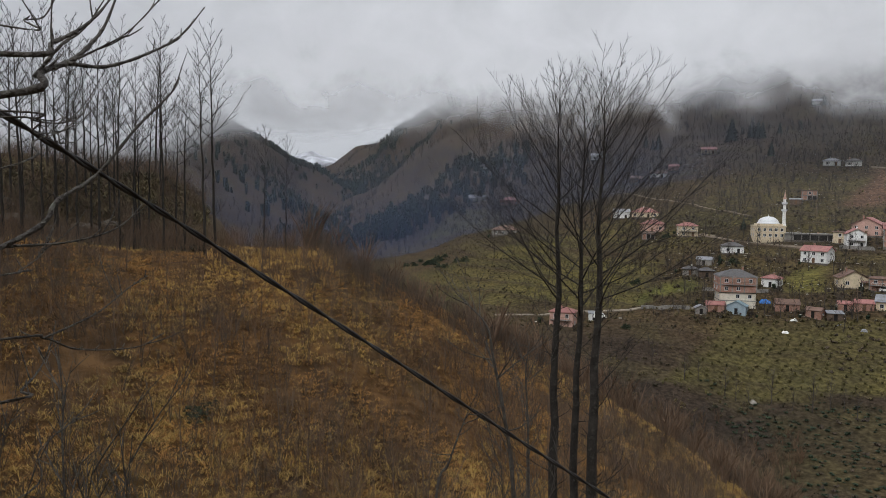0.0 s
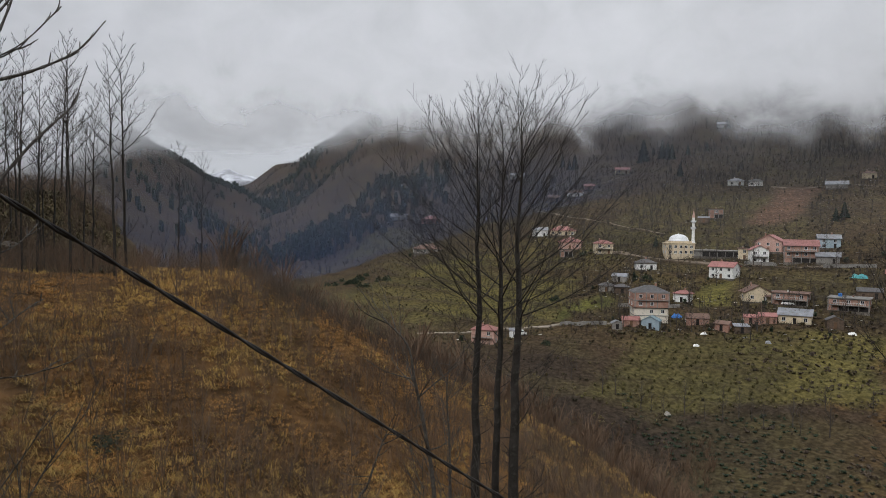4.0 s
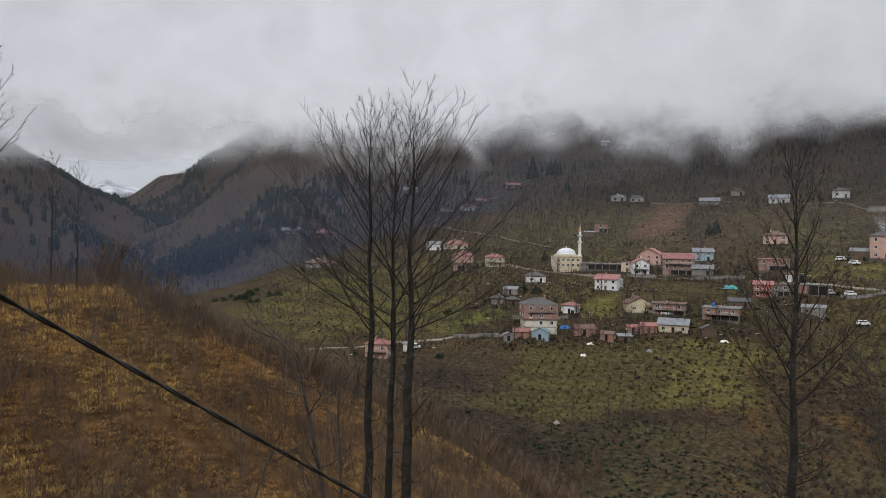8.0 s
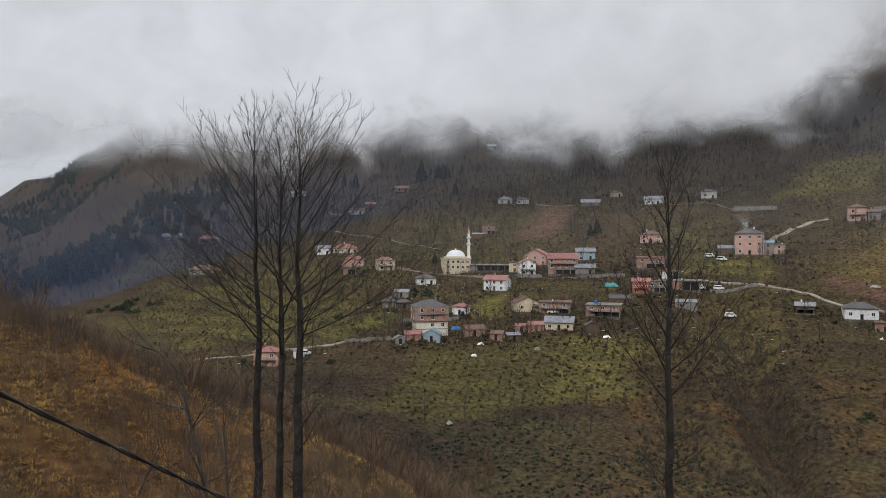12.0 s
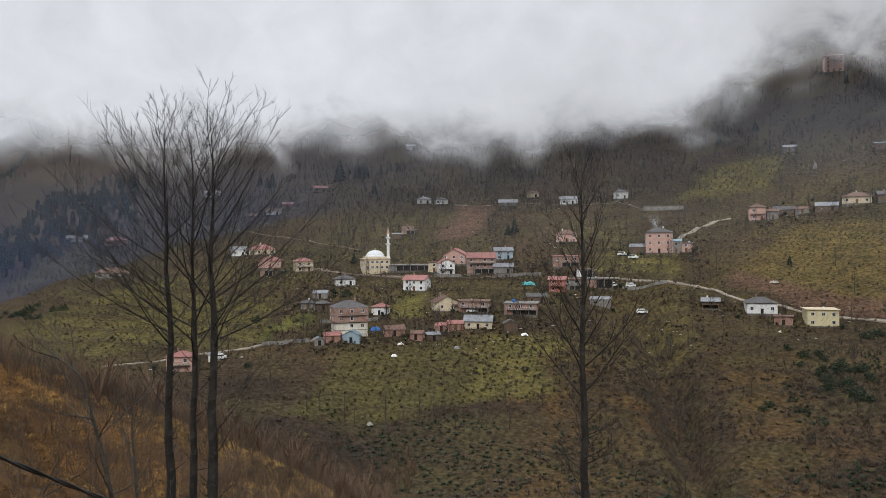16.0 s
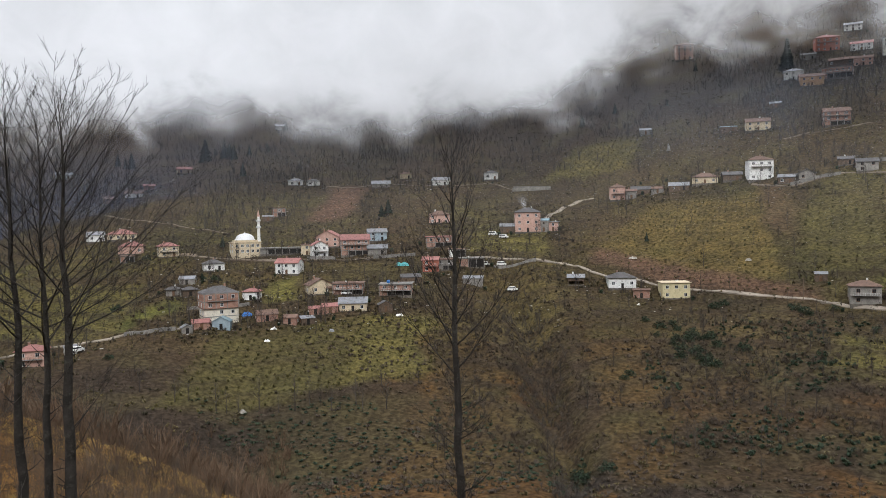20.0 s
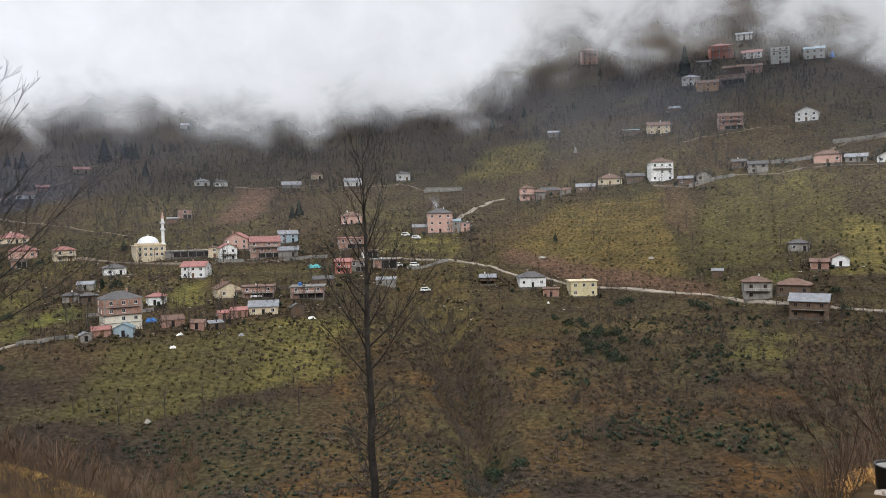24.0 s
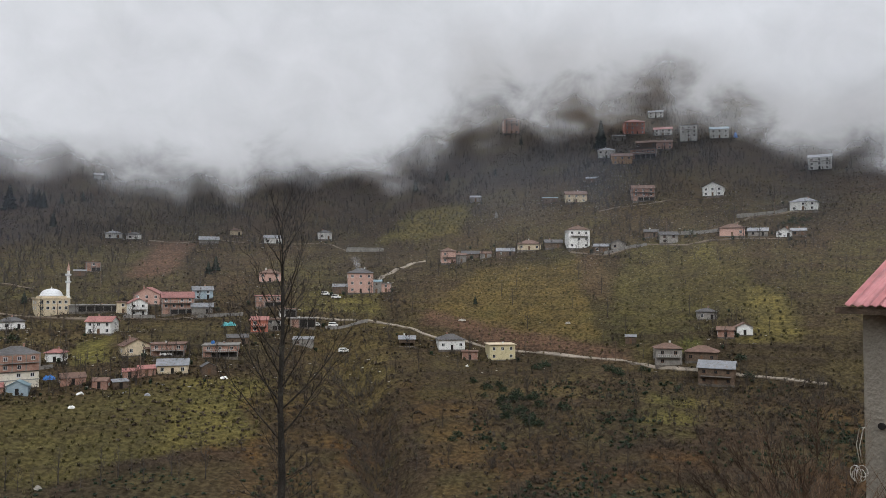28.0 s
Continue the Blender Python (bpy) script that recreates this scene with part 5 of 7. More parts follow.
heap('metal_sheet', 6.3, 257, 2.2, 0.6, GREY_METAL, 'scrap sheet metal lying by the houses')
heap('metal_sheet', 4.8, 260, 2.2, 0.7, GREY_METAL, 'scrap sheet metal lying by the houses')
heap('boulder', 31.8, 431, 2.5, 5.0, CONCRETE, 'pale standing rock among trees')
van(20.2, 308)
van(19.6, 350)
van(-11.4, 254)
van(18.8, 354)
van(7.5, 291)
van(18.1, 321)
van(19.4, 323)
pole(0.5, 342, 8)
pole(7.9, 374, 8)
pole(49.7, 403, 9)
pole(3.1, 376, 8)
pole(51.7, 404, 9)
pole(-6.9, 371, 8)
pole(5.8, 270, 7)
pole(40.7, 293, 8)
pole(44.4, 390, 8)
pole(13.3, 291, 8)
pole(24.0, 323, 8)
pole(17.2, 280, 8)
wall_run((20.4, 417), (23.0, 415), 1.8)
wall_run((4.6, 341), (6.7, 340), 1.5)
wall_run((20.3, 413), (23.2, 413), 1.8)
wall_run((39.9, 375), (43.0, 380), 1.5)
wall_run((45.3, 387), (48.3, 388), 1.5)
wall_run((9.6, 337), (12.8, 334), 1.4)
wall_run((-8.4, 262), (-4.9, 263), 1.2)
wall_run((-4.1, 284), (0.3, 285), 1.1)
wall_run((49.2, 403), (52.5, 411), 1.5)
wall_run((18.8, 321), (22.0, 325), 1.1)


# ---------------------------------------------------------------- bare trees, firs, brushwood
def bent(start_p, direction, length, steps, rng, wobble, upward):
    """Points of a branch that wavers and turns upwards."""
    p, d, pts = Vector(start_p), Vector(direction).normalized(), [tuple(start_p)]
    for _ in range(steps):
        d = (d + Vector((rng.uniform(-1, 1), rng.uniform(-1, 1), rng.uniform(-0.6, 0.6))) * wobble + Vector((0, 0, upward))).normalized()
        p = p + d * (length / steps)
        pts.append(tuple(p))
    return pts


def along(pts, t):
    k = min(int(t * (len(pts) - 1)), len(pts) - 2)
    f = t * (len(pts) - 1) - k
    a, b = Vector(pts[k]), Vector(pts[k + 1])
    return a + (b - a) * f, (b - a).normalized()


def tree_meshes(seed, height, radius, first, limbs, limb_length, angle, twigs, twiglets, bark, twig_mat, upward=0.12, lean=(0, 0), sides=8, stubs=0, apart=False, thick=1.0, fade=0.72, least=0.006):
    """Trunk and crown of one bare tree: two meshes, or the trunk and one mesh for each limb with its twigs."""
    rng = random.Random(seed)
    trunk, crown, every = Shape(), Shape(), []
    tp = [(lean[0] * (i / 12) ** 1.3 * height + rng.uniform(-1, 1) * 0.006 * height * min(i, 3) / 3,
           lean[1] * (i / 12) ** 1.3 * height + rng.uniform(-1, 1) * 0.006 * height * min(i, 3) / 3, height * i / 12 - (0.6 if i == 0 else 0)) for i in range(13)]
    trunk.tube(tp, [radius * (1.25 if i == 0 else (1 - (i / 12) ** 1.15 * 0.95)) for i in range(13)], sides)
    spin = rng.uniform(0, 6.28)
    for i in range(limbs):
        limb = Shape() if apart else crown
        t = first + (0.985 - first) * ((i + rng.random() * 0.7) / limbs)
        p, d = along(tp, t)
        spin += 2.4 + rng.uniform(-0.5, 0.5)
        a = radians(angle * rng.uniform(0.75, 1.25) * (1.1 - 0.35 * (t - first) / (1 - first)))
        out = Vector((math.cos(spin) * math.sin(a), math.sin(spin) * math.sin(a), math.cos(a)))
        grow = limb_length * rng.uniform(0.7, 1.15) * (1.05 - fade * ((t - first) / (1 - first)) ** 1.2)
        lp = bent(p, out, grow, 7, rng, 0.09, upward)
        r0 = min(radius * 0.45 * (1 - t * 0.6), (0.018 + grow * 0.008) * thick)
        limb.tube(lp, [r0 * (1 - 0.88 * k / 7) for k in range(8)], 5 if sides > 5 else 3)
        for j in range(twigs):
            u = 0.2 + 0.78 * (j + rng.random() * 0.6) / twigs
            q, e = along(lp, u)
            v = Vector((rng.uniform(-1, 1), rng.uniform(-1, 1), rng.uniform(-0.2, 0.9))).normalized()
            tl = grow * rng.uniform(0.18, 0.4) * (1.15 - 0.6 * u)
            bp = bent(q, e * 0.9 + v * 0.7, tl, 3, rng, 0.12, upward * 0.8)
            rr = max(r0 * 0.36 * (1 - 0.5 * u), least)
            limb.tube(bp, [rr, rr * 0.7, rr * 0.5, rr * 0.3], 3)
            for k in range(twiglets):
                w, g = along(bp, 0.2 + 0.75 * (k + rng.random() * 0.5) / max(twiglets, 1))
                v = Vector((rng.uniform(-1, 1), rng.uniform(-1, 1), rng.uniform(-0.3, 0.9))).normalized()
                bp2 = bent(w, g + v * 0.65, tl * rng.uniform(0.3, 0.65), 2, rng, 0.12, upward)
                limb.tube(bp2, [rr * 0.55, rr * 0.42, rr * 0.25], 3)
        if apart:
            every.append(limb.mesh("limb", bark))
    for i in range(stubs):      # short dead side shoots on the lower stem
        p, d = along(tp, rng.uniform(0.05, first))
        g = rng.uniform(0, 6.28)
        L = rng.uniform(0.3, 1.7)
        shoot = Shape() if apart else crown
        sp = bent(p, (math.cos(g), math.sin(g), rng.uniform(0.1, 0.9)), L, 4, rng, 0.22, 0.1)
        shoot.tube(sp, [0.022, 0.017, 0.013, 0.009, 0.004], 4)
        for k in range(3):
            w, e = along(sp, 0.3 + 0.2 * k)
            shoot.tube(bent(w, e + Vector((rng.uniform(-1, 1), rng.uniform(-1, 1), rng.uniform(-0.2, 1))) * 0.8, L * 0.4, 2, rng, 0.2, 0.1), [0.009, 0.006, 0.003], 3)
        if apart:
            every.append(shoot.mesh("shoot", bark))
    if apart:
        return [trunk.mesh("trunk", bark, True)] + every
    return [trunk.mesh("trunk", bark, True), crown.mesh("crown", twig_mat)]


def plant(name, meshes, m, label, category="tree", group=""):
    t = thing(name, m, label, category, group)
    for me in meshes:
        ob = part(me.name.split(".")[0], me, None, t)
        if ob.name.startswith("crown"):
            tagged(ob, kind="stuff")
    return t


def standing(at, size=1.0, spin=0.0):
    return Matrix.Translation(at) @ pose(0, 0, 0, 0, 0, spin) @ Matrix.Diagonal((size, size, size, 1))


def fine_tree(seed, height, radius, first, limbs, reach, angles, shoots, twigs, bark, upward=0.09, lean=(0, 0), side=(0, 0), sides=8, snags=0, thick=1.0, least=0.0055, apart=True, profile=0.75, lower=0):
    """A bare tree with a leader to its tip: limbs that leave it widely below and steeply above, sweep upwards and end in long fine shoots.
    side: the way in which the lower limbs mostly grow."""
    rng = random.Random(seed)
    trunk, rest, every = Shape(), Shape(), []
    tp = [(lean[0] * (i / 14) ** 1.3 * height + rng.uniform(-1, 1) * 0.004 * height * min(i, 3) / 3,
           lean[1] * (i / 14) ** 1.3 * height + rng.uniform(-1, 1) * 0.004 * height * min(i, 3) / 3, height * i / 14 - (0.6 if i == 0 else 0)) for i in range(15)]
    trunk.tube(tp, [radius * (1.25 if i == 0 else max(1 - 0.98 * (i / 14) ** 1.35, 0.03)) for i in range(15)], sides)
    spin = rng.uniform(0, 6.28)

    def limb_at(t, length, tilt, shape, count):
        nonlocal spin
        p, d = along(tp, t)
        spin += 2.4 + rng.uniform(-0.6, 0.6)
        out = Vector((math.cos(spin), math.sin(spin), 0)) + Vector((side[0], side[1], 0)) * (1.2 - t)
        out = out.normalized() * math.sin(tilt) + Vector((0, 0, math.cos(tilt)))
        lp = bent(p, out, length, 9, rng, 0.075, upward * (0.6 + 0.8 * (1 - t)))
        r0 = min(radius * 0.4, (0.012 + 0.0072 * length) * thick)
        shape.tube(lp, [max(r0 * (1 - 0.86 * (k / 9) ** 0.8), least) for k in range(10)], 5 if sides > 6 else 3)
        flip = 1
        for j in range(count):
            u = 0.16 + 0.82 * (j + rng.random() * 0.7) / count
            q, e = along(lp, u)
            flip = -flip
            across = e.cross(Vector((0, 0, 1)))
            across = across.normalized() if across.length > 0.05 else Vector((1, 0, 0))
            twist = Matrix.Rotation(rng.uniform(-0.9, 0.9), 3, e) @ across * flip
            L = length * rng.uniform(0.22, 0.46) * (1.1 - 0.55 * u)
            bp = bent(q, e + twist * rng.uniform(0.45, 0.8), L, 4, rng, 0.1, upward * 1.1)
            rr = max(r0 * 0.42 * (1 - 0.55 * u), least)
            shape.tube(bp, [rr, rr * 0.82, rr * 0.66, max(rr * 0.5, least * 0.8), least * 0.6], 3)
            for k in range(twigs):
                w, g = along(bp, 0.15 + 0.8 * (k + rng.random() * 0.6) / twigs)
                v = Vector((rng.uniform(-1, 1), rng.uniform(-1, 1), rng.uniform(-0.3, 0.9))).normalized()
                tp2 = bent(w, g + v * 0.6, max(L * rng.uniform(0.25, 0.55), 0.18), 2, rng, 0.1, upward)
                q2 = max(rr * 0.5, least * 0.85)
                shape.tube(tp2, [q2, q2 * 0.8, q2 * 0.5], 3)

    for i in range(limbs):
        v = (i + rng.random() * 0.8) / limbs
        t = first + (0.975 - first) * v
        length = reach * rng.uniform(0.75, 1.12) * (1 - profile * v ** 1.25)
        shape = Shape() if apart else rest
        limb_at(t, length, radians(angles[0] + (angles[1] - angles[0]) * v + rng.uniform(-9, 9)), shape, max(3, round(shoots * (1 - 0.5 * v))))
        if apart:
            every.append(shape.mesh("limb", bark))
    for i in range(lower):      # thin side branches below the crown
        shape = Shape() if apart else rest
        limb_at(rng.uniform(0.12, first), reach * rng.uniform(0.25, 0.6), radians(rng.uniform(45, 70)), shape, 5)
        if apart:
            every.append(shape.mesh("limb", bark))
    for i in range(snags):      # short dead stubs on the lower stem
        p, d = along(tp, rng.uniform(0.08, first))
        g, L = rng.uniform(0, 6.28), rng.uniform(0.15, 0.8)
        shoot = Shape() if apart else rest
        sp = bent(p, (math.cos(g), math.sin(g), rng.uniform(0.0, 1.0)), L, 3, rng, 0.22, 0.12)
        shoot.tube(sp, [0.022, 0.017, 0.012, 0.006], 4)
        w, e = along(sp, 0.5)
        shoot.tube(bent(w, e + Vector((rng.uniform(-1, 1), rng.uniform(-1, 1), rng.uniform(0, 1))) * 0.8, L * 0.5, 2, rng, 0.2, 0.1), [0.01, 0.007, 0.003], 3)
        if apart:
            every.append(shoot.mesh("shoot", bark))
    if apart:
        return [trunk.mesh("trunk", bark, True)] + every
    return [trunk.mesh("trunk", bark, True), rest.mesh("crown", bark)]


# three tall stems close together on the slope below the lookout
for k, (b, d, top, r, seed, lean, side) in enumerate(((-14.8, 28.6, 8.2, 0.19, 11, (-0.004, 0), (-1.3, 0)), (-13.25, 27.8, 7.2, 0.165, 25, (0.005, 0), (0, -0.4)), (-12.0, 27.2, 8.8, 0.215, 37, (0.008, 0), (1.3, 0)))):
    at = spot(b, d)
    up = d * math.tan(radians(top)) - at.z
    plant("tall_bare_tree", fine_tree(seed, up, r, 0.55, 29, 6.5, (66, 26), 10, 5, BARK, 0.052, lean, side, 9, 34, 0.58, 0.0062, lower=(3, 4, 9)[k], profile=0.68), standing(at, 1, 0),
          "tall slender leafless tree with dark grey bark on the slope", "tree", "three bare trees standing together")
# the single tree farther along, thinly branched
at = spot(16.05, 27.5)
up = 27.5 * math.tan(radians(6.0)) - at.z
plant("tall_bare_tree", fine_tree(52, up, 0.19, 0.5, 28, 3.9, (46, 24), 9, 4, BARK, 0.05, (-0.006, 0.0), (0, 0), 9, 14, 0.95, 0.007, profile=0.7, lower=20), standing(at, 1, 10),
      "single slender leafless tree with wet dark bark", "tree")

# young trees along the crest of the bracken spur and on the bank behind it
YOUNG = [fine_tree(100 + k, 11.0, 0.075, 0.46 + 0.05 * (k % 3), 17, 2.6, (56, 28), 6, 3, BARK, 0.06, ((k - 2.5) * 0.018, 0.01), (0, 0), 6, 6, 1.0, 0.009, False, 0.6, 3) for k in range(6)]
rng = random.Random(5)
CREST = [(-41.2, 52, 1.25), (-40.5, 52.5, 1.35), (-44.0, 53, 1.15), (-42.6, 55, 1.1), (-46.0, 54, 1.15), (-46.9, 53, 1.0), (-48.2, 55, 1.3), (-49.6, 53, 1.1), (-50.8, 55, 1.2),
         (-51.7, 53, 1.0), (-52.9, 54, 1.3), (-54.0, 53, 1.2), (-55.5, 54, 1.3), (-57, 54, 1.2), (-37.0, 54, 0.78), (-35.4, 53, 0.72), (-43.2, 60, 1.0), (-45, 62, 1.05), (-47.5, 64, 1.1),
         (-49, 66, 1.1), (-50.2, 63, 1.2), (-52.2, 67, 1.2), (-53.5, 65, 1.15), (-54.8, 68, 1.2), (-47, 70, 1.2), (-51.3, 72, 1.25), (-45.6, 58, 0.95), (-48.7, 60, 1.05)]
for k in range(22):      # the wooded bank beside the ridge
    CREST.append((rng.uniform(-61, -43.5), rng.uniform(55, 80), rng.uniform(0.75, 1.3)))
for k, (b, d, size) in enumerate(CREST):
    plant("young_tree", YOUNG[k % 6], standing(spot(b, d), size, rng.uniform(0, 360)), "thin leafless young tree on the bracken ridge", "tree", "young trees along the ridge")
SAPLING = [tree_meshes(140 + k, 3.4, 0.03, 0.15, 14, 1.5, 42, 5, 2, TWIG, TWIG, 0.1, ((k - 2) * 0.04, 0.02), 5, 3) for k in range(4)]
for k in range(85):
    b, d = rng.uniform(-55, -4), rng.uniform(20, 52)
    plant("sapling", SAPLING[k % 4], standing(spot(b, d), rng.uniform(0.5, 1.2), rng.uniform(0, 360)), "leafless brown sapling among bracken", "sapling", "saplings on the bracken slope")

# bare trees scattered through the village and its fields
FAR_TREE = [tree_meshes(200 + k, 7.0, 0.13, 0.22, 15, 2.7, 45, 5, 2, BARK_FAR, BARK_FAR, 0.12, (0, 0), 5, 0, least=0.03) for k in range(6)]


def far_tree(b, d, size):
    plant("leafless_tree", FAR_TREE[rng.randrange(6)], standing(spot(b, d, -0.1), size, rng.uniform(0, 360)), "leafless grey-brown tree on the far slope", "tree", "bare trees of the far slope")


for k in range(100):
    far_tree(rng.uniform(-20, 57), rng.uniform(268, 400), rng.uniform(0.5, 1.2))
for k in range(170):      # gardens of the village
    far_tree(rng.uniform(-9, 24), rng.uniform(272, 372), rng.uniform(0.45, 0.95))
for k in range(14):      # a row along the terrace under the orchard
    far_tree(-5 + k * 1.15 + rng.uniform(-0.4, 0.4), 208 + rng.uniform(-4, 5), rng.uniform(0.8, 1.35))


def scatter(name, label, category, templates, places, material, lift=0.0):
    """Many small plants as one mesh: templates are (points, triangles), places are (x, y, size, turn)."""
    verts, faces, k = [], [], 0
    xs, ys = np.array([p[0] for p in places]), np.array([p[1] for p in places])
    zs = relief(xs, ys) + lift
    for i, (x, y, size, turn) in enumerate(places):
        pts, tri = templates[i % len(templates)]
        c, s = math.cos(turn) * size, math.sin(turn) * size
        v = np.empty_like(pts)
        v[:, 0], v[:, 1], v[:, 2] = pts[:, 0] * c - pts[:, 1] * s + x, pts[:, 0] * s + pts[:, 1] * c + y, pts[:, 2] * size + zs[i]
        verts.append(v)
        faces.append(tri + k)
        k += len(pts)
    me = bpy.data.meshes.new(name)
    me.from_pydata(np.vstack(verts).tolist(), [], np.vstack(faces).tolist())
    me.materials.append(material)
    me.update()
    return tagged(new(name, me), label, category, kind="stuff")


def blades(seed, count, reach, height, width, droop):
    """A clump of bent blades or fronds: two triangles and a tip each."""
    r = random.Random(seed)
    pts, tri = [], []
    for _ in range(count):
        g, a = r.uniform(0, 6.28), r.uniform(0.25, 1)
        c, s = math.cos(g), math.sin(g)
        bx, by, w = r.uniform(-0.25, 0.25) * reach, r.uniform(-0.25, 0.25) * reach, width * r.uniform(0.6, 1.3)
        h = height * r.uniform(0.5, 1.1)
        k = len(pts)
        pts += [(bx - s * w, by + c * w, 0), (bx + s * w, by - c * w, 0),
                (bx + c * a * reach * 0.5 - s * w, by + s * a * reach * 0.5 + c * w, h), (bx + c * a * reach * 0.5 + s * w, by + s * a * reach * 0.5 - c * w, h),
                (bx + c * a * reach, by + s * a * reach, h * (1 - droop * a))]
        tri += [(k, k + 1, k + 3), (k, k + 3, k + 2), (k + 2, k + 3, k + 4)]
    return np.array(pts), np.array(tri)


def sticks(seed, count, reach, height, width):
    """A brushwood clump: thin forked shoots."""
    r = random.Random(seed)
    pts, tri = [], []
    for _ in range(count):
        g, a, h = r.uniform(0, 6.28), r.uniform(0.1, 1), height * r.uniform(0.6, 1.1)
        c, s = math.cos(g), math.sin(g)
        mx, my, mz = c * a * reach * 0.45, s * a * reach * 0.45, h * 0.55
        w = width
        q = r.uniform(0, 3.14)
        wx, wy = math.cos(q) * w, math.sin(q) * w
        k = len(pts)
        pts += [(-wx, -wy, -0.1), (wx, wy, -0.1), (mx + wx * 0.7, my + wy * 0.7, mz), (mx - wx * 0.7, my - wy * 0.7, mz), (c * a * reach, s * a * reach, h)]
        tri += [(k, k + 1, k + 2), (k, k + 2, k + 3), (k + 3, k + 2, k + 4)]
        for _ in range(2):
            k = len(pts)
            e = r.uniform(-0.5, 0.5) * reach
            pts += [(mx - wx * 0.5, my - wy * 0.5, mz), (mx + wx * 0.5, my + wy * 0.5, mz), (mx + c * a * reach * 0.4 + e, my + s * a * reach * 0.4 + r.uniform(-0.5, 0.5) * reach, mz + h * r.uniform(0.25, 0.5))]
            tri.append((k, k + 1, k + 2))
    return np.array(pts), np.array(tri)


def polar(b, d):
    return d * math.sin(radians(b)), d * math.cos(radians(b))


def spread(seed, count, b0, b1, d0, d1, s0, s1, keep=None):
    """Random spots between two bearings and two distances, kept where keep() is positive."""
    g = np.random.default_rng(seed)
    n = count * 6
    b, d = g.uniform(b0, b1, n), np.sqrt(g.uniform(d0 * d0, d1 * d1, n))
    x, y = d * np.sin(np.radians(b)), d * np.cos(np.radians(b))
    if keep is not None:
        ok = keep(x, y) + g.uniform(-0.25, 0.25, n) > 0
        x, y = x[ok], y[ok]
    x, y = x[:count], y[:count]
    return list(zip(x.tolist(), y.tolist(), g.uniform(s0, s1, len(x)).tolist(), g.uniform(0, 6.28, len(x)).tolist()))


def patchy(size, seed, level):
    return lambda x, y: rough(x, y, size, 3, seed) - level


def hedges(size, seed, level):
    """Along the terrace edges, in patches, and off the tended fields."""
    return lambda x, y: np.where(terrace_edge(x, y) > 0.5, 0.35, -0.12) + rough(x, y, size, 3, seed) - level - 0.9 * tended(x, y)


def tree_template(meshes):
    """The triangles of a tree, for planting many as one mesh."""
    pts, tri, k = [], [], 0
    for me in meshes:
        co = np.empty(len(me.vertices) * 3, np.float32)
        me.vertices.foreach_get("co", co)
        me.calc_loop_triangles()
        t = np.empty(len(me.loop_triangles) * 3, np.int32)
        me.loop_triangles.foreach_get("vertices", t)
        pts.append(co.reshape(-1, 3).astype(float))
        tri.append(t.reshape(-1, 3) + k)
        k += len(me.vertices)
    return np.vstack(pts), np.vstack(tri)


scatter("leafless_trees", "leafless grey-brown trees scattered over the upper slopes", "trees", [tree_template(m) for m in FAR_TREE],
        spread(38, 330, -20, 58, 330, 560, 0.5, 1.25, lambda x, y: 0.3 + rough(x, y, 40, 3, 74) - 1.2 * tended(x, y)), BARK_FAR, -0.1)
scatter("leafless_trees", "rows of leafless trees along the banks of the lower slope", "trees", [tree_template(m) for m in FAR_TREE],
        spread(39, 120, -12, 58, 165, 285, 0.4, 1.0, lambda x, y: 0.1 + rough(x, y, 22, 3, 75) - 1.2 * tended(x, y)), BARK_FAR, -0.1)
FERN = [blades(300 + k, 13, 0.5, 0.15, 0.011, 0.85) for k in range(8)]
scatter("bracken", "rust and ochre withered bracken covering the near slope", "bracken", FERN, spread(1, 33000, -60, 8, 9, 60, 0.4, 1.25, patchy(7, 41, -0.3)), BRACKEN)
scatter("dry_grass", "yellowed grass tufts on the near slope", "grass", [blades(320 + k, 13, 0.55, 0.2, 0.009, 0.9) for k in range(5)],
        spread(2, 10000, -60, 10, 12, 60, 0.5, 1.4, patchy(6, 42, -0.05)), DRY_GRASS)
BRUSH = [sticks(340 + k, 9, 0.9, 1.5, 0.009) for k in range(6)]
scatter("brushwood", "leafless dark shoots standing among the bracken", "brushwood", BRUSH, spread(3, 5600, -60, 12, 12, 66, 0.4, 1.3, patchy(12, 47, -0.1)), BUSH_TWIG)
scatter("brushwood", "reddish brown leafless shoots over the bracken slope", "brushwood", [sticks(350 + k, 10, 1.1, 1.9, 0.008) for k in range(5)], spread(34, 1700, -60, 10, 14, 62, 0.5, 1.4, patchy(9, 57, 0.0)), RUSSET)
scatter("undergrowth", "leaf litter, dead ferns and low brush on the wooded bank", "undergrowth", [blades(450 + k, 9, 0.8, 0.4, 0.05, 0.6) for k in range(5)], spread(35, 3800, -64, -41, 54, 84, 0.4, 1.3, patchy(9, 58, -0.2)), UNDERGROWTH)
scatter("brushwood", "thin bare brush filling the wooded bank", "brushwood", BRUSH, spread(36, 1300, -64, -41, 54, 84, 0.6, 1.8), TWIG)
scatter("brushwood", "leafless shoots on the steep bank below the lookout", "brushwood", BRUSH, spread(4, 1700, 5, 62, 22, 120, 0.5, 1.4), TWIG)
scatter("dry_grass", "withered tufts on the bank below the yard", "grass", FERN, spread(21, 7000, 6, 64, 10, 34, 0.3, 0.9), BRACKEN)
scatter("brushwood", "fine russet shoots on the bank below the yard", "brushwood", BRUSH, spread(22, 1500, 24, 62, 10, 45, 0.4, 1.0), RUSSET)
FAR_BRUSH = [sticks(360 + k, 9, 1.5, 2.6, 0.045) for k in range(7)]
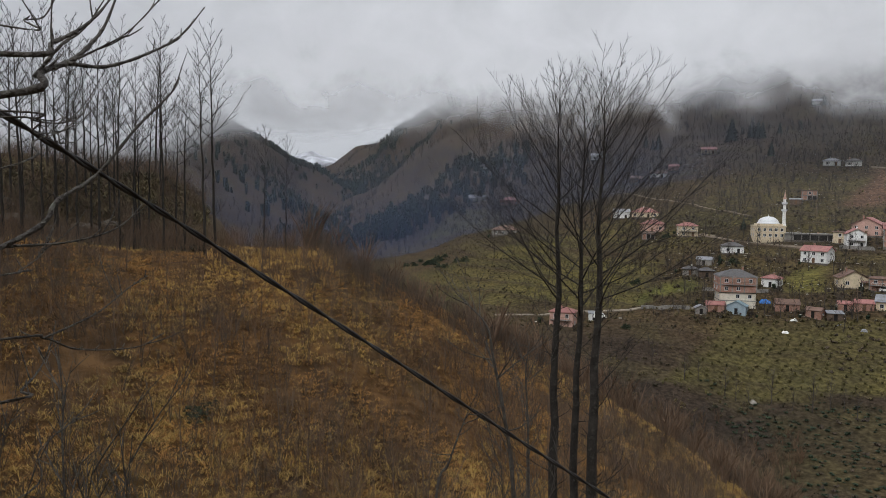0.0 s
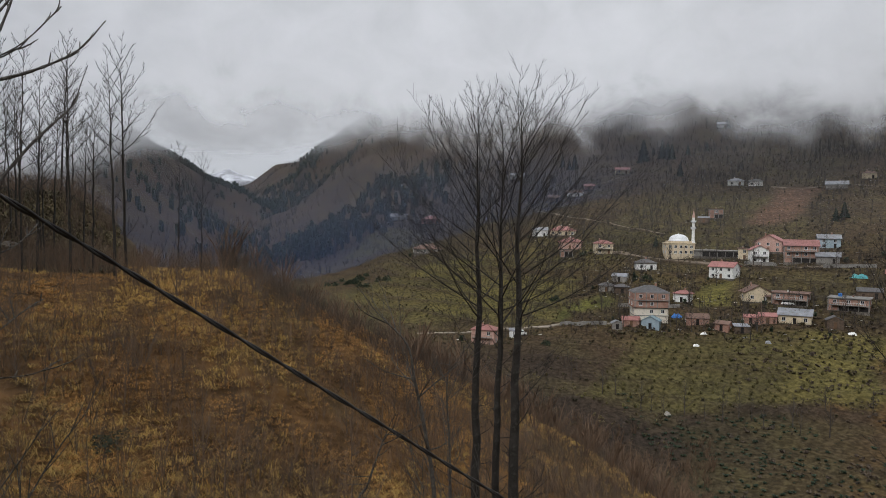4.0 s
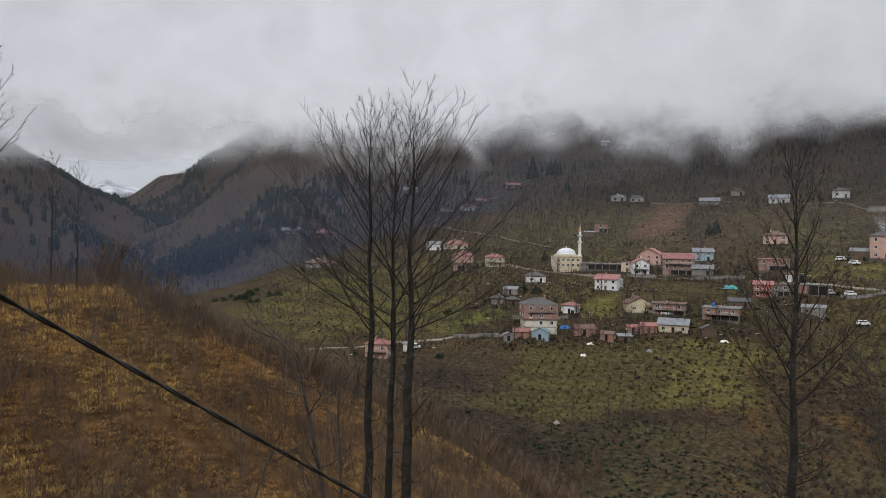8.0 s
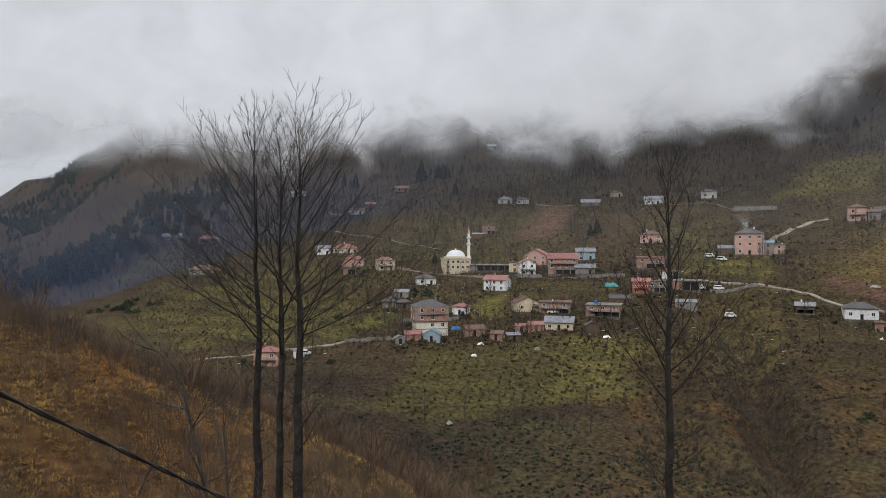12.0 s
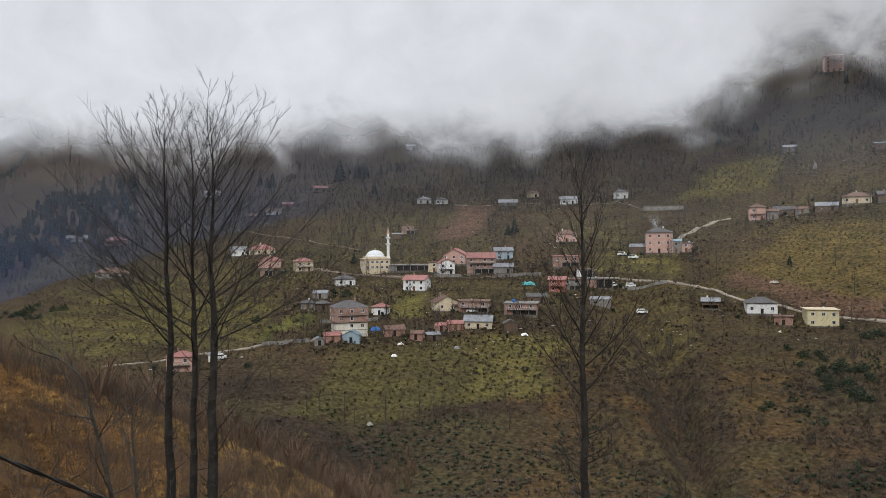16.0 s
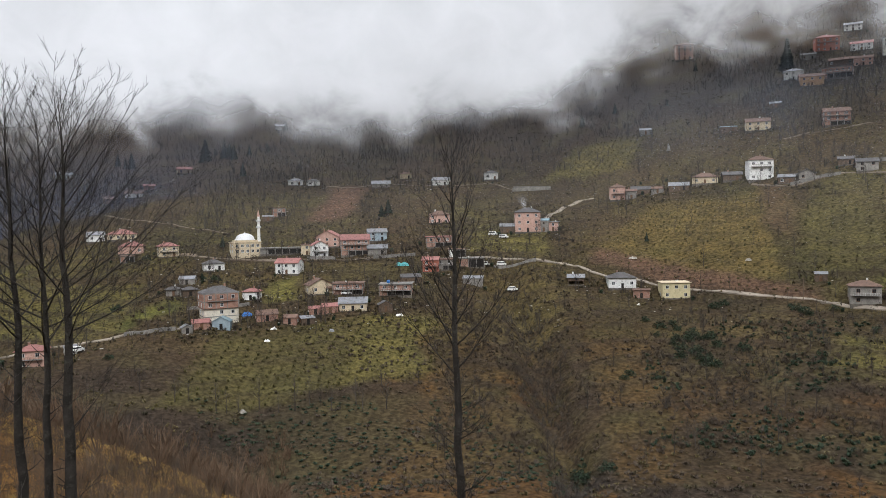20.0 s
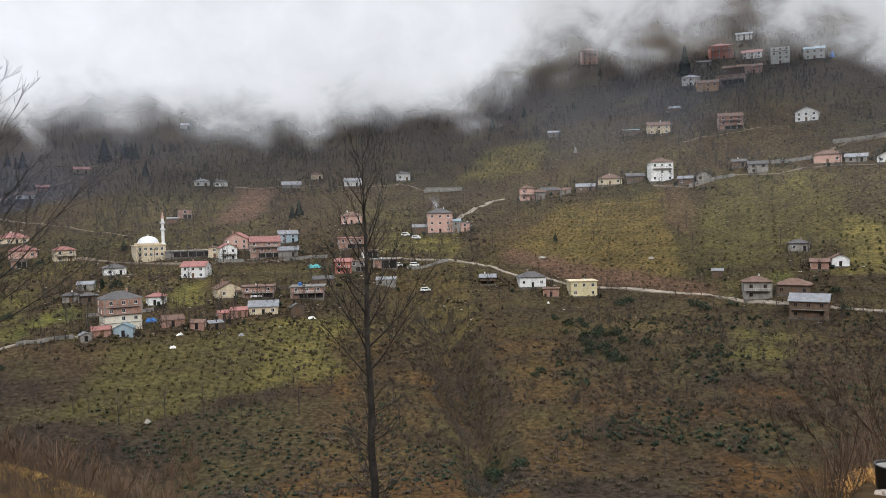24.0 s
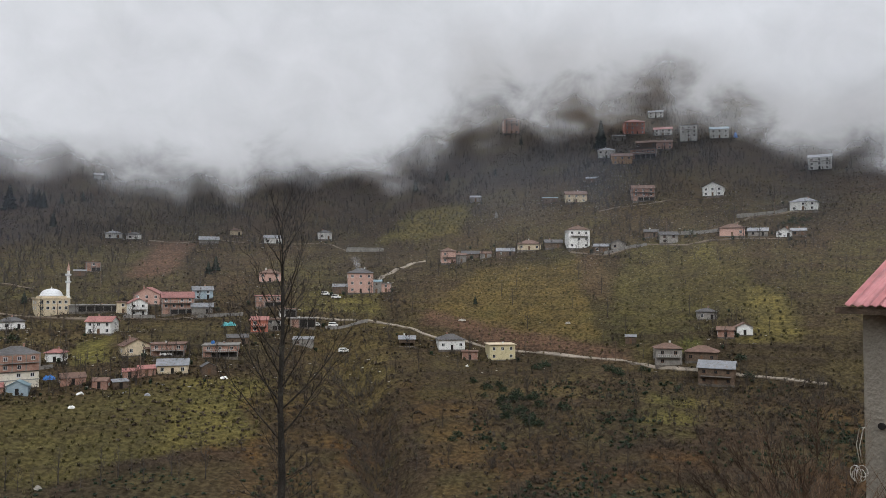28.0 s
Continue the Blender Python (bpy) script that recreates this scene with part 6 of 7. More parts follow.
scatter("brushwood", "bare reddish brown thicket along the stream", "brushwood", FAR_BRUSH, spread(5, 2300, -34, 3, 56, 195, 0.5, 1.5, patchy(40, 43, -0.1)), RUSSET)
scatter("brushwood", "bare dark scrub along the terraces and banks", "brushwood", FAR_BRUSH, spread(6, 7500, -24, 60, 160, 560, 0.25, 0.85, hedges(38, 44, 0.05)), BUSH_TWIG)
scatter("brushwood", "grey bare scrub about the village", "brushwood", FAR_BRUSH, spread(16, 1600, -20, 58, 255, 450, 0.3, 0.9, hedges(24, 54, 0.0)), BARK_FAR)
scatter("undergrowth", "low tangled undergrowth on the far slope", "undergrowth", [blades(390 + k, 9, 1.0, 0.7, 0.12, 0.4) for k in range(5)], spread(26, 15000, -24, 62, 150, 520, 0.3, 1.2, hedges(30, 64, -0.25)), UNDERGROWTH)
scatter("brushwood", "bare thicket in the ravine", "brushwood", FAR_BRUSH, spread(17, 900, 14, 31, 155, 335, 0.3, 1.0, lambda x, y: 0.4 + 0.6 * rough(x, y, 20, 3, 72) - 0.3 * np.abs(np.degrees(np.arctan2(x, y)) - ravine_bearing(np.hypot(x, y)))), BARK_FAR)
scatter("brushwood", "dark thicket on the shaded bank below the road", "brushwood", FAR_BRUSH, spread(18, 1300, 31, 58, 205, 282, 0.3, 1.0, patchy(25, 68, 0.0)), BARK_FAR)
scatter("brushwood", "dark bramble thickets scattered over the lower bank", "brushwood", [sticks(460 + k, 14, 1.7, 1.5, 0.05) for k in range(5)], spread(37, 1500, 14, 58, 155, 275, 0.4, 1.3, patchy(14, 69, 0.12)), BUSH_TWIG)
YARDS = lambda x, y: 0.15 + rough(x, y, 12, 3, 83) - 1.2 * np.maximum(inside(x, y, FIELDS["green_lawn"][1]), inside(x, y, FIELDS["ploughed"][1])) - 1.5 * np.maximum(inside(x, y, FIELDS["orchard_low"][1]), inside(x, y, FIELDS["orchard_low2"][1]))
scatter("brushwood", "dark bare bushes crowding the village gardens", "brushwood", FAR_BRUSH, spread(28, 900, -8, 25, 252, 392, 0.3, 0.95, YARDS), BARK_FAR)
scatter("undergrowth", "dark tangled undergrowth in the village gardens", "undergrowth", [blades(430 + k, 9, 1.2, 0.8, 0.14, 0.4) for k in range(5)], spread(29, 900, -8, 25, 252, 392, 0.5, 1.5, YARDS), BUSH_TWIG)
scatter("brushwood", "dark bare bushes between the upper houses", "brushwood", FAR_BRUSH, spread(31, 900, 30, 55, 360, 540, 0.4, 1.1, patchy(16, 84, 0.05)), BARK_FAR)
SCRAP = [blades(440 + k, 3, 0.7, 0.12, 0.3, 0.3) for k in range(6)]
scatter("scrap", "pale planks, stones and scrap strewn about the yards", "scrap", SCRAP, spread(32, 260, -7, 24, 256, 370, 0.6, 1.6, patchy(14, 85, 0.1)), SCRAP_PALE, 0.15)
scatter("scrap", "pale stones and scrap about the hill farms", "scrap", SCRAP, spread(33, 160, 26, 55, 270, 440, 0.5, 1.3, patchy(18, 86, 0.15)), SCRAP_PALE, 0.15)


def beside_houses(seed, each, s0, s1, out0, out1, front=0.5):
    """Spots close round the houses, behind and beside them more than in front."""
    r = random.Random(seed)
    places = []
    for x, y, a, b, bearing in HOMES:
        c, s = math.cos(radians(-bearing)), math.sin(radians(-bearing))
        for _ in range(each):
            u, gap = r.uniform(-1, 1), r.uniform(out0, out1)
            if r.random() < 0.45:
                px, py = (a + gap) * (1 if r.random() < 0.5 else -1), b * u * 1.4
            else:
                px, py = a * u * 1.6, (b + gap) * (-1 if r.random() < front else 1)
            places.append((x + px * c - py * s, y + px * s + py * c, r.uniform(s0, s1), r.uniform(0, 6.28)))
    return places


scatter("brushwood", "grey bare bushes crowding round the houses", "brushwood", FAR_BRUSH, beside_houses(5, 8, 0.5, 1.2, 0.8, 9), BARK_FAR)
scatter("undergrowth", "rank dark weeds and nettles round the houses", "undergrowth", [blades(470 + k, 10, 0.9, 0.6, 0.12, 0.5) for k in range(4)], beside_houses(6, 12, 0.8, 1.8, 0.4, 8, 0.7), UNDERGROWTH)
scatter("evergreen_shrubs", "low dark green shrubs by the houses", "bushes", [blades(480 + k, 26, 0.9, 1.1, 0.16, 0.3) for k in range(3)], beside_houses(7, 1, 0.8, 1.7, 0.8, 5), EVERGREEN)
scatter("leafless_trees", "leafless fruit trees beside the houses", "trees", [tree_template(m) for m in FAR_TREE], beside_houses(8, 3, 0.7, 1.25, 1.5, 9), BARK_FAR, -0.1)
scatter("scrap", "planks, sheets and stones lying round the houses", "scrap", SCRAP, beside_houses(9, 5, 0.6, 1.9, 0.5, 7, 0.75), SCRAP_PALE, 0.12)
scatter("undergrowth", "dark green brambles over the shaded bank below the road", "undergrowth", [blades(490 + k, 14, 1.0, 0.7, 0.13, 0.4) for k in range(4)], spread(43, 900, 30, 58, 185, 276, 0.5, 1.4, patchy(22, 93, 0.12)), EVERGREEN)
scatter("undergrowth", "dark green brambles over the lower terraces", "undergrowth", [blades(495 + k, 14, 1.0, 0.5, 0.13, 0.4) for k in range(4)], spread(44, 700, -4, 26, 160, 215, 0.4, 1.2, patchy(18, 94, 0.1)), EVERGREEN)
scatter("undergrowth", "dark tangled undergrowth over the lower bank", "undergrowth", [blades(500 + k, 10, 1.0, 0.6, 0.12, 0.4) for k in range(4)], spread(45, 2600, 4, 60, 155, 280, 0.5, 1.4, patchy(26, 95, -0.1)), BUSH_TWIG)
WOOD = [sticks(380 + k, 8, 1.8, 5.5, 0.085) for k in range(5)]
scatter("woodland", "bare grey-brown wood on the upper slopes", "woodland", WOOD, spread(7, 7000, -60, 62, 430, 900, 0.5, 1.2, patchy(60, 45, 0.02)), BARK_FAR, -0.3)
scatter("woodland", "dense dark leafless wood below the clouds", "woodland", WOOD, spread(27, 6500, -20, 62, 365, 640, 0.45, 1.05, lambda x, y: rough(x, y, 45, 3, 46) + 0.5 * smooth_step(380, 520, np.hypot(x, y)) - 0.45 - 1.5 * tended(x, y)), BARK_FAR, -0.3)
scatter("woodland", "dark leafless wood on the far mountains", "woodland", WOOD, spread(8, 5200, -60, -14, 500, 1700, 1.0, 2.2, patchy(150, 49, -0.1)), BARK_FAR, -0.3)
DARK_WOOD = [blades(410 + k, 12, 1.6, 4.5, 0.5, 0.2) for k in range(4)]
scatter("woodland", "dark evergreen wood on the far mountain flanks", "woodland", DARK_WOOD, spread(9, 2600, -48, -17, 520, 1500, 1.0, 2.4, patchy(190, 50, 0.18)), FIR, -0.3)

scatter("woodland", "dark evergreen wood in the floor of the far valley", "woodland", DARK_WOOD, spread(40, 260, -37, -30.5, 640, 860, 0.8, 1.6, patchy(70, 90, -0.15)), FIR, -0.3)
scatter("woodland", "dark evergreen wood beside the stream gorge", "woodland", DARK_WOOD, spread(41, 170, -29, -24.5, 560, 720, 0.7, 1.4, patchy(50, 91, -0.2)), FIR, -0.3)
scatter("woodland", "dark wooded flank of the mountain", "woodland", DARK_WOOD, spread(42, 500, -31, -24, 980, 1350, 1.2, 2.4, patchy(120, 92, -0.05)), FIR, -0.3)

# hazel bushes in rows
def rows_of(corners, gap, seed, size):
    r = random.Random(seed)
    pts = [polar(b, d) for b, d in corners]
    (ax, ay), (bx, by), (cx, cy), (dx, dy) = pts
    nu = max(2, int(math.hypot(bx - ax, by - ay) / gap))
    nv = max(2, int(math.hypot(dx - ax, dy - ay) / gap))
    out = []
    for i in range(nu + 1):
        for j in range(nv + 1):
            if r.random() < 0.12:
                continue
            u, v = (i + r.uniform(-0.12, 0.12)) / nu, (j + r.uniform(-0.12, 0.12)) / nv
            x = (ax * (1 - u) + bx * u) * (1 - v) + (dx * (1 - u) + cx * u) * v
            y = (ay * (1 - u) + by * u) * (1 - v) + (dy * (1 - u) + cy * u) * v
            out.append((x, y, size * r.uniform(0.6, 1.25), r.uniform(0, 6.28)))
    return out


CLUMP = [blades(400 + k, 12, 0.8, 0.9, 0.12, 0.5) for k in range(5)]
HAZEL_PLOTS = [("orchard_low", 3.5, 1.0), ("orchard_low2", 3.5, 1.0), ("upper_orchard", 4.0, 1.15), ("yellow_field", 3.4, 0.85), ("orchard_r1", 4.2, 1.0), ("orchard_r2", 4.4, 1.0), ("yellow_patch", 4.6, 1.3),
               ("slope_left1", 4.5, 0.9), ("upslope", 6.5, 0.9), ("right_band", 6.5, 0.9)]
for n, gap, size in HAZEL_PLOTS:
    scatter("hazel_orchard", "rows of low olive-green bushes in a sloping orchard", "orchard", CLUMP, rows_of(FIELDS[n][1], gap, len(n), size), HAZEL)


# firs and evergreen bushes
def fir_meshes(seed, height, spread_r):
    r = random.Random(seed)
    trunk, crown = Shape(), Shape()
    trunk.tube([(0, 0, -0.5), (0, 0, height * 0.5), (0, 0, height)], [height * 0.018, height * 0.011, 0.02], 6)
    tiers = 16
    for i in range(tiers):
        z = height * (0.1 + 0.88 * i / tiers)
        reach = spread_r * (1 - i / tiers) ** 0.8 * r.uniform(0.8, 1.15) + 0.15
        n = 11 - i // 3
        for j in range(n):
            g = 6.28 * (j + r.random() * 0.7) / n
            c, s, L = math.cos(g), math.sin(g), reach * r.uniform(0.65, 1.15)
            w = 0.22 * reach + 0.15
            drop = L * r.uniform(0.2, 0.5)
            crown.quad((0, 0, z + 0.25), (c * L * 0.6 - s * w, s * L * 0.6 + c * w, z - drop * 0.4), (c * L, s * L, z - drop), (c * L * 0.6 + s * w, s * L * 0.6 - c * w, z - drop * 0.5))
            crown.quad((c * L * 0.2, s * L * 0.2, z + 0.3), (c * L * 0.5, s * L * 0.5, z - drop - 0.5), (c * L * 0.95, s * L * 0.95, z - drop * 0.8))
    return trunk.mesh("trunk", BARK_FAR), crown.mesh("crown", FIR)


FIRS = [fir_meshes(500 + k, 10.0, 2.5 + 0.6 * (k % 2)) for k in range(3)]


def fir(b, d, height, wide=1.0):
    t = thing("fir", Matrix.Translation(spot(b, d, -0.3)) @ pose(0, 0, 0, 0, 0, rng.uniform(0, 360)) @ Matrix.Diagonal((height / 10 * wide, height / 10 * wide, height / 10, 1)), "dark green fir on the hillside", "conifer", "dark firs on the slope")
    for n, me in zip(("trunk", "crown"), FIRS[rng.randrange(3)]):
        part(n, me, None, t)


def bush_mesh(seed):
    r = random.Random(seed)
    s = Shape()
    for k in range(260):
        g, u = r.uniform(0, 6.28), r.random() ** 0.5
        h = r.uniform(0.05, 1.0)
        rad = u * (1 - 0.55 * h * h)
        p = Vector((math.cos(g) * rad, math.sin(g) * rad, h * (0.9 + 0.25 * math.sin(3 * g + seed))))
        a, b2 = Vector((r.uniform(-1, 1), r.uniform(-1, 1), r.uniform(-1, 1))).normalized() * 0.12, Vector((r.uniform(-1, 1), r.uniform(-1, 1), r.uniform(-1, 1))).normalized() * 0.09
        s.quad(p - a, p + b2, p + a, p - b2)
    return s.mesh("foliage", EVERGREEN)


BUSHES = [bush_mesh(520 + k) for k in range(3)]


def bush(b, d, size, tall=1.0, label="dark evergreen bush"):
    for _ in range(3 if size > 3 else 0):     # smaller neighbours
        bush(b + rng.uniform(-1, 1) * size / d * 70, d + rng.uniform(-1, 1) * size * 1.4, size * rng.uniform(0.25, 0.4), tall * 1.2)
    size = min(size, 2.6)
    t = thing("evergreen_bush", Matrix.Translation(spot(b, d, -0.1)) @ pose(0, 0, 0, 0, 0, rng.uniform(0, 360)) @ Matrix.Diagonal((size, size, size * tall, 1)), label + " on the slope", "bush", "evergreen bushes of the valley")
    part("foliage", BUSHES[rng.randrange(3)], None, t)


fir(-2.5, 515, 15.6, 1.3)
fir(-1.2, 517, 13.3, 1.0)
fir(-0.8, 514, 11.7, 1.0)
fir(-0.5, 508, 10.8, 1.1)
fir(0.1, 464, 8.4, 1.1)
fir(0.6, 518, 7.8, 1.0)
fir(-1.8, 532, 5.6, 1.0)
fir(-8.4, 540, 9.0, 1.0)
fir(-7.5, 523, 11.1, 1.0)
fir(-7.9, 527, 8.0, 1.0)
fir(1.9, 528, 6.4, 1.2)
fir(10.3, 390, 6.5, 1.4)
fir(10.8, 393, 7.7, 1.4)
fir(-1.5, 366, 5.5, 1.2)
fir(3.3, 560, 7.6, 1.0)
fir(22.7, 620, 16.9, 1.2)
fir(16.8, 635, 12.5, 1.0)
fir(17.5, 632, 11.5, 1.0)
fir(19.4, 636, 8.7, 1.0)
fir(20.5, 616, 7.5, 1.0)
fir(32.3, 605, 8.2, 1.2)
fir(39.7, 515, 21.1, 1.0)
fir(33.7, 534, 5.7, 1.0)
fir(32.2, 603, 9.1, 1.0)
fir(31.7, 492, 5.2, 1.0)
fir(28.0, 496, 7.5, 1.0)
fir(25.6, 486, 8.1, 1.0)
fir(-3.0, 319, 4.0, 1.4)
fir(30.2, 343, 4.0, 1.0)
fir(39.7, 517, 19.6, 1.0)
bush(-24.5, 383, 9.8, 0.8)
bush(-23.2, 363, 8.2, 0.8)
bush(-25.6, 390, 5.9, 0.8)
bush(-27.2, 625, 14.2, 0.8)
bush(-22.0, 510, 11.6, 0.8)
bush(33.8, 247, 7.5, 0.8)
bush(35.1, 252, 6.9, 0.8)
bush(32.6, 249, 5.7, 0.8)
bush(31.1, 267, 5.2, 0.8)
bush(34.5, 238, 5.4, 0.8)
bush(33.2, 259, 5.1, 0.8)
bush(40.3, 284, 3.9, 0.8)
bush(40.9, 281, 2.6, 0.8)
bush(34.9, 288, 3.0, 0.8)
bush(35.5, 291, 2.6, 0.8)
bush(25.0, 183, 3.6, 0.8)
bush(25.6, 178, 3.2, 0.8)
bush(27.2, 174, 2.6, 0.8)
bush(28.5, 224, 1.7, 0.8)
bush(28.9, 228, 2.1, 0.8)
bush(46.1, 388, 3.5, 0.8)
bush(42.6, 286, 2.0, 0.8)
bush(52.8, 397, 4.2, 0.8)
bush(53.5, 400, 4.2, 0.8)
bush(-9.4, 245, 1.9, 0.8)
bush(-2.1, 319, 3.4, 0.8)
bush(-8.8, 293, 2.7, 0.8)
bush(-6.7, 361, 2.7, 0.8)
bush(49.4, 289, 2.6, 0.8)
bush(49.9, 279, 2.5, 0.8)
bush(-2.7, 163, 2.5, 0.8)
bush(-1.4, 162, 2.9, 0.8)


# ---------------------------------------------------------------- close to the lookout
SHEET_PINK = ridged("faded_red_corrugated_sheet", (0.5, 0.2, 0.2), (0.42, 0.17, 0.17), 0.2, 0.45, 0.1, (0.3, 0.14, 0.13))
RENDER_GREY = surface("damp_grey_render", (0.32, 0.29, 0.24), (0.24, 0.217, 0.178), 0.7, 0.9, 14, 0.35, 0.0, stain=(0.15, 0.14, 0.12))
ROPE = surface("pale_rope", (0.6, 0.58, 0.53), (0.5, 0.48, 0.44), 4, 0.9, 40, 0.3, 0.05)
YELLOW_PAINT = surface("yellow_paint", (0.6, 0.42, 0.05), (0.5, 0.34, 0.05), 3, 0.5, 20, 0.1, 0.05)
BLACK_PLASTIC = surface("black_plastic", (0.025, 0.025, 0.025), (0.04, 0.04, 0.04), 3, 0.45, 20, 0.1, 0.05)
SAND = surface("sandy_rubble", (0.33, 0.28, 0.23), (0.24, 0.2, 0.165), 3, 0.95, 18, 0.6, 0.15)
NEAR_BARK = surface("wet_branch_bark", (0.045, 0.038, 0.032), (0.075, 0.066, 0.055), 9, 0.75, 60, 0.6, 0.08, stain=(0.12, 0.12, 0.095))
PALE_BARK = surface("pale_shoot_bark", (0.13, 0.085, 0.053), (0.2, 0.135, 0.085), 8, 0.9, 50, 0.4, 0.15)
SHOOT_BARK = surface("dark_shoot_bark", (0.06, 0.04, 0.028), (0.1, 0.066, 0.045), 8, 0.85, 50, 0.4, 0.15)
LICHEN = surface("withered_pale_leaf", (0.26, 0.23, 0.16), (0.2, 0.15, 0.09), 4, 0.95, 20, 0, 0.25, island=True)


def sight(bearing, rise, distance):
    """A point in the air by bearing, rise and level distance from the lookout's edge on that side."""
    return Vector((distance * math.sin(radians(bearing)) + (-0.14 if bearing < 0 else 0.16), -0.03 + distance * math.cos(radians(bearing)), distance * math.tan(radians(rise))))


def curve_through(pts, steps=6):
    """Smooth points through a few guide points."""
    pts = [Vector(p) for p in pts]
    ext = [pts[0] * 2 - pts[1]] + pts + [pts[-1] * 2 - pts[-2]]
    out = []
    for i in range(1, len(ext) - 2):
        p0, p1, p2, p3 = ext[i - 1:i + 3]
        for k in range(steps):
            t = k / steps
            out.append(0.5 * ((2 * p1) + (p2 - p0) * t + (2 * p0 - 5 * p1 + 4 * p2 - p3) * t * t + (3 * p1 - p0 - 3 * p2 + p3) * t ** 3))
    return out + [pts[-1]]


# twisted overhead cable running down into the valley
def overhead_cable():
    a, b = sight(-62, 9.6, 3.9), sight(-2, -25, 8.6)
    line = curve_through([a, sight(-53.9, 5.4, 4.2), sight(-38.8, -4.5, 5.3), sight(-21.1, -15.6, 6.4), sight(-9.7, -21.6, 7.5), b], 40)
    c = thing("overhead_cable", Matrix.Identity(4), "thick twisted black cable slung down the slope", "cable")
    for k in range(2):
        s = Shape()
        pts = []
        for i, p in enumerate(line):
            t = (line[min(i + 1, len(line) - 1)] - line[max(i - 1, 0)]).normalized()
            u = t.cross(Vector((0, 0, 1))).normalized()
            w = t.cross(u)
            g = i * 0.5 + math.pi * k
            pts.append(p + (u * math.cos(g) + w * math.sin(g)) * 0.009)
        s.tube(pts, [0.0105] * len(pts), 6)
        part("strand", s, RUBBER, c, "", True)


overhead_cable()


# boughs of a tree that stands beside the lookout
def overhanging_tree():
    rng = random.Random(77)
    foot = spot(-76, 3.3)
    t = thing("overhanging_tree", Matrix.Identity(4), "leafless tree beside the lookout, boughs reaching over", "tree")
    s = Shape()
    stem = [foot - Vector((0, 0, 0.5)), sight(-76, -14, 3.25), sight(-75, 5, 3.2), sight(-74, 22, 3.2), sight(-73, 45, 3.3)]
    s.tube(curve_through(stem, 5), [0.15 - 0.005 * i for i in range(21)], 9)
    part("trunk", s, NEAR_BARK, t, "", True)
    boughs = (
        (0.019, (-75, 3), ((-53.9, 6.5, 2.6), (-51.5, 8.2, 2.7), (-49.8, 9.0, 2.8), (-48.7, 10.0, 2.9), (-47.5, 11.7, 3.0), (-46.3, 15, 3.1))),
        (0.014, (-75, 8), ((-53.9, 9.1, 2.5), (-50.7, 10.2, 2.6), (-48.3, 11.9, 2.7), (-46.4, 14.5, 2.8))),
        (0.010, None, ((-49.9, 8.9, 2.79), (-47.5, 8.9, 2.85), (-44.8, 10.0, 2.9), (-42.6, 11.4, 3.0), (-41.0, 13.4, 3.1))),
        (0.015, (-75, -12), ((-54.1, -3.5, 3.0), (-50.6, -0.3, 3.1), (-48.2, 1.5, 3.2), (-45.5, 5.0, 3.3), (-43.3, 7.4, 3.4), (-42.7, 8.5, 3.5))),
        (0.007, None, ((-53.9, -3.4, 3.0), (-50.3, -3.2, 3.1), (-47.6, -2.5, 3.2), (-46.2, -1.6, 3.3), (-45.3, -0.5, 3.4))),
        (0.008, (-75, -10), ((-54.2, -9.5, 3.0), (-51.6, -9.6, 3.1), (-49.5, -10.5, 3.2), (-45.8, -10.6, 3.3), (-43.9, -9.7, 3.4))),
        (0.006, None, ((-51.6, -9.6, 3.1), (-49.5, -8.7, 3.15), (-48.0, -7.9, 3.2), (-46.2, -6.4, 3.3), (-45.0, -5.6, 3.4))),
        (0.006, (-75, 4), ((-53.6, 5.5, 2.7), (-52.0, 5.0, 2.8), (-50.5, 4.9, 2.9), (-49.4, 5.2, 3.0))),
        (0.006, (-75, 2), ((-53.8, 5.1, 2.8), (-52.0, 4.2, 2.9), (-50.6, 3.6, 3.0), (-49.4, 3.7, 3.1))),
        (0.010, (-75, -14), ((-54.3, -13.6, 3.0), (-53.0, -12.9, 3.1), (-51.8, -11.5, 3.2), (-51.1, -9.7, 3.3))),
        (0.008, None, ((-51.9, 7.8, 2.69), (-50.2, 10.1, 2.7), (-48.8, 11.3, 2.8), (-47.0, 14.2, 2.9))),
        (0.006, None, ((-49.6, 9.1, 2.8), (-48.2, 9.9, 2.8), (-46.0, 11.4, 2.85), (-43.7, 14, 2.95))),
        (0.005, (-75, 12), ((-53.8, 10.9, 2.5), (-52.4, 11.4, 2.6), (-51.2, 11.8, 2.7), (-50.3, 13.6, 2.8))),
        (0.006, (-75, -4), ((-54.0, 1.7, 2.9), (-52.0, 3.6, 3.0), (-50.3, 4.4, 3.1), (-48.9, 5.7, 3.2))),
        (0.006, (-75, -8), ((-54.1, -5.3, 3.0), (-53.0, -5.0, 3.1), (-51.6, -3.9, 3.2), (-50.9, -2.2, 3.25))),
        (0.006, (-75, -22), ((-54.0, -20.0, 3.2), (-52.0, -17.0, 3.3), (-50.2, -15.5, 3.4), (-48.6, -14.9, 3.5))),
    )
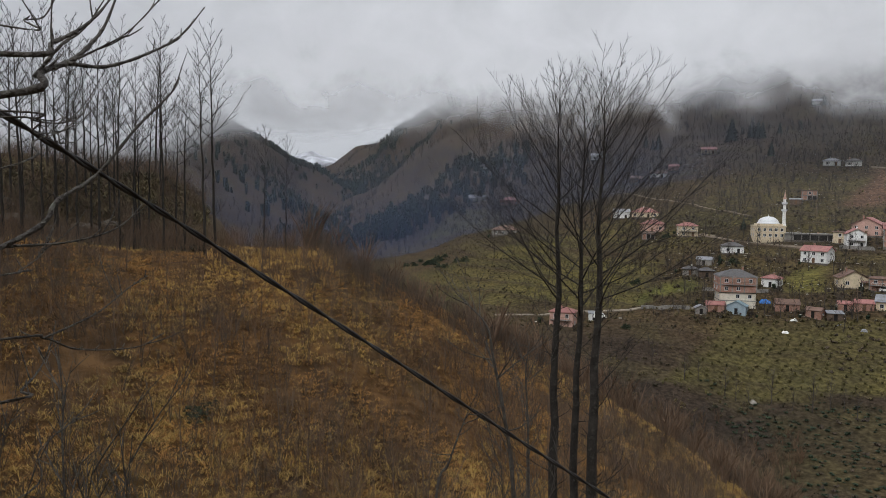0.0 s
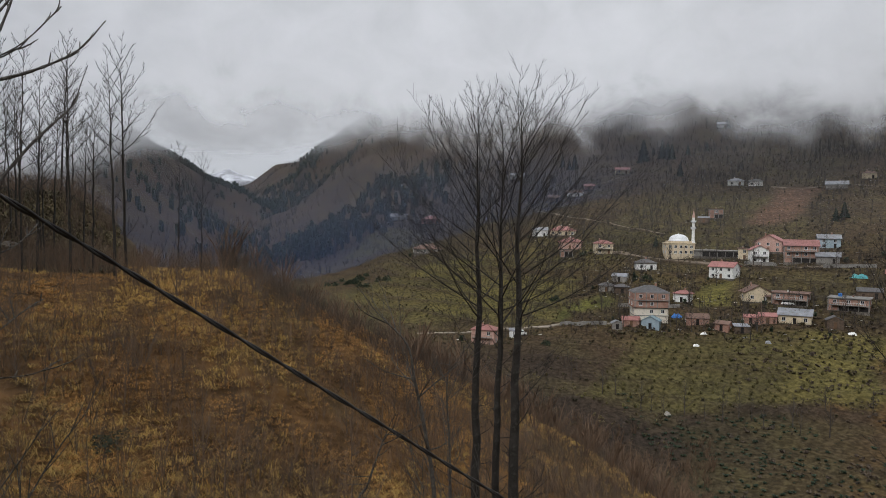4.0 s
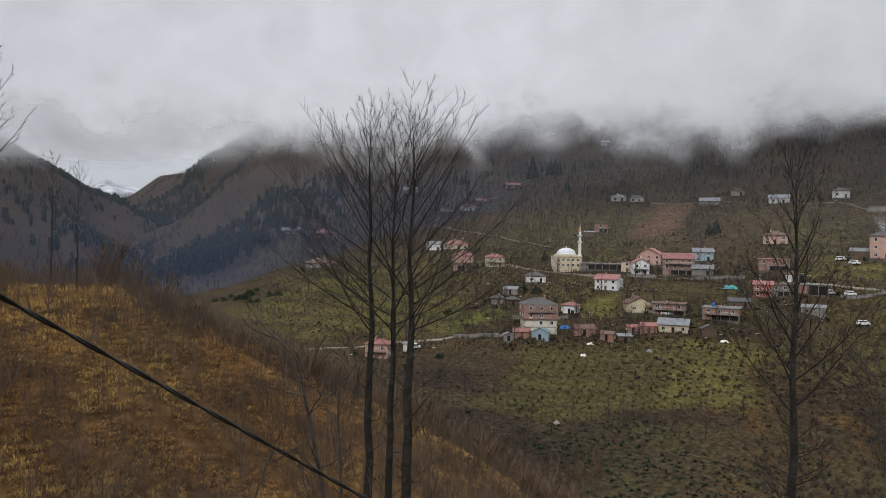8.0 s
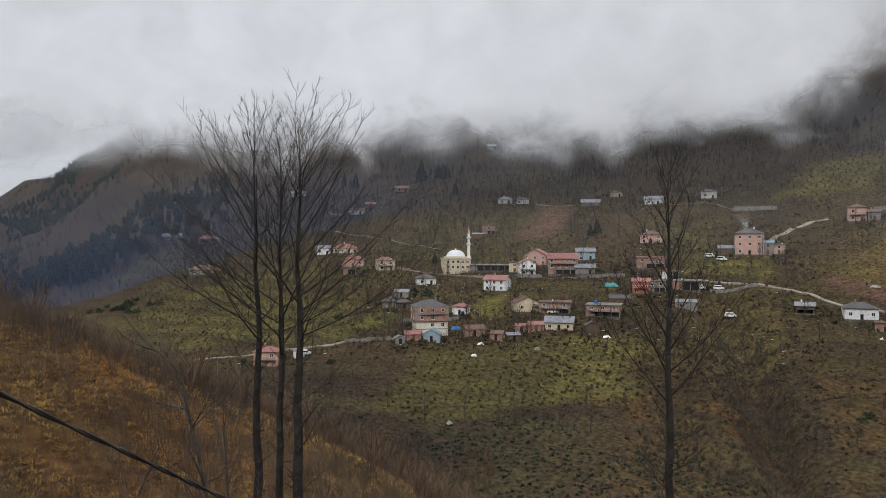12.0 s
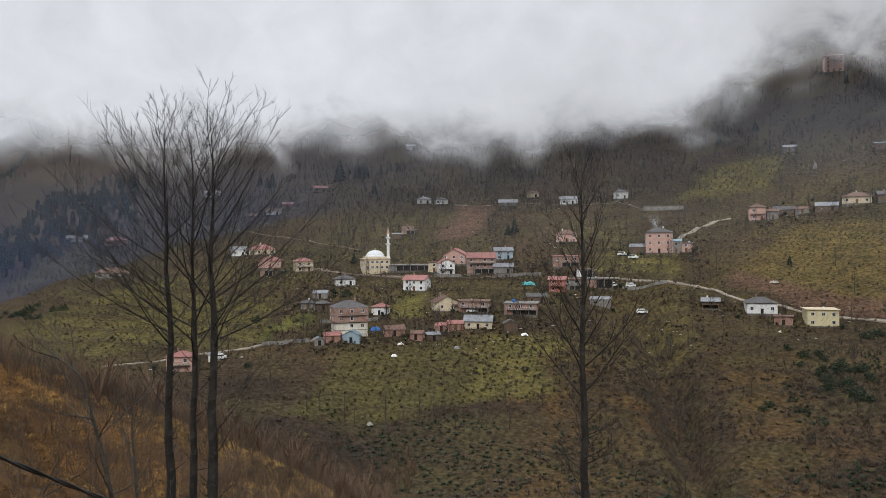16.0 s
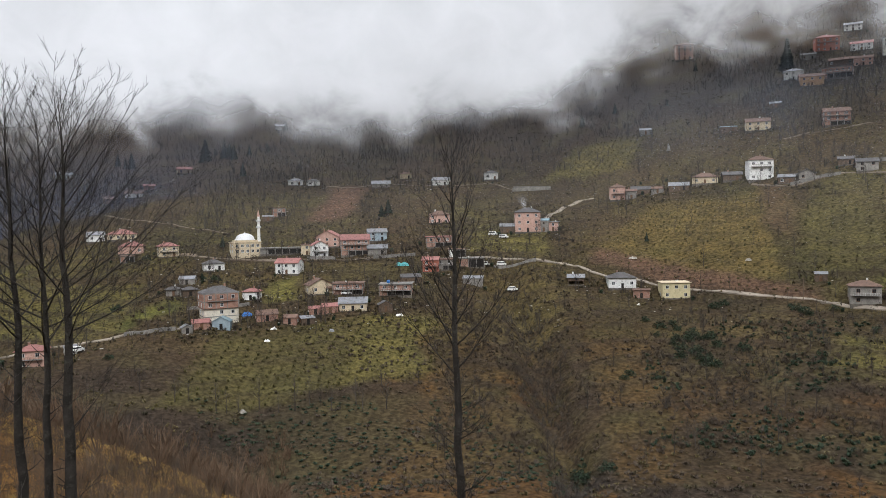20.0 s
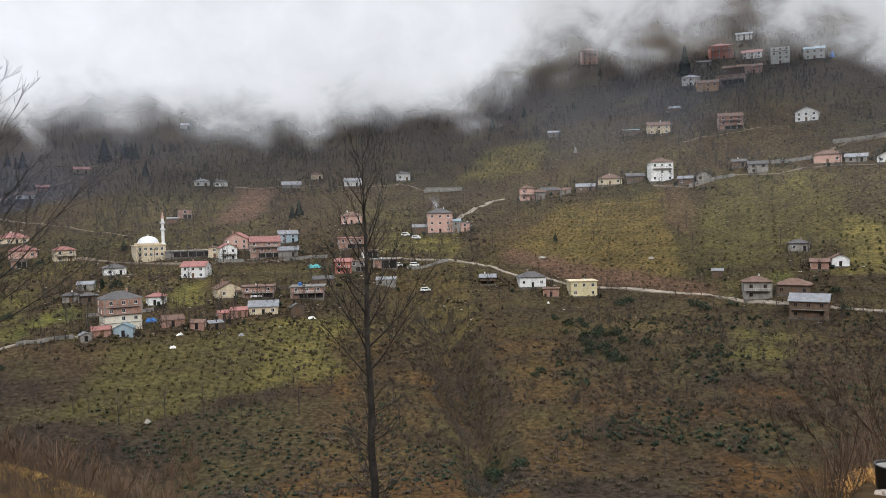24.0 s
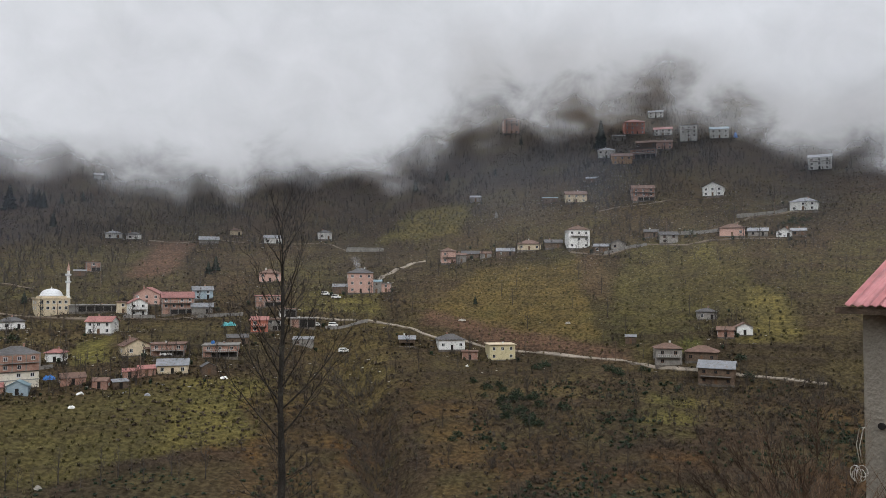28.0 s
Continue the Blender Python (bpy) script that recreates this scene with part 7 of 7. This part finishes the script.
    for r, root, guide in boughs:
        s = Shape()
        pts = [sight(*g) for g in guide]
        if root:
            pts = [sight(root[0], root[1], 3.15)] + pts
        line = curve_through(pts, 7)
        n = len(line) - 1
        s.tube(line, [max(0.62 * r * (1.25 - 0.95 * i / n), 0.0025) * (1 + 0.18 * math.sin(i * 2.3)) for i in range(n + 1)], 7)
        # spurs and buds along it
        for k in range(7):
            i = rng.randrange(n // 3, n)
            g = (line[min(i + 1, n)] - line[i]).normalized()
            d = g + Vector((rng.uniform(-1, 1), rng.uniform(-1, 1), rng.uniform(-0.3, 1))) * 0.9
            L = rng.uniform(0.02, 0.06) if k < 5 else rng.uniform(0.08, 0.22)
            q = bent(line[i], d, L, 3, rng, 0.15, 0.15)
            s.tube(q, [max(r * 0.2, 0.0028), max(r * 0.18, 0.0025), 0.0022, 0.0012], 4)
        part("bough", s, NEAR_BARK, t, "", True)


overhanging_tree()


# brambly shrub below the cable, with a few withered leaves
def shrub(name, at, height, stems, wide, material, label, seed, leaves=0, thick=0.011, rise=0.05):
    rng = random.Random(seed)
    t = thing(name, Matrix.Translation(at), label, "shrub")
    leaf = Shape()
    for k in range(stems):
        s = Shape()
        g = 6.28 * k / stems + rng.uniform(-0.4, 0.4)
        lean = rng.uniform(0.15, 1.0) * wide
        L = height * rng.uniform(0.65, 1.1)
        p = bent((math.cos(g) * 0.12, math.sin(g) * 0.12, -0.25), (math.cos(g) * lean, math.sin(g) * lean, 1), L, 8, rng, 0.07, rise)
        r = thick * rng.uniform(0.7, 1.3)
        s.tube(p, [r * (1 - 0.85 * i / 8) for i in range(9)], 5)
        for j in range(11):
            q, e = along(p, 0.25 + 0.73 * (j + rng.random() * 0.5) / 11)
            v = Vector((rng.uniform(-1, 1), rng.uniform(-1, 1), rng.uniform(-0.2, 0.8))).normalized()
            tl = L * rng.uniform(0.1, 0.28)
            b = bent(q, e + v * 0.8, tl, 4, rng, 0.14, rise)
            s.tube(b, [r * 0.42, r * 0.36, r * 0.28, r * 0.2, r * 0.1], 3)
            for m in range(4):
                q2, e2 = along(b, 0.2 + 0.2 * m)
                v = Vector((rng.uniform(-1, 1), rng.uniform(-1, 1), rng.uniform(-0.2, 0.8))).normalized()
                s.tube(bent(q2, e2 + v * 0.8, tl * 0.4, 2, rng, 0.15, rise), [r * 0.24, r * 0.18, r * 0.08], 3)
            for m in range(leaves):
                q2, e2 = along(b, rng.random())
                a, c = Vector((rng.uniform(-1, 1), rng.uniform(-1, 1), rng.uniform(-1, 1))).normalized() * 0.02, Vector((rng.uniform(-1, 1), rng.uniform(-1, 1), rng.uniform(-1, 1))).normalized() * 0.012
                q2 = q2 + a
                leaf.quad(q2 - a, q2 + c, q2 + a, q2 - c)
        part("stem", s, material, t)
    if leaves:
        tagged(part("leaf_litter", leaf, LICHEN, t, "pale withered leaves"), kind="stuff")
    return t


shrub("bramble", spot(-22.6, 6.7), 2.6, 7, 0.45, PALE_BARK, "bramble shrub with withered pale leaves under the cable", 3, 3, 0.01)
shrub("bramble", spot(-18.5, 6.2), 2.1, 8, 0.6, PALE_BARK, "bramble shrub with withered pale leaves under the cable", 4, 3, 0.009)
shrub("bramble", spot(-26.5, 7.0), 2.0, 7, 0.6, PALE_BARK, "bramble shrub with withered pale leaves under the cable", 8, 3, 0.009)
def leaning_stem(name, label, guide, r0, seed, twigs):
    """A single crooked stem through a few points, with twigs."""
    rng = random.Random(seed)
    t = thing(name, Matrix.Identity(4), label, "sapling")
    line = curve_through(guide, 6)
    n = len(line) - 1
    s = Shape()
    s.tube(line, [r0 * (1 - 0.8 * i / n) * (1 + 0.12 * math.sin(i * 1.9)) for i in range(n + 1)], 7)
    part("stem", s, NEAR_BARK, t, "", True)
    for k in range(twigs):
        i = rng.randrange(n // 4, n)
        L = rng.uniform(0.25, 1.0) * r0 * 40
        s = Shape()
        b = bent(line[i], Vector((rng.uniform(-1, 1), rng.uniform(-1, 1), rng.uniform(0, 1))), L, 4, rng, 0.2, 0.1)
        q = r0 * 0.3
        s.tube(b, [q, q * 0.8, q * 0.6, q * 0.4, q * 0.2], 4)
        for m in range(3):
            w, e = along(b, 0.3 + 0.2 * m)
            s.tube(bent(w, e + Vector((rng.uniform(-1, 1), rng.uniform(-1, 1), rng.uniform(-0.2, 1))) * 0.7, L * 0.4, 2, rng, 0.2, 0.1), [q * 0.4, q * 0.3, q * 0.12], 3)
        part("twig", s, NEAR_BARK, t)


leaning_stem("crooked_sapling", "crooked dark leafless sapling leaning over the slope", [spot(-17.3, 15, -0.4), sight(-17.6, -21, 15), sight(-18.3, -16.5, 15), sight(-19.3, -12, 15), sight(-19.9, -9.4, 15), sight(-21.7, -7.5, 15.2)], 0.055, 5, 16)
leaning_stem("crooked_sapling", "short dark forked stem rising beside the cable", [spot(-24.2, 6.3, -0.3), sight(-23.6, -23, 6.35), sight(-22.6, -19.5, 6.4), sight(-21.6, -16.8, 6.4), sight(-21.0, -15.4, 6.4)], 0.016, 8, 10)
leaning_stem("crooked_sapling", "thin upright leafless sapling on the slope", [spot(-16.6, 15.5, -0.4), sight(-16.5, -18, 15.5), sight(-16.8, -13, 15.5), sight(-16.6, -10.5, 15.5)], 0.035, 12, 14)
shrub("bent_sapling", spot(-17.6, 17.0), 5.2, 3, 0.25, NEAR_BARK, "crooked leafless sapling on the slope", 6, 0, 0.03)
shrub("bent_sapling", spot(-19.5, 19.0), 5.6, 2, 0.22, NEAR_BARK, "crooked leafless sapling on the slope", 9, 0, 0.034)
shrub("bent_sapling", spot(-50.3, 8.2), 4.6, 4, 0.45, NEAR_BARK, "leafless sapling beside the lookout", 16, 0, 0.022)
shrub("bent_sapling", spot(-53.0, 9.5), 5.0, 4, 0.5, NEAR_BARK, "leafless sapling beside the lookout", 18, 0, 0.022)
for k, (b, d, h) in enumerate(((50.5, 8.6, 2.7), (47.8, 9.5, 2.6), (53.5, 9.6, 3.0), (45.2, 10.5, 2.7), (55.4, 10.8, 3.1), (50, 11.5, 3.0), (42.5, 12, 2.8), (46.5, 13, 3.0), (53, 13, 3.4), (39.5, 13, 2.6), (57.2, 9.3, 2.4), (36, 14, 2.6), (49, 15.5, 3.2))):
    shrub("hazel_shrub", spot(b, d), h * 0.6, 6, 0.8, PALE_BARK if k % 3 else SHOOT_BARK, "many-stemmed leafless hazel shrub on the bank", 30 + k, 0, 0.0048, 0.03)


def hazel(bearing, distance, seed, stems):
    """Long shoots from one stool, each through a few points (bearing, rise)."""
    r = random.Random(seed)
    t = thing("hazel_shrub", Matrix.Identity(4), "tall leafless hazel with long reddish-brown shoots", "shrub")
    for guide in stems:
        line = curve_through([spot(bearing + r.uniform(-1, 1), distance, -0.2)] + [sight(b, e, distance) for b, e in guide], 6)
        n = len(line) - 1
        s = Shape()
        q = r.uniform(0.007, 0.011)
        s.tube(line, [q * (1 - 0.78 * i / n) for i in range(n + 1)], 6)
        for k in range(16):
            i = r.randrange(n // 4, n)
            b = bent(line[i], (line[min(i + 1, n)] - line[i]).normalized() + Vector((r.uniform(-1, 1), r.uniform(-1, 1), r.uniform(-0.2, 0.9))) * 0.8, r.uniform(0.15, 0.55), 4, r, 0.13, 0.06)
            s.tube(b, [q * 0.4, q * 0.36, q * 0.3, q * 0.22, q * 0.12], 3)
            for m in range(3):
                w, e = along(b, 0.3 + 0.2 * m)
                s.tube(bent(w, e + Vector((r.uniform(-1, 1), r.uniform(-1, 1), r.uniform(-0.2, 0.8))) * 0.7, 0.14, 2, r, 0.15, 0.05), [q * 0.22, q * 0.17, q * 0.1], 3)
        part("stem", s, SHOOT_BARK, t, "", True)


hazel(53.0, 9.0, 3, (((52.3, -15.8), (51.8, -14.4), (51.3, -12.6), (51.2, -11.3)), ((52.7, -14.4), (52.4, -13.0), (52.2, -12.2)), ((53.1, -16.0), (53.5, -14.1), (54.1, -12.3), (54.2, -10.3), (54.2, -8.4)), ((53.2, -15.2), (53.3, -13.5), (53.4, -11.9)), ((52.3, -16.0), (51.0, -14.3), (49.9, -12.9), (48.9, -12.2)), ((54.5, -15.8), (54.9, -12.2), (54.4, -11.1), (54.2, -10.4))))
hazel(49.2, 9.6, 5, (((49.5, -16.5), (48.2, -14.3), (47.4, -13.0), (46.4, -10.9)), ((51.1, -16.0), (49.9, -15.0), (48.4, -14.2), (47.7, -13.4)), ((46.2, -16.8), (45.5, -15.5), (45.0, -13.8)), ((48.6, -16.6), (47.4, -15.0), (46.7, -14.4), (45.9, -14.0)), ((50.5, -14.5), (49.6, -13.3), (49.1, -12.5))))


# grey shed with a red sheet roof beside the lookout
def yard_shed():
    corner = sight(57.0, 0, 14.0)
    base = -4.1
    h = sight(57.0, -1.25, 14.0).z - base
    t = thing("yard_shed", Matrix.Translation((corner.x, corner.y, base)) @ pose(0, 0, 0, 0, 0, -85), "grey rendered shed with a faded red corrugated roof", "shed")
    s = Shape()
    W, D = 6.5, 5.0
    s.box(0, W, 0, D, -1.2, h)
    part("wall", s, RENDER_GREY, t, "damp grey rendered wall")
    s = Shape()
    # corrugated sheets: real waves
    n, rise, o = 190, 0.56, 0.1
    for i in range(n):
        x0, x1 = -o + (W + 2 * o) * i / n, -o + (W + 2 * o) * (i + 1) / n
        z0, z1 = 0.016 * math.cos(i * 1.571), 0.016 * math.cos((i + 1) * 1.571)
        for y0, y1, e0, e1 in ((-0.35, D / 2, h - 0.35 * rise + 0.12, h + D / 2 * rise + 0.12), (D + 0.35, D / 2, h - 0.35 * rise + 0.12, h + D / 2 * rise + 0.12)):
            s.quad((x0, y0, e0 + z0), (x1, y0, e0 + z1), (x1, y1, e1 + z1), (x0, y1, e1 + z0))
            s.quad((x1, y0, e0 + z1 - 0.012), (x0, y0, e0 + z0 - 0.012), (x0, y1, e1 + z0 - 0.012), (x1, y1, e1 + z1 - 0.012))
    part("roof", s, SHEET_PINK, t, "faded red corrugated roof sheets")
    s = Shape()
    s.box(-0.28, W + 0.28, -0.31, -0.25, h - 0.22, h - 0.11)
    part("fascia", s, TIMBER, t)
    # a near-black disc on the wall gives the pipe hole's inner shade
    s = Shape()
    s.tube([(0.28, -0.045, 1.8), (0.28, 0.05, 1.8)], [0.055, 0.055], 12)
    part("pipe_hole", s, NEAR_BLACK, t, "near-black disc for the shade inside a pipe hole")
    # a coil of pale rope hung at the corner
    r = Shape()
    rng = random.Random(4)
    for k in range(5):
        cx, cz, a, b = -0.06 + rng.uniform(-0.05, 0.05), 1.0 + rng.uniform(-0.05, 0.05), rng.uniform(0.05, 0.095), rng.uniform(0.08, 0.14)
        r.tube([(cx + a * math.cos(g / 14 * 6.28), -0.12 + 0.02 * k, cz + b * math.sin(g / 14 * 6.28)) for g in range(15)], [0.008] * 15, 5)
    r.tube([(-0.05, -0.08, 1.17), (-0.1, -0.08, 1.45), (-0.06, -0.05, 1.72), (0.02, -0.03, 1.74)], [0.008] * 4, 5)
    r.tube([(-0.02, -0.06, 1.17), (-0.05, -0.08, 1.42), (0.0, -0.05, 1.72), (0.03, -0.03, 1.75)], [0.008] * 4, 5)
    part("rope_coil", r, ROPE, t, "pale rope coil hung on the corner", True)


yard_shed()


def bucket(bearing, distance):
    at = spot(bearing, distance, 0.06)
    t = thing("bucket", Matrix.Translation(at), "black plastic bucket standing on sandy rubble", "bucket")
    s = Shape()
    s.lathe([(0.1, 0.0), (0.105, 0.01), (0.125, 0.25), (0.132, 0.25), (0.132, 0.265), (0.118, 0.265), (0.115, 0.25), (0.1, 0.06)], 28)
    part("body", s, BLACK_PLASTIC, t, "", True)
    s = Shape()
    s.lathe([(0.117, 0.245), (0.06, 0.25), (0.001, 0.252)], 24)
    part("filling", s, CONCRETE, t, "grey set mortar")


bucket(53.3, 7.6)


def rubble(bearing, distance, size, seed, material=SAND):
    rng = random.Random(seed)
    at = spot(bearing, distance)
    bm = bmesh.new()
    bmesh.ops.create_icosphere(bm, subdivisions=3, radius=size)
    for v in bm.verts:
        n = noise.noise(v.co * 2.1 / size + Vector((seed, 0, 0))) * 0.3 + noise.noise(v.co * 6 / size) * 0.12
        v.co *= 1 + n
        v.co.z *= 0.4
    me = bpy.data.meshes.new("rubble_heap")
    bm.to_mesh(me)
    bm.free()
    me.materials.append(material)
    ob = new("rubble_heap", me)
    ob.matrix_basis = Matrix.Translation(at)
    return tagged(ob, "heap of sandy rubble at the edge of the yard", "rubble")


for k, (b, d, size) in enumerate(((53.9, 7.3, 0.2), (55.2, 7.2, 0.26), (56.6, 7.4, 0.3))):
    rubble(b, d, size, k + 2)

STONE = surface("weathered_grey_rock", (0.15, 0.135, 0.115), (0.08, 0.072, 0.06), 1.2, 0.95, 8, 0.7, 0.1, stain=(0.09, 0.095, 0.06))
for k, (b, d, size) in enumerate(((-53.2, 62, 2.0), (-51, 61, 1.6), (-49.2, 62, 1.8), (-52.2, 60, 1.3), (-47.6, 63, 1.4), (-54.6, 64, 2.4), (-50.1, 60, 1.0), (-46.2, 62, 1.2))):
    tagged(rubble(b, d, size * 0.6, 40 + k, STONE), "weathered grey rock in the wooded bank", "rock")
bush(-41.9, 33.5, 0.75, 0.8)
bush(-40.9, 34.2, 0.5, 0.7)


def yard_clutter():
    """Yellow boards and pale lumps at the foot of the shed."""
    for k, (b, d, z) in enumerate(((56.2, 13.2, 0.05), (57.6, 12.6, 0.12))):
        s = Shape()
        s.box(-0.7, 0.7, -0.05, 0.05, 0, 0.09)
        ob = new("board", s.mesh("board", YELLOW_PAINT))
        ob.matrix_basis = Matrix.Translation(spot(b, d, z)) @ pose(0, 0, 0, 0, -6, 15 - 25 * k)
        tagged(ob, "yellow painted board lying by the shed", "board", "yellow boards")
    for k, (b, d) in enumerate(((55.6, 12.8), (56.0, 12.5), (55.8, 12.2))):
        tagged(rubble(b, d, 0.09, 60 + k, WHITE), "pale lump of plaster by the shed", "plaster lump")


yard_clutter()
